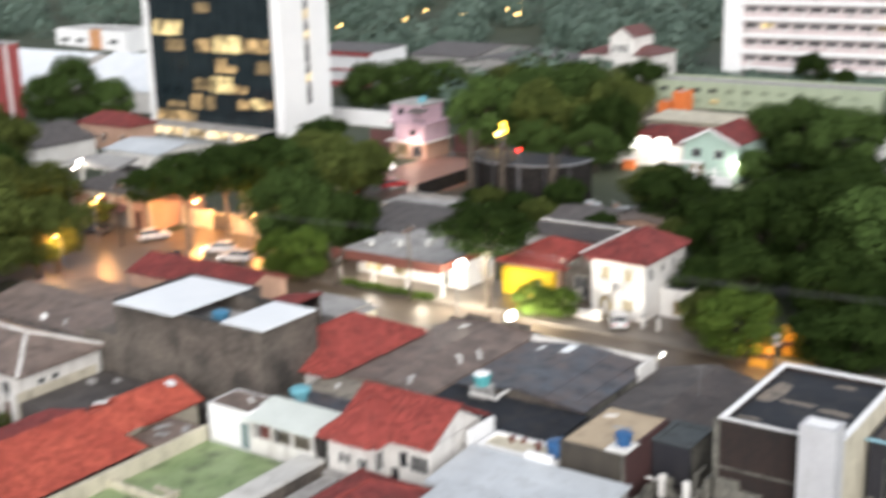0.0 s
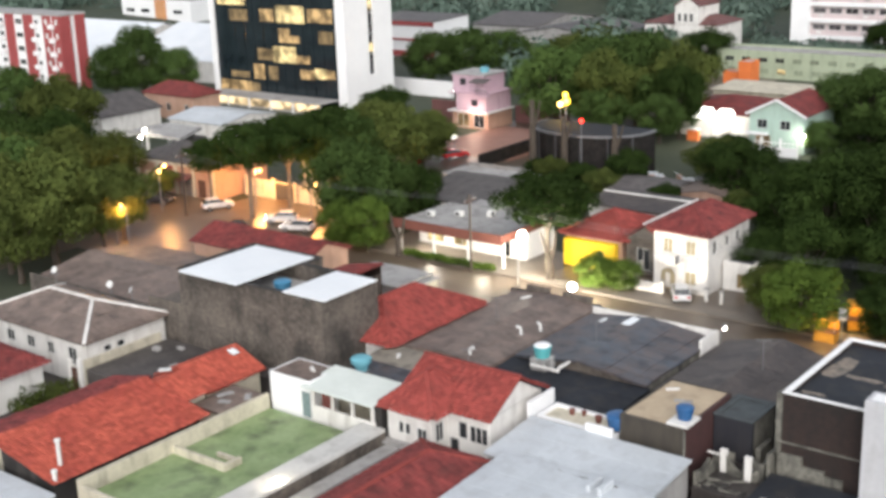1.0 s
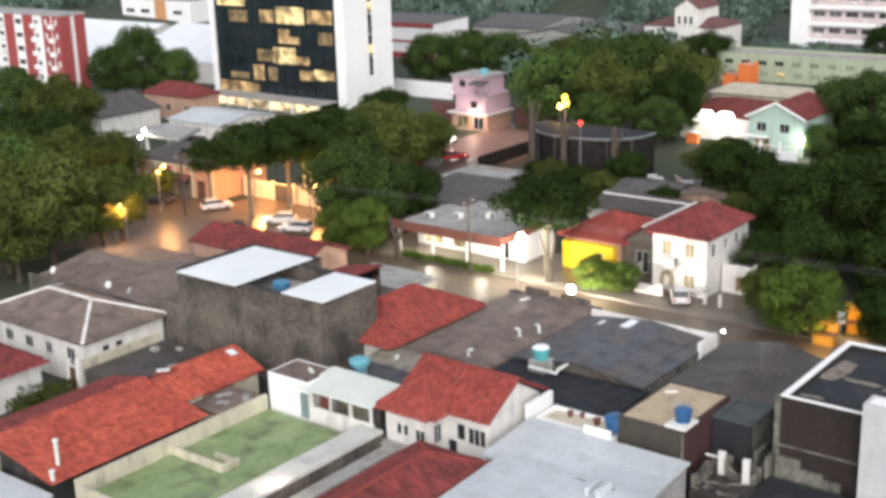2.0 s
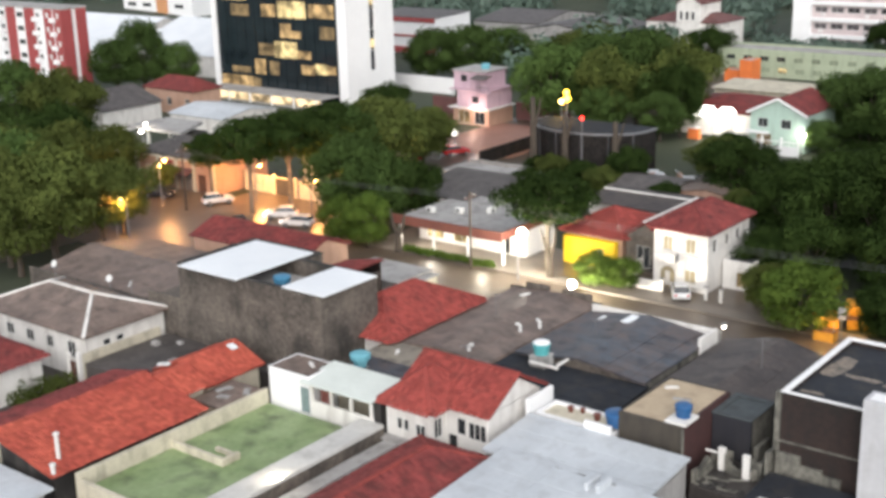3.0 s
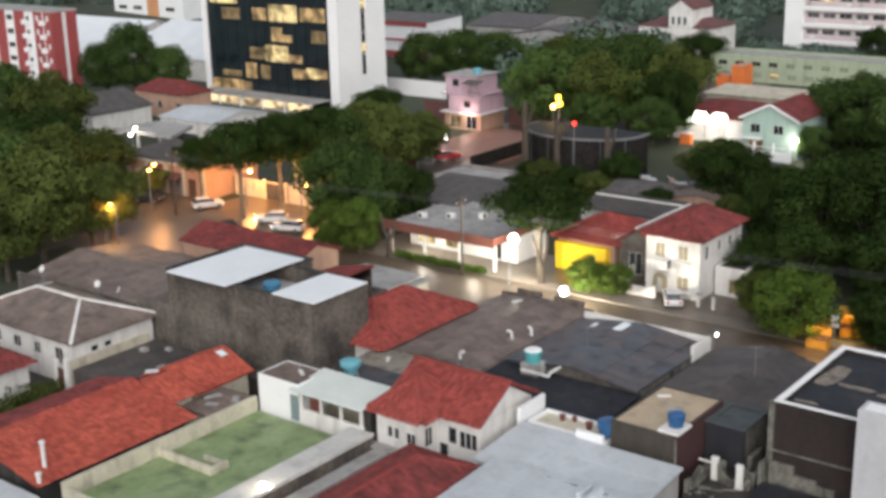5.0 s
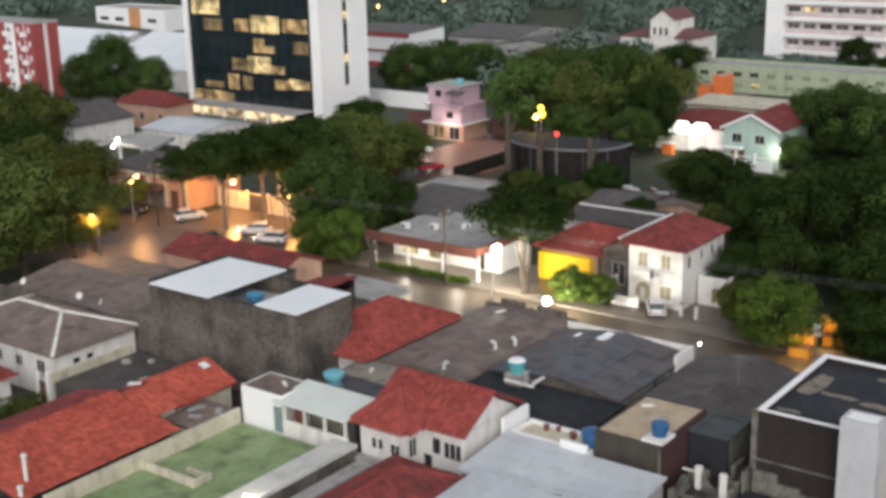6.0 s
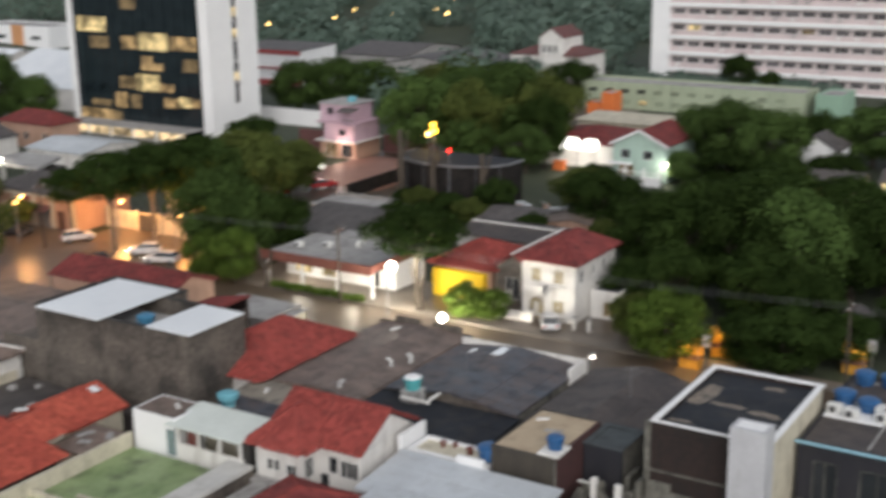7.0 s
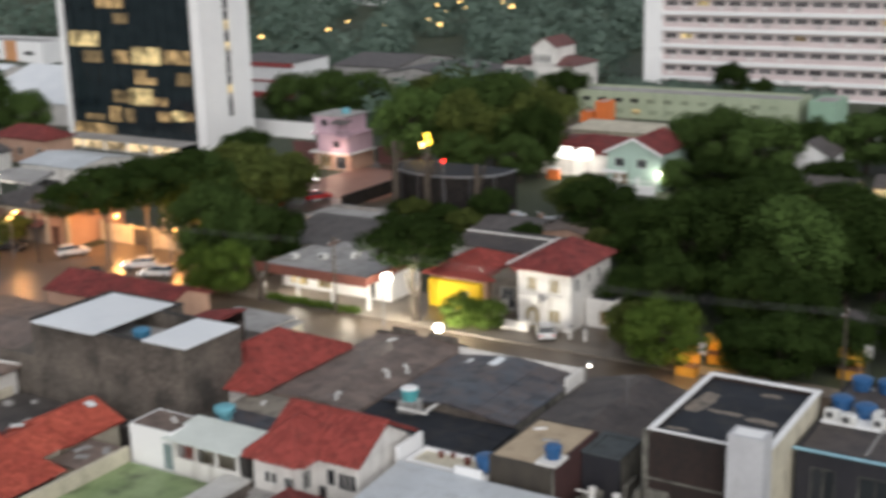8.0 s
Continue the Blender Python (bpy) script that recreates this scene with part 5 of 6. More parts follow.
house("old_pink_house", -187, -173.5, 147.5, 154, 4.4, salmon, darkred, "hip", 2.0, "x", 0.4, label="old salmon house with a faded maroon roof", south=[W(2, 1.2, 1.5, 1.4), W(6, 1.2, 1.5, 1.4), W(11, 1.2, 1.5, 1.4)])
house("low_white_shed", -164, -151, 134, 146, 3.6, white, zinc, "gable", 1.0, "x", 0.3, label="low shed with a pale metal roof", category="shed")
lob = thing("lobby_front", -187, 162.2, 0, 0, "lit warm ground floor front of the office tower", "lobby")
part("canopy_roof", boxes((0, 31, 0, 5.2, 2.0, 2.25)), concrete, lob)
part("light_strip", boxes((0.4, 30.6, 0.3, 0.4, 0.5, 1.95)), room("lobby_strip_glow", (1.0, 0.74, 0.42), 0.7), lob, "warm glowing strip")
part("lobby_wall", boxes((0.2, 30.8, 0.45, 0.6, 0, 2.0)), concrete, lob)
for k in range(6):
    part("column", boxes((0.6 + 5.8 * k, 0.9 + 5.8 * k, 0.05, 0.28, 0, 2.0)), clean_white, lob)

# ---- office tower ----
tow = thing("office_tower", -188.6, 167.6, 0, 0, "dark glass office tower with scattered lit rooms", "office tower")
TW = 32.0
part("core", boxes((0.4, TW - 0.2, 0.5, 14, 0, 52)), curtain, tow)
part("corner_fin", boxes((-0.9, 0.35, -0.3, 14, 0, 52)), clean_white, tow, "white vertical corner fin")
pane_w = (TW - 0.6) / 12
for k in range(14):
    part("spandrel", boxes((0.36, TW - 0.2, 0.2, 0.5, 3.72 * k + 0.3, 3.72 * k + 1.0)), curtain, tow)
    for c in range(12):
        x = 0.4 + pane_w * c
        part("pane", boxes((x + 0.05, x + pane_w - 0.05, 0.3, 0.42, 3.72 * k + 1.04, 3.72 * (k + 1) + 0.26)), curtain, tow)
for c in range(13):
    part("mullion", boxes((0.37 + pane_w * c, 0.41 + pane_w * c, 0.1, 0.48, 0.3, 52)), curtain, tow)
# lit offices seen through the glass: sides and heights of each bright area
ROOMS = {lit_dim: ((4.4, 9.4, 15.8, 18.0), (28.0, 31.6, 12.3, 14.6), (11.6, 15.8, 8.5, 10.7), (3.7, 8.8, 4.7, 5.9), (14.3, 16.7, 4.8, 7.4), (9.4, 11.5, 0.8, 3.9), (13.1, 17.0, 23.2, 25.1)),
         lit_warm: ((12.9, 16.5, 15.9, 18.2), (25.4, 31.6, 16.1, 18.6), (17.7, 20.4, 12.1, 14.7), (20.5, 23.0, 12.1, 13.4), (21.9, 25.3, 8.3, 9.8), (10.3, 13.1, 4.7, 7.6), (22.8, 26.3, 5.4, 7.2), (29.6, 31.6, 5.9, 7.4), (0.4, 9.3, 0.6, 4.1), (9.1, 16.2, 26.0, 28.4)),
         lit_pale: ((17.2, 24.5, 15.8, 19.0), (15.9, 21.8, 8.2, 11.3), (26.4, 29.5, 5.7, 7.6), (1.3, 8.9, 18.8, 21.6))}
for m, rows in ROOMS.items():
    for u0, u1, z0, z1 in rows:
        part("lit_pane", boxes((u0, u1, 0.14, 0.28, z0, z1)), m, tow, "warmly lit office window")
st = thing("stair_tower", -156.0, 167.9, 0, 0, "tall plain white stair tower with a narrow window strip", "tower")
part("wall", panel_wall("y", 0, 13.4, 1.8, 0.5, 0, 54, [(6.6, 1.5, 6.0, 47)]), clean_white, st)
part("wall", boxes((0, 1.3, 0, 0.4, 0, 54)), clean_white, st)
part("wall", boxes((0, 1.3, 13.0, 13.4, 0, 54)), clean_white, st)
part("rear_wall", boxes((-0.4, -0.02, 0, 13.4, 0, 54)), clean_white, st)
for k in range(12):
    z = 6.0 + 3.9 * k
    part("stair_window", boxes((1.36, 1.44, 6.65, 8.05, z + 0.1, z + 3.7)), glass, st)
    if k in (1, 3, 4, 6, 8):
        part("stair_light", boxes((1.46, 1.52, 6.8, 7.9, z + 0.4, z + 2.0)), lit_pale, st, "lit stair landing")

# ---- apartment blocks ----
red = thing("red_apartment_block", -262, 151, 0, 0, "white apartment block with brick red vertical bands", "apartment block")
part("body", boxes((0, 46, 0.3, 6, 0, 17)), clean_white, red)
part("roof_slab", boxes((-0.3, 46.3, 0, 6.3, 17, 17.4)), concrete, red)
for u, w in ((27, 3), (33.5, 3.2), (37.3, 0.01), (40.2, 2.6), (43.6, 2.5)):
    if w > 0.1:
        part("red_band", boxes((u, u + w, 0, 0.29, 0, 17)), brickred, red, "brick red painted vertical band")
part("red_band", boxes((46.01, 46.3, 0, 2.5, 0, 17)), brickred, red)
part("red_band", boxes((46.01, 46.3, 3.6, 6, 0, 17)), brickred, red)
for k in range(6):
    for u, w in ((24.6, 1.6), (30.6, 2.2), (37.3, 1.2)):
        window(red, "x", u, w, 1.0 + 2.8 * k, 1.1, 0.1, 1, glass)
    for u in (36.8, 42.7, 25.0):
        part("balcony", boxes((u, u + 1.5, -0.6, 0.28, 0.4 + 2.8 * k, 1.3 + 2.8 * k)), clean_white, red)
for k in range(6):
    for u in (41.1, 44.5):
        part("stair_window", boxes((u, u + 0.8, -0.05, -0.004, 1.2 + 2.8 * k, 2.3 + 2.8 * k)), frame_white, red)
slab_wall = mat("pinkish_wall", (0.6, 0.51, 0.51), (0.5, 0.42, 0.42), scale=5)
apt = thing("long_apartment_block", -114.5, 276, 0, 0, "long white apartment slab with rows of windows and bands", "apartment block")
part("gable_wall", boxes((0, 4.3, 0, 14, 0, 34)), clean_white, apt)
AF = 3.72
for k in range(9):
    z = AF * k
    part("wall", panel_wall("x", 4.32, 80, 0.8, -0.3, z, z + AF - 0.02, [(0.6 + 3.75 * i, 2.9, 1.5, 1.3) for i in range(20)]), slab_wall, apt)
    part("band", boxes((4.32, 80, 0.0, 0.78, z - 0.5, z + 0.35)), clean_white, apt)
    for i in range(20):
        lit = {(3, 1): lit_pale, (5, 2): lit_pale, (6, 12): lit_pale, (4, 13): lit_warm, (2, 18): lit_pale, (3, 8): lit_dim, (1, 14): lit_pale}.get((k, i))
        window(apt, "x", 4.92 + 3.75 * i, 2.9, z + 1.5, 1.3, 0.8, 1, lit or paleglass, frame_white, 1)
rac = random.Random(3)
for k in range(1, 9):
    for i in range(20):
        if rac.random() < 0.45:
            x = 5.0 + 3.75 * i + rac.uniform(0, 1.8)
            part("air_conditioner", boxes((x, x + 0.9, 0.35, 0.79, AF * k + 0.75, AF * k + 1.3)), frame_white if rac.random() < 0.6 else concrete, apt)
part("core", boxes((4.32, 80, 1.3, 14, 0, 33.4)), slab_wall, apt)
# Panes tinted close to the wall colour so these windows read faint.
fadedpane = mat("wall_tinted_panes", (0.26, 0.3, 0.21), (0.17, 0.2, 0.14), scale=2, jitter=0.3)
school = flat_block("green_school", -114, -66.6, 237, 246, 5.4, palemint, concrete, 0.3, palemint, 0.3, south=[W(2 + 3.6 * i, 1.9, 3.2, 1.0, None if i < 4 else fadedpane) for i in range(12)] + [W(2.4 + 3.6 * i, 1.9, 0.9, 1.1, lit_pale if i == 3 else fadedpane) for i in range(12)],
                    label="long faded green two-storey school building", frame_m=palemint)
flat_block("green_annex", -64.5, -59.5, 236.5, 246, 5.6, teal, concrete, 0.3, label="teal green end block of the school", category="building")
# pink house
pk = flat_block("pink_house", -128.4, -121, 166, 173, 3.0, salmon, concrete, 0.1, label="pink three-storey house with stepped balconies and lit shop", category="house", south=[W(1.0, 2.4, 0.2, 2.2, lit_dim), W(4.4, 2.2, 0.2, 2.2)])
part("middle_floor", boxes((1.4, 7.6, -0.7, 6.5, 3.0, 6.0)), pink, pk)
part("upper_floor", boxes((0, 6.4, 0.3, 6.4, 6.1, 9.0)), pink, pk)
part("slab", boxes((-0.2, 8.2, -1.2, 6.8, 2.9, 3.1)), white, pk)
part("slab", boxes((-0.2, 7.9, -0.9, 6.8, 6.0, 6.15)), pink, pk)
part("slab", boxes((-0.3, 6.8, 0.0, 6.8, 9.0, 9.2)), concrete, pk)
part("balustrade", boxes((6.5, 7.8, -0.8, -0.7, 6.15, 7.0)), pink, pk)
window(pk, "x", 1.6, 1.2, 7.3, 1.1, 0.13, 1, glass, frame_dark)
window(pk, "x", 4.6, 1.3, 4.0, 1.1, -0.86, 1, glass, frame_dark)
part("balcony", bevelled(boxes((5.9, 8.6, -1.6, -0.72, 5.8, 6.0)), 0.03), pink, pk)
for k in range(7):
    part("baluster", boxes((6.0 + 0.4 * k, 6.06 + 0.4 * k, -1.55, -1.49, 6.15, 6.85)), frame_dark, pk)
part("handrail", boxes((5.95, 8.55, -1.58, -1.46, 6.85, 6.93)), frame_dark, pk)
part("canopy", slab([[(4.8, -1.8, 8.2), (8.0, -1.8, 8.2), (8.0, 0.28, 8.6), (4.8, 0.28, 8.6)]], 0.1), fibre, pk, "dark lean-to canopy over the balcony")
part("water_tank", lathe([(0.7, 9.2), (0.8, 9.9), (0.5, 10.1)], 14), paleblue, pk, "pale blue roof tank").location = (4.6, 3.2, 0)
lamp("wall_light", -122.8, 163.9, 2.6, 380, (1.0, 0.7, 0.56), 0.4)
tagged(part("forecourt", boxes((-121.5, -104, 148, 170, -0.2, 0.06)), mat("wet_red_paving", (0.32, 0.17, 0.13), (0.22, 0.12, 0.095), rough=0.55, scale=3)), "wet reddish paved forecourt of the pink house", "paving", kind="structure")
roof_wall("red_wall", [(-121, -110, 174, 174.3, 0, 3.0), (-134.5, -128.6, 168, 168.3, 0, 4)], maroon, "reddish yard walls beside the pink house", "wall")
roof_wall("long_white_wall", [(-161, -146, 189, 189.3, 0, 3.2), (-161, -146, 188.9, 189.0, 3.0, 3.2)], clean_white, "long white boundary wall", "wall")
roof_wall("low_garden_wall", [(-105.6, -95.0, 140.0, 140.3, 0, 1.3), (-105.6, -95.0, 139.6, 140.0, 0, 0.5)], concrete, "low pale concrete garden wall", "wall")
roof_wall("dark_yard_wall", [(-105.4, -105.0, 142.0, 157.0, 0, 2.0)], char, "blackened yard wall beside the paved forecourt", "wall")
# dark round-fronted building
dk = thing("dark_pavilion", -90.5, 149.2, 0, 0, "charred dark pavilion with a curved front and grey roof rim", "pavilion")
arc = [(8.9 * math.cos(a), 6.5 * math.sin(a)) for a in [math.pi + math.pi * k / 14 for k in range(15)]] + [(8.9, 2.1), (-8.9, 2.1)]


def prism(pts, z0, z1):
    bm = bmesh.new()
    a, b = [bm.verts.new((x, y, z0)) for x, y in pts], [bm.verts.new((x, y, z1)) for x, y in pts]
    bm.faces.new(a[::-1]), bm.faces.new(b)
    for k in range(len(pts)):
        bm.faces.new((a[k], a[(k + 1) % len(pts)], b[(k + 1) % len(pts)], b[k]))
    return bm


part("wall", prism(arc, 0, 6.0), char, dk)
part("roof_rim", prism([(1.03 * x, 1.03 * y) for x, y in arc], 6.0, 6.25), steel, dk)
part("roof_deck", prism([(0.98 * x, 0.98 * y) for x, y in arc], 6.25, 6.31), blacktar, dk)
for k in range(6):
    a = math.pi + math.pi * (k + 1) / 7
    part("post", boxes((9.02 * math.cos(a) - 0.12, 9.02 * math.cos(a) + 0.12, 6.62 * math.sin(a) - 0.12, 6.62 * math.sin(a) + 0.12, 0, 5.98)), frame_dark, dk)
for k, (x, y, a) in enumerate(((-79.5, 146.5, 20), (-77.0, 145.2, 75), (-75.2, 147.4, 130), (-73.4, 145.8, 40), (-71.8, 147.0, 100))):
    e = thing("scrap_sheet", x, y, 0.0, a, "pale scrap roofing sheet leaning on a low brick stack", "roofing sheet", "scrap sheets")
    part("stack", bevelled(boxes((-0.5, 0.5, 0.2, 0.8, 0, 1.0 + 0.2 * (k % 3))), 0.04), salmon, e)
    part("sheet", beam(bmesh.new(), (0, -1.3, 0.06), (0, 1.0, 1.25 + 0.2 * (k % 3)), 1.6, 0.06), zinc, e)
# mint house and awnings
house("mint_house", -77.2, -68.6, 172.4, 184, 5.6, mint, darkred, "gable", 2.2, "y", 0.4, label="mint green gabled house with white trim", south=[W(1.2, 1.6, 3.4, 1.4), W(4.8, 1.6, 3.4, 1.4), W(1.0, 2.4, 0.3, 2.2, lit_dim)])
roof_wall("trim_wall", [(-77.6, -74.0, 171.2, 172.2, 2.6, 2.9), (-77.4, -68.4, 169.6, 169.9, 0, 1.4)], clean_white, "white porch slab and garden wall", "wall")
mp = thing("mint_porch", -77.4, 170.0, 0, 0, "white porch posts and railing before the mint house", "porch")
for u in (0.2, 3.0, 6.0, 8.6):
    part("post", bevelled(boxes((u, u + 0.3, 0, 0.3, 0, 2.6)), 0.03), clean_white, mp)
part("rail", boxes((0.5, 8.6, 0.1, 0.2, 1.9, 2.0)), clean_white, mp)
for k in range(12):
    part("baluster", boxes((0.8 + 0.66 * k, 0.86 + 0.66 * k, 0.12, 0.18, 1.4, 1.9)), clean_white, mp)
bb = thing("barge_boards", -77.2, 172.0, 5.6, 0, "white barge boards along the mint gable", "trim")
part("board", beam(bmesh.new(), (-0.45, -0.05, -0.1), (4.3, -0.05, 2.25), 0.12, 0.34), clean_white, bb)
part("board", beam(bmesh.new(), (9.05, -0.05, -0.1), (4.3, -0.05, 2.25), 0.12, 0.34), clean_white, bb)
house("salmon_roof_house", -93, -79, 178.5, 194, 3.8, white, darkred, "hip", 1.8, "x", 0.4, label="long house with a dull red roof")
orange_m = mat("orange_paint", (0.75, 0.2, 0.05), (0.65, 0.16, 0.04), scale=2)
oc = thing("orange_counter", -88.4, 174.2, 0, 0, "orange snack counter below the lit awning", "counter")
part("body", bevelled(boxes((0, 1.9, 0, 0.9, 0, 1.7)), 0.04), orange_m, oc)
part("worktop", bevelled(boxes((-0.08, 1.98, -0.08, 0.98, 1.7, 1.8)), 0.02), clean_white, oc)
aw = thing("lit_awning", -88.2, 175.6, 0.6, 0, "bright white lit shop awning", "awning")
# Sheets glow on their own to look lamplit; awning_light adds the spill.
for k in range(2):
    part("awning_sheet", slab([[(3.3 * k, 0, 2.9), (3.3 * k + 3.1, 0, 2.9), (3.3 * k + 3.1, 1.7, 3.6), (3.3 * k + 2.4, 2.0, 4.2), (3.3 * k + 0.7, 2.0, 4.2), (3.3 * k, 1.7, 3.6)]], 0.08), glow("awning_glow", (1.0, 0.97, 0.9), 2.5), aw, "glowing white awning sheet")
for k in range(3):
    part("post", boxes((3.25 * k, 3.25 * k + 0.1, 0, 0.1, 0, 2.8)), steel, aw)
lamp("awning_light", -84.5, 174.2, 2.5, 500, (1.0, 0.93, 0.8), 0.4)
flat_block("orange_kiosk", -104.0, -101.4, 226, 230, 4.8, orange_m, concrete, 0.1, label="orange painted kiosk block", category="kiosk")
flat_block("orange_kiosk", -107.6, -104.6, 227, 230, 2.6, orange_m, concrete, 0.1, label="low orange painted kiosk", category="kiosk")
house("pale_slab_roof", -98, -80, 203, 212, 3.2, cream, cream, "mono_y", 0.3, label="long pale roofed shed by the school", category="shed")
# mansion on the slope
man = house("mansion", -144.5, -126, 262, 275, 7.0, white, maroon, "hip", 2.4, "x", 0.4, label="white mansion with a maroon roof and central gable", south=[W(1 + 2.4 * i, 1.0, 3.6, 2.2) for i in range(7)])
house("mansion_gable", -136.5, -130.5, 261.6, 272, 11.2, white, maroon, "gable", 2.2, "y", 0.3, label="tall central gable of the white mansion", category="house wing", south=[W(0.7 + 1.5 * i, 0.8, 7.6, 1.9) for i in range(3)])
# long low buildings near the tower
house("red_band_building", -206, -184.5, 232, 246, 8.6, clean_white, fibre, "mono_y", 0.5, "y", 0.2, label="long white building with faded red bands")
roof_wall("banded_front", [(-206, -184.4, 231.7, 231.97, 7.6, 8.6), (-206, -184.4, 231.75, 231.97, 4.0, 4.5), (-206, -184.4, 231.75, 231.97, 0.2, 1.6)], brickred, "faded red bands of a long white building", "trim")
house("grey_hall", -196, -176, 263, 292, 4.5, concrete, fibre, "gable", 2.0, "x", 0.3, label="grey sheet roofed hall", category="hall")
house("grey_hall", -174, -150, 250, 275, 4.5, concrete, fibre, "gable", 2.0, "y", 0.3, label="dark roofed hall behind trees", category="hall")
house("warehouse", -272, -236, 176, 212, 4.8, white, panel, "gable", 5.6, "x", 0.4, label="warehouse under a bright white metal roof", category="warehouse")
house("warehouse", -234, -204, 181, 214, 4.6, white, panel, "gable", 5.8, "x", 0.4, label="wide warehouse under a bright white metal roof", category="warehouse")
flat_block("orange_panel_building", -322, -290, 249, 262, 9, clean_white, concrete, 0.3, label="white building with an orange panel", category="building", south=[W(2, 4, 5, 1.2), W(9, 4, 5, 1.2), W(24, 4, 5, 1.2)])
roof_wall("orange_cladding", [(-306, -301, 248.7, 248.95, 0, 9.2)], mat("tan_orange_panel", (0.6, 0.3, 0.14), (0.5, 0.25, 0.12), scale=3), "flat orange cladding panel of a white building", "cladding")
far = flat_block("far_apartments", -330, -275, 405, 415, 9, clean_white, concrete, 0.3, south=[W(2 + 4.4 * i, 2.6, z, 1.2) for i in range(12) for z in (1.6, 4.4, 7.0)], label="low white apartment row far up the hill", category="apartment block", base=6.0)
# houses at the far right, behind the trees
house("lit_yellow_house", -46, -39.5, 168.5, 175, 3.2, cream, fibre, "gable", 1.4, "x", 0.3, label="small house with a lit yellow front", south=[W(0.8, 4.6, 0.2, 2.4, lit_warm)])
house("lit_yellow_house", -37.5, -33, 172.5, 178, 3.4, cream, fibre, "gable", 1.4, "x", 0.3, label="small house with a lit yellow wall", south=[W(1.2, 1.4, 1.0, 1.2)])
house("white_gable_house", -54, -47, 186, 193, 4.5, clean_white, fibre, "gable", 2.2, "y", 0.3, label="white gabled house among trees")
house("red_corner_house", -23.6, -12, 117, 126, 2.6, salmon, darkred, "gable", 1.4, "x", 0.4, label="house with a red roof among dark trees")
house("grey_corner_house", -27.6, -25.0, 111.2, 116, 2.4, white, fibre, "gable", 1.0, "y", 0.3, label="white gabled house under the trees")

lamp("house_light", -43.5, 166.8, 3.0, 350, (1.0, 0.75, 0.35), 0.3)
lamp("house_light", -35.5, 170.8, 3.0, 300, (1.0, 0.75, 0.35), 0.3)
# invented stalls: ochre stands for the amber glow and yellow machine under the trees
ochre = mat("ochre_amber_glow", (0.5, 0.26, 0.03), (0.4, 0.2, 0.025), scale=1.5)
stl = thing("yellow_stall", -38.2, 100.6, 0, 0, "invented ochre stall standing in for amber glow under the trees", "stall")
part("counter", bevelled(boxes((0, 1.9, 0, 1.1, 0, 0.95)), 0.03), ochre, stl)
part("counter_top", bevelled(boxes((-0.08, 1.98, -0.1, 1.18, 0.95, 1.02)), 0.02), wood, stl)
part("back_panel", bevelled(boxes((0, 1.9, 1.1, 1.16, 0.95, 2.3)), 0.02), ochre, stl)
part("awning", slab([[(-0.2, -0.5, 2.25), (2.1, -0.5, 2.25), (2.1, 1.25, 2.6), (-0.2, 1.25, 2.6)]], 0.05), ochre, stl)
for u in (0.02, 1.82):
    part("post", boxes((u, u + 0.06, 0.02, 0.08, 1.02, 2.3)), steel, stl)
sg = part("sign_post", boxes((2.4, 2.46, 0.2, 0.26, 0, 3.4)), steel, stl)
part("panel", bevelled(boxes((2.1, 2.8, 0.14, 0.19, 2.3, 3.4)), 0.02), pale_grey, sg, "pale blank sign panel")
# Lamps without fittings, added for the amber-lit ground.
lamp("added_amber_light", -37.2, 100.0, 2.0, 260, (1.0, 0.6, 0.2), 0.3)
lamp("added_amber_light", -35.4, 103.9, 2.2, 300, (1.0, 0.6, 0.2), 0.3)
stl2 = copy_thing(stl, pose(-36.6, 104.6, 0, 0, 0, 20))
stl3 = copy_thing(stl, pose(-25.2, 106.4, 0, 0, 0, 0))
lamp("added_amber_light", -23.6, 106.0, 2.2, 160, (1.0, 0.75, 0.4), 0.3)


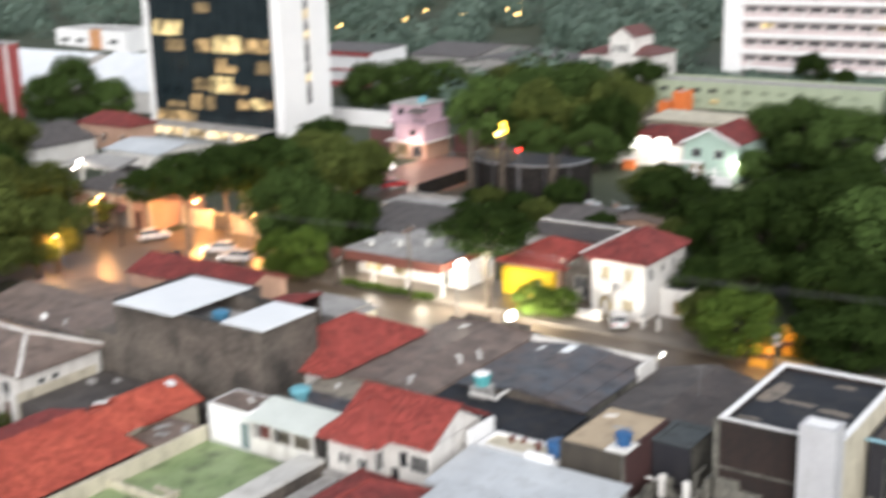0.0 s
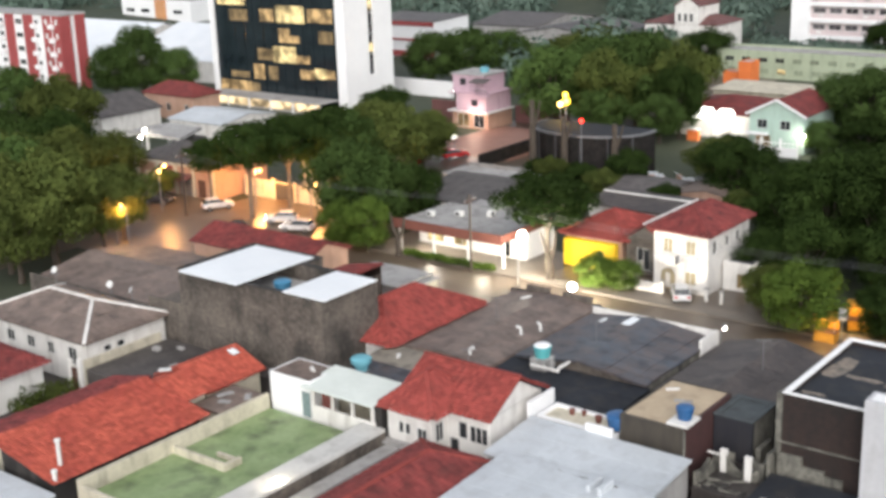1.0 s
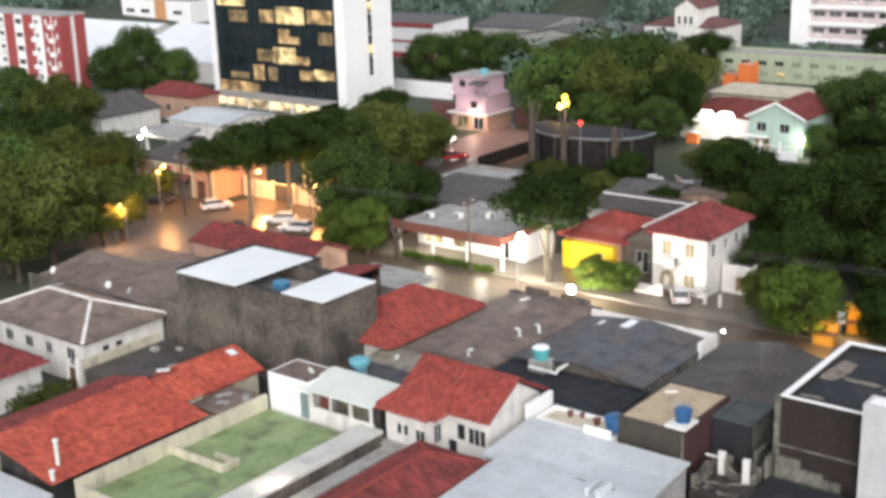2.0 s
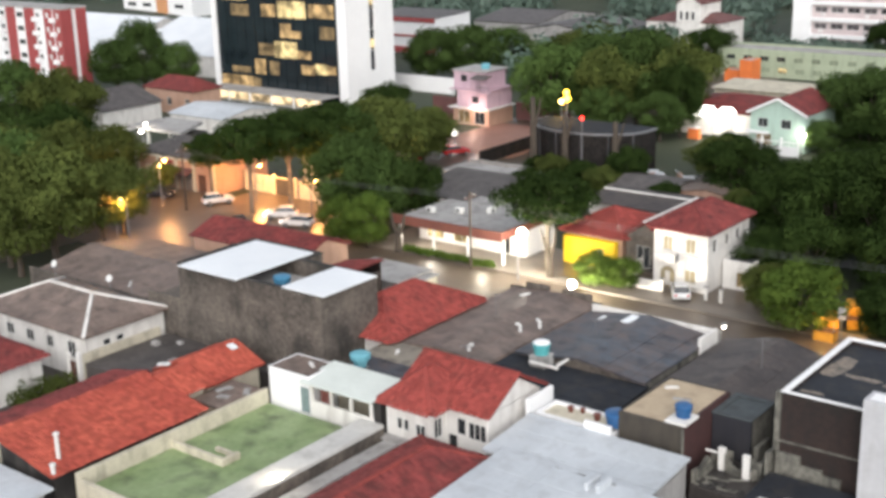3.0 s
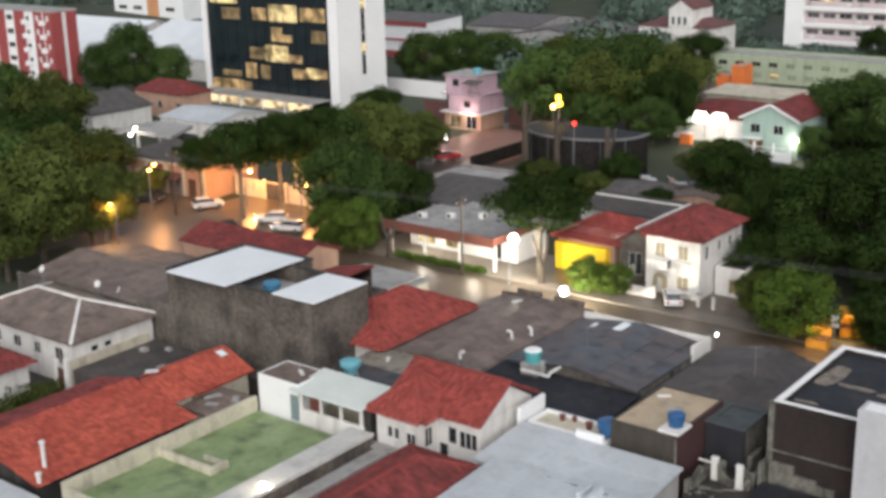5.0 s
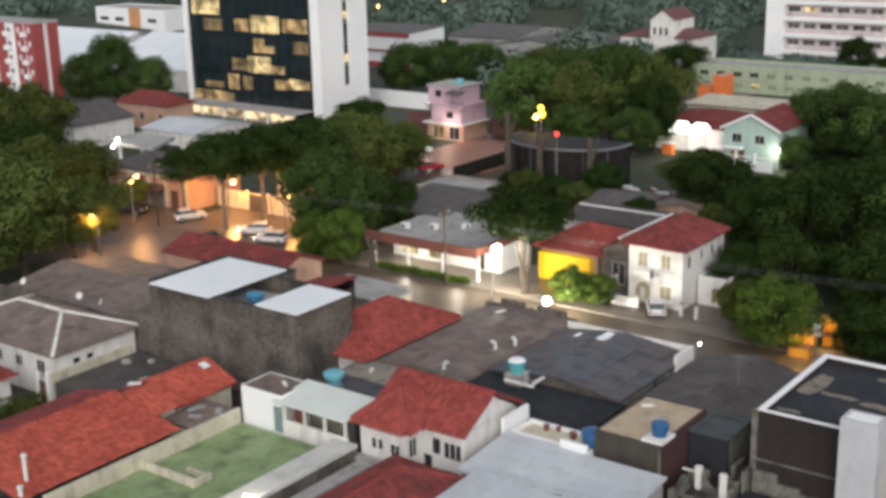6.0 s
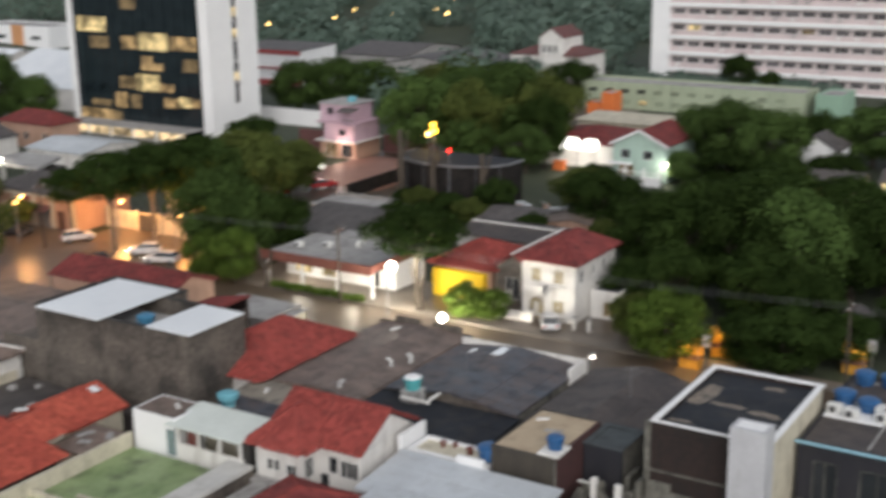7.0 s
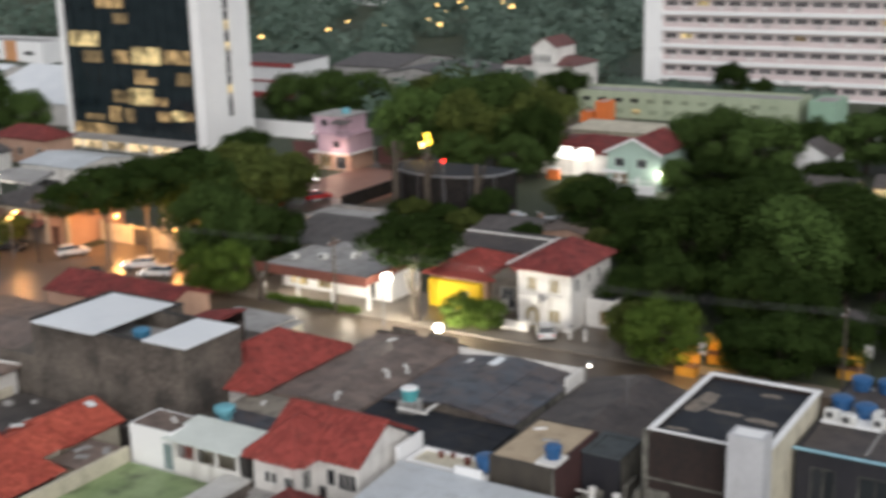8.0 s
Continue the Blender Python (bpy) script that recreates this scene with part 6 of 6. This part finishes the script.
# ---- cars ----
def car(x, y, rz, paint, z=0.02, label="parked white hatchback car", lights=None):
    e = thing("car", x, y, z, rz, label, "car", "cars")
    prof = [(-2.0, 0.35), (-2.05, 0.75), (-1.9, 0.95), (-0.9, 1.0), (1.6, 0.98), (2.0, 0.8), (2.05, 0.35)]
    cab = [(-1.85, 0.95), (-1.55, 1.35), (-0.9, 1.47), (0.1, 1.45), (0.95, 1.0)]

    def extr(pts, w0, w1):
        bm = bmesh.new()
        a, b = [bm.verts.new((px, -(w0 if k in (0, len(pts) - 1) else w1), pz)) for k, (px, pz) in enumerate(pts)], [bm.verts.new((px, (w0 if k in (0, len(pts) - 1) else w1), pz)) for k, (px, pz) in enumerate(pts)]
        bm.faces.new(a), bm.faces.new(b[::-1])
        for k in range(len(pts)):
            bm.faces.new((a[k], b[k], b[(k + 1) % len(pts)], a[(k + 1) % len(pts)]))
        return bm
    part("body", bevelled(extr(prof, 0.84, 0.86), 0.06), paint, e)
    cb = part("cabin", extr(cab, 0.8, 0.66), glass, e)
    part("roof", bevelled(boxes((-1.5, 0.15, -0.64, 0.64, 1.42, 1.5)), 0.03), paint, cb)
    for wx in (-1.25, 1.3):
        for wy in (-0.78, 0.78):
            t = lathe([(0.2, -0.1), (0.31, -0.1), (0.31, 0.1), (0.2, 0.1)], 16)
            bmesh.ops.rotate(t, verts=t.verts, matrix=Matrix.Rotation(radians(90), 3, "X"))
            bmesh.ops.translate(t, verts=t.verts, vec=(wx, wy, 0.31))
            wheel = part("wheel", t, rubber, e)
            r = lathe([(0.18, -0.105), (0.19, 0.105)], 12)
            bmesh.ops.rotate(r, verts=r.verts, matrix=Matrix.Rotation(radians(90), 3, "X"))
            bmesh.ops.translate(r, verts=r.verts, vec=(wx, wy, 0.31))
            part("rim", r, steel, wheel)
    for sy in (-0.6, 0.6):
        part("headlight", bevelled(boxes((1.98, 2.07, sy - 0.17, sy + 0.17, 0.6, 0.78)), 0.02), bulb_white if lights == "front" else frame_white, e)
        part("tail_light", bevelled(boxes((-2.08, -2.0, sy - 0.14, sy + 0.14, 0.65, 0.85)), 0.02), bulb_red if lights == "rear" else carred, e)
    return e


for x, y, a in ((-83, 108, 0), (-80, 110, 90), (-86, 106.5, 0)):
    ac_unit(x, y, 3.5, a)
for x in (-55.6, -50.8, -49.2):
    e = thing("gate_post", x, 105.1, 0, 0, "short white gate post by the villa", "gate post", "gate posts")
    part("post", bevelled(boxes((-0.15, 0.15, -0.15, 0.15, 0, 1.3)), 0.03), white, e)
    part("cap", bevelled(boxes((-0.22, 0.22, -0.22, 0.22, 1.3, 1.42)), 0.03), concrete, e)
car(-53.2, 104.4, 122, carwhite, 0.15)
car(-121.0, 105.4, 60, carwhite, label="white car parked by the lit house")
car(-110.2, 99.0, 150, cardark, lights="rear", label="dark car with red tail lights on")
car(-108.6, 104.8, 215, carwhite, lights="front", label="white car with glowing headlights on the wet crossing")
car(-104.0, 103.0, 200, carwhite, lights="front", label="white car with glowing headlights turning at the crossing")
car(-130.5, 103.5, 20, cardark, label="dark car parked by the salmon house")
car(-114.6, 138.0, 90, carred, label="red car parked on the side street")
car(-112.4, 145.6, 60, carred, 0.02, label="red car beside the forecourt")
car(-100, 95.5, 0, cardark, label="dark car driving on the wet street", lights="rear")

# ---- trees ----
models = {"dark": (tree_model("tree", 11, 10, 5.0, 1.8, leaf_a, 11500), 10, 5.0), "olive": (tree_model("tree", 12, 10, 5.0, 2.4, leaf_b, 11000, label="leafy street tree with an olive green crown"), 10, 5.0),
          "tall": (tree_model("tree", 13, 10, 5.0, 1.8, leaf_m, 11500), 10, 5.0), "fresh": (tree_model("tree", 14, 10, 5.0, 1.2, leaf_c, 9000, label="leafy tree with a fresh green crown"), 10, 5.0),
          "bare": (tree_model("tree", 15, 10, 5.0, 5.4, leaf_a, 6500, palebark, label="forked street tree with pale trunks and thin crown"), 10, 5.0)}
used = set()


def plant(rows):
    """Trees by kind, place, height and crown radius; the first of a kind is the model itself."""
    for i, (k, x, y, h, w) in enumerate(rows):
        ob, h0, w0 = models[k]
        m = pose(x, y, ground_height(x, y) - 0.05, 0, 0, (x * 37 + y * 91) % 360) @ Matrix.Diagonal((w / w0, w / w0, h / h0, 1))
        o = ob if k not in used else copy_thing(ob, m)
        used.add(k)
        o.matrix_basis = m


# left of the crossing
plant([("tall", -178, 114.5, 14.3, 7), ("olive", -167.7, 115.7, 13.5, 7), ("olive", -119.5, 73.4, 13.6, 6), ("olive", -116.8, 77.5, 14.1, 6.8), ("olive", -117.8, 84.8, 10, 4.2), ("olive", -115.5, 72, 11.3, 5.4),
       ("tall", -200.9, 158.5, 15.2, 6.4), ("tall", -209, 158, 10.9, 6), ("tall", -194.7, 162, 10.7, 5), ("tall", -130, 82, 13, 7), ("tall", -126, 68, 14, 7), ("olive", -140, 96, 11, 6), ("dark", -152, 104, 11, 6), ("olive", -143, 88, 12, 6), ("olive", -119.5, 89, 9.5, 4.6), ("olive", -131.5, 105.2, 4.8, 2.2), ("bare", -123.2, 106.4, 9, 3.6), ("olive", -141, 104, 9, 5)])
plant([("tall", -101, 169.5, 8.5, 5), ("tall", -91, 170, 8, 4.6), ("dark", -108, 178, 9, 6), ("tall", -116, 182, 9, 5), ("dark", -93, 139.5, 3.2, 2.6), ("dark", -87, 139, 3.4, 2.6), ("dark", -60, 174.5, 6, 5), ("tall", -66.5, 174, 5, 3.6), ("dark", -52, 173, 6, 5), ("dark", -46, 182, 5, 5), ("dark", -57, 160, 4, 5), ("dark", -48, 162, 7, 6), ("dark", -38, 158, 7, 6), ("dark", -76, 163, 4, 4)])
# street trees by the side road
plant([("bare", -113.5, 104.5, 12.5, 5), ("bare", -111.6, 109.5, 12.6, 5), ("bare", -109.6, 114.8, 13, 5.4), ("tall", -109.6, 118, 12.5, 6), ("olive", -108.6, 126, 12.1, 6.2), ("olive", -111, 136, 8.3, 5),
       ("tall", -97.5, 105.5, 11.9, 5.4), ("tall", -94, 106.5, 10.5, 5), ("dark", -93, 112.4, 7.7, 4), ("fresh", -94, 99.8, 6.0, 2.9), ("fresh", -90.8, 100.9, 6.6, 3.4), ("olive", -125, 140, 8, 6), ("olive", -118, 146, 7, 4.5), ("dark", -138, 160, 7, 5), ("olive", -132, 150, 7, 6)])
# behind the pink house and round the pavilion
plant([("tall", -158.6, 198.3, 11.5, 6.8), ("tall", -151.4, 202.3, 12, 8), ("tall", -149.6, 211.7, 10.5, 7), ("tall", -111.8, 171, 14.3, 7), ("olive", -101.9, 172, 14.2, 6.4), ("tall", -99.6, 178, 16.2, 7.4), ("olive", -94.2, 181, 15, 7.4), ("dark", -90.0, 174.5, 11.9, 4.8),
       ("dark", -116.6, 238, 9.4, 6.4), ("olive", -146, 243, 9, 6), ("tall", -135, 244, 7.5, 6), ("olive", -141, 225, 8.9, 8.5), ("tall", -128, 215, 10, 8), ("tall", -118, 205, 11, 8), ("olive", -108, 200, 11, 7)])
plant([("dark", -88, 261, 9.6, 4.4), ("dark", -80.5, 260.5, 6.5, 3.2), ("olive", -89.5, 137, 4.6, 2.6), ("dark", -80, 141, 5.6, 3.4), ("olive", -80.5, 135, 4.2, 2.8), ("dark", -85, 137.5, 3.8, 2.8), ("dark", -69.8, 132.2, 4.0, 2.4), ("olive", -59.6, 131.5, 4.6, 2.6), ("bare", -69.0, 105.0, 10.4, 5.8), ("dark", -63.9, 140, 8.6, 6), ("fresh", -61.8, 102.6, 4.0, 2.5), ("fresh", -59.2, 103.6, 3.5, 2.3), ("dark", -206.8, 232, 6.9, 5),
       ("dark", -82, 127, 5, 3.2), ("dark", -86, 113.8 + 12, 5, 3), ("olive", -70, 148, 7, 5), ("dark", -60, 150, 4.2, 5)])
# large trees across the street from the flat roof
plant([("dark", -51.8, 126, 8.8, 4.8), ("dark", -45.3, 123.5, 11.9, 6), ("dark", -39.7, 122, 12.2, 6.6), ("tall", -34.4, 123, 12.6, 6.6), ("dark", -30, 128, 10.8, 6), ("dark", -27, 131, 11, 5.5), ("olive", -22.5, 131, 11, 5), ("tall", -68.6, 188, 10, 6.4), ("tall", -62, 182, 12.2, 6.4), ("tall", -55.7, 180, 11.4, 7),
       ("dark", -52.4, 196, 8.8, 5.4), ("tall", -44.8, 199, 9.8, 7.6), ("dark", -38, 202, 12, 7.6), ("tall", -33.5, 186, 10.4, 5.8), ("dark", -42, 135, 9, 7)])
plant([("fresh", -40.0, 101.9, 6.6, 4.7), ("olive", -44.2, 104.0, 5.3, 2.8), ("dark", -29.6, 102.8, 6.3, 4.9), ("dark", -32.6, 103.2, 5.3, 3.6), ("dark", -25.5, 108.5, 5, 3.7), ("dark", -48, 112.5, 6, 3.2), ("dark", -44, 113, 8, 4.2), ("dark", -20.5, 112, 7, 3.6), ("dark", -30, 112, 7.5, 4.2), ("dark", -20, 130, 9, 5), ("dark", -36, 115, 8, 5), ("tall", -52, 140, 7, 6), ("dark", -30, 140, 8, 7), ("dark", -18, 140, 8, 7), ("dark", -48, 150, 8, 7)])

# thick forked trunks by the pavilion
for x, y, h in ((-95.0, 140.6, 11), (-90.2, 141.2, 9), (-82.6, 141.8, 8.5)):
    e = thing("bare_trunk", x, y, 0, 0, "thick dark bare tree trunk by the pavilion", "tree trunk", "bare trunks")
    part("trunk", tube(bmesh.new(), [(0, 0, 0), (0.15, 0, h * 0.4), (0, 0.1, h)], [0.6, 0.5, 0.35], 9), bark, e)
    part("limb", tube(bmesh.new(), [(0.1, 0, h * 0.55), (0.9, 0.1, h * 0.8), (1.3, 0.2, h)], [0.28, 0.2, 0.1], 7), bark, e)

# forked street trunks in front of the lit shop
for x, y, h, a in ((-86.9, 101.6, 4.6, 0), (-67.4, 102.8, 5.2, 70)):
    e = thing("forked_trunk", x, y, 0.0, a, "forked dark brown street tree trunk without a crown", "tree trunk", "bare trunks")
    part("trunk", tube(bmesh.new(), [(0, 0, 0), (0.1, 0, h * 0.2), (0.05, 0.05, h * 0.42)], [0.42, 0.34, 0.3], 9), bark, e)
    part("limb", tube(bmesh.new(), [(0.05, 0.05, h * 0.38), (0.7, 0.1, h * 0.7), (0.9, 0.2, h)], [0.26, 0.2, 0.1], 7), bark, e)
    part("limb", tube(bmesh.new(), [(0.05, 0.05, h * 0.38), (-0.6, -0.1, h * 0.68), (-1.1, 0.1, h * 1.05)], [0.24, 0.18, 0.08], 7), bark, e)

# shrubs along the foot of the apartment slab
lobes = [((-116 + 1.9 * i, 262 + 1.5 * math.sin(i * 2.1), 2.2), (2.2, 2.4, 2.6 + 0.5 * math.sin(i))) for i in range(26)]
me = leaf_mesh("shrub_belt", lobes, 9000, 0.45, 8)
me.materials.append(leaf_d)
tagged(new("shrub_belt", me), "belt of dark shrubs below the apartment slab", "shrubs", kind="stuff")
# low shrubs in the yards
lobes = [((-85.0 + 0.5 * (i % 3), 50.6 + 0.36 * i, 0.7), (0.6, 0.5, 0.6 + 0.2 * (i % 4))) for i in range(15)]
me = leaf_mesh("yard_shrubs", lobes, 1800, 0.14, 9)
me.materials.append(leaf_b)
tagged(new("yard_shrubs", me), "overgrown shrubs between the white houses", "shrubs", kind="stuff")

# far woods on the hill
rng = np.random.default_rng(5)
lobes = []
while len(lobes) < 900:
    d, a = rng.uniform(255, 900), rng.uniform(0.1, 1.1)
    x, y = -d * math.sin(a), d * math.cos(a)
    if (d < 330 and (x > -125 or (x < -165 and y < 300))) or (-330 < x < -160 and y < 275) or (-150 < x < -125 and 255 < y < 280) or (-202 < x < -150 and y < 296):
        continue
    r = rng.uniform(4, 8)
    lobes.append(((x, y, ground_height(x, y) + r * 0.5), (r, r, r * rng.uniform(0.7, 1.1))))
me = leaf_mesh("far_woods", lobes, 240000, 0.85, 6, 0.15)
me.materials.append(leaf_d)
tagged(new("far_woods", me), "dense distant hill woods, leaf colour paled as by haze", "woods", kind="stuff")

# ---- lamps and poles ----
WARM, COOL = (1.0, 0.45, 0.14), (1.0, 0.92, 0.75)
street_lamp(-69.5, 100.0, 4.9, bulb_white, 2900, COOL, 0.52, 0.8)
# Short floodlight standing in the road; its power also lights the villa front.
street_lamp(-61.3, 96.6, 1.75, bulb_white, 5400, COOL, 0.42, 0.8)
for x, y, h, w, a in ((-114.6, 86.0, 5.5, 3000, 90), (-126.4, 100.6, 5.9, 1000, 0), (-131.2, 103.5, 4.0, 900, 0), (-117.5, 109.0, 4.6, 2900, 0), (-106.0, 107.5, 4.4, 2000, 0), (-118.7, 87.4, 4.0, 2200, 0)):
    street_lamp(x, y, h, bulb_warm, w, WARM, 0.28, 1.0, a)
for x, y, h in ((-149.3, 115.6, 5.0), (-151.3, 118.0, 5.4), (-149.9, 108.6, 5.0), (-164.4, 112.4, 6.0), (-123.6, 149.0, 4.0), (-136.3, 176.0, 4.0), (-68.5, 171.0, 3.0)):
    street_lamp(x, y, h, bulb_white, 260, COOL, 0.28, 0.6)
street_lamp(-42.5, 91.0, 3.0, bulb_white, 160, COOL, 0.15, 0.6)


def small_light(x, y, z, m, r=0.35, label="small glowing lamp on a pole far up the hill"):
    e = thing("far_lamp", x, y, ground_height(x, y), 0, label, "lamp", "far lamps")
    z = z - ground_height(x, y)
    part("pole", tube(bmesh.new(), [(0, 0, 0), (0, 0, z / 2), (0, 0, z)], [0.08, 0.07, 0.06], 6), steel, e)
    bm = bmesh.new()
    bmesh.ops.create_uvsphere(bm, u_segments=8, v_segments=6, radius=r)
    bmesh.ops.translate(bm, verts=bm.verts, vec=(0, 0, z))
    part("bulb", bm, m, e)


for x, y, z, r in ((-231, 339, 8, 0.8), (-215, 347.5, 8, 0.9), (-233, 375, 12, 0.6), (-226.8, 380, 13, 0.6), (-219, 371, 12, 0.5), (-204, 376, 12, 1.0), (-245, 338, 9, 0.6), (-239, 319, 8, 0.8), (-252, 302, 7, 0.8), (-209.5, 380, 13, 0.5), (-222, 352, 9, 0.5), (-224, 366, 11, 0.4)):
    small_light(x, y, z, bulb_warm, r * 0.5)
for x, y, z, m, r in ((-98.5, 155.0, 8.36, bulb_yellow, 0.5), (-99.9, 155.6, 7.7, bulb_warm, 0.42), (-98.9, 155.4, 9.2, bulb_yellow, 0.4), (-87.6, 141.6, 8.6, bulb_red, 0.28), (-116.3, 150.5, 2.2, bulb_white, 0.4)):
    small_light(x, y, z, m, r, "bright coloured street light")
lamp("signal_light", -98.4, 153.6, 8.2, 300, (1.0, 0.6, 0.1), 0.5)


def utility_pole(x, y, h=8.5):
    e = thing("utility_pole", x, y, 0, 0, "slim dark utility pole with a cross arm", "utility pole", "utility poles")
    part("pole", tube(bmesh.new(), [(0, 0, 0), (0, 0, h / 2), (0, 0, h)], [0.15, 0.13, 0.1], 8), bark, e)
    part("cross_arm", boxes((-0.06, 0.06, -0.9, 0.9, h - 0.7, h - 0.58)), wood, e)
    for v in (-0.8, 0, 0.8):
        part("insulator", lathe([(0.06, 0), (0.08, 0.06), (0.04, 0.14)], 8), frame_white, e).location = (0, v, h - 0.58)


POLES = [-122, -76.2, -23.5, 14]
for x in POLES:
    utility_pole(x, 100.9)
for x0, x1 in zip(POLES, POLES[1:]):
    for v in (-0.8, 0, 0.8):
        pts = [(x0 + (x1 - x0) * k / 12, 100.9 + v, 8.0 - 0.9 * (1 - (k / 6 - 1) ** 2)) for k in range(13)]
        tagged(part("cable", tube(bmesh.new(), pts, [0.011] * 13, 5), steel), "thin grey overhead cable sagging between poles", "cable", "cables")
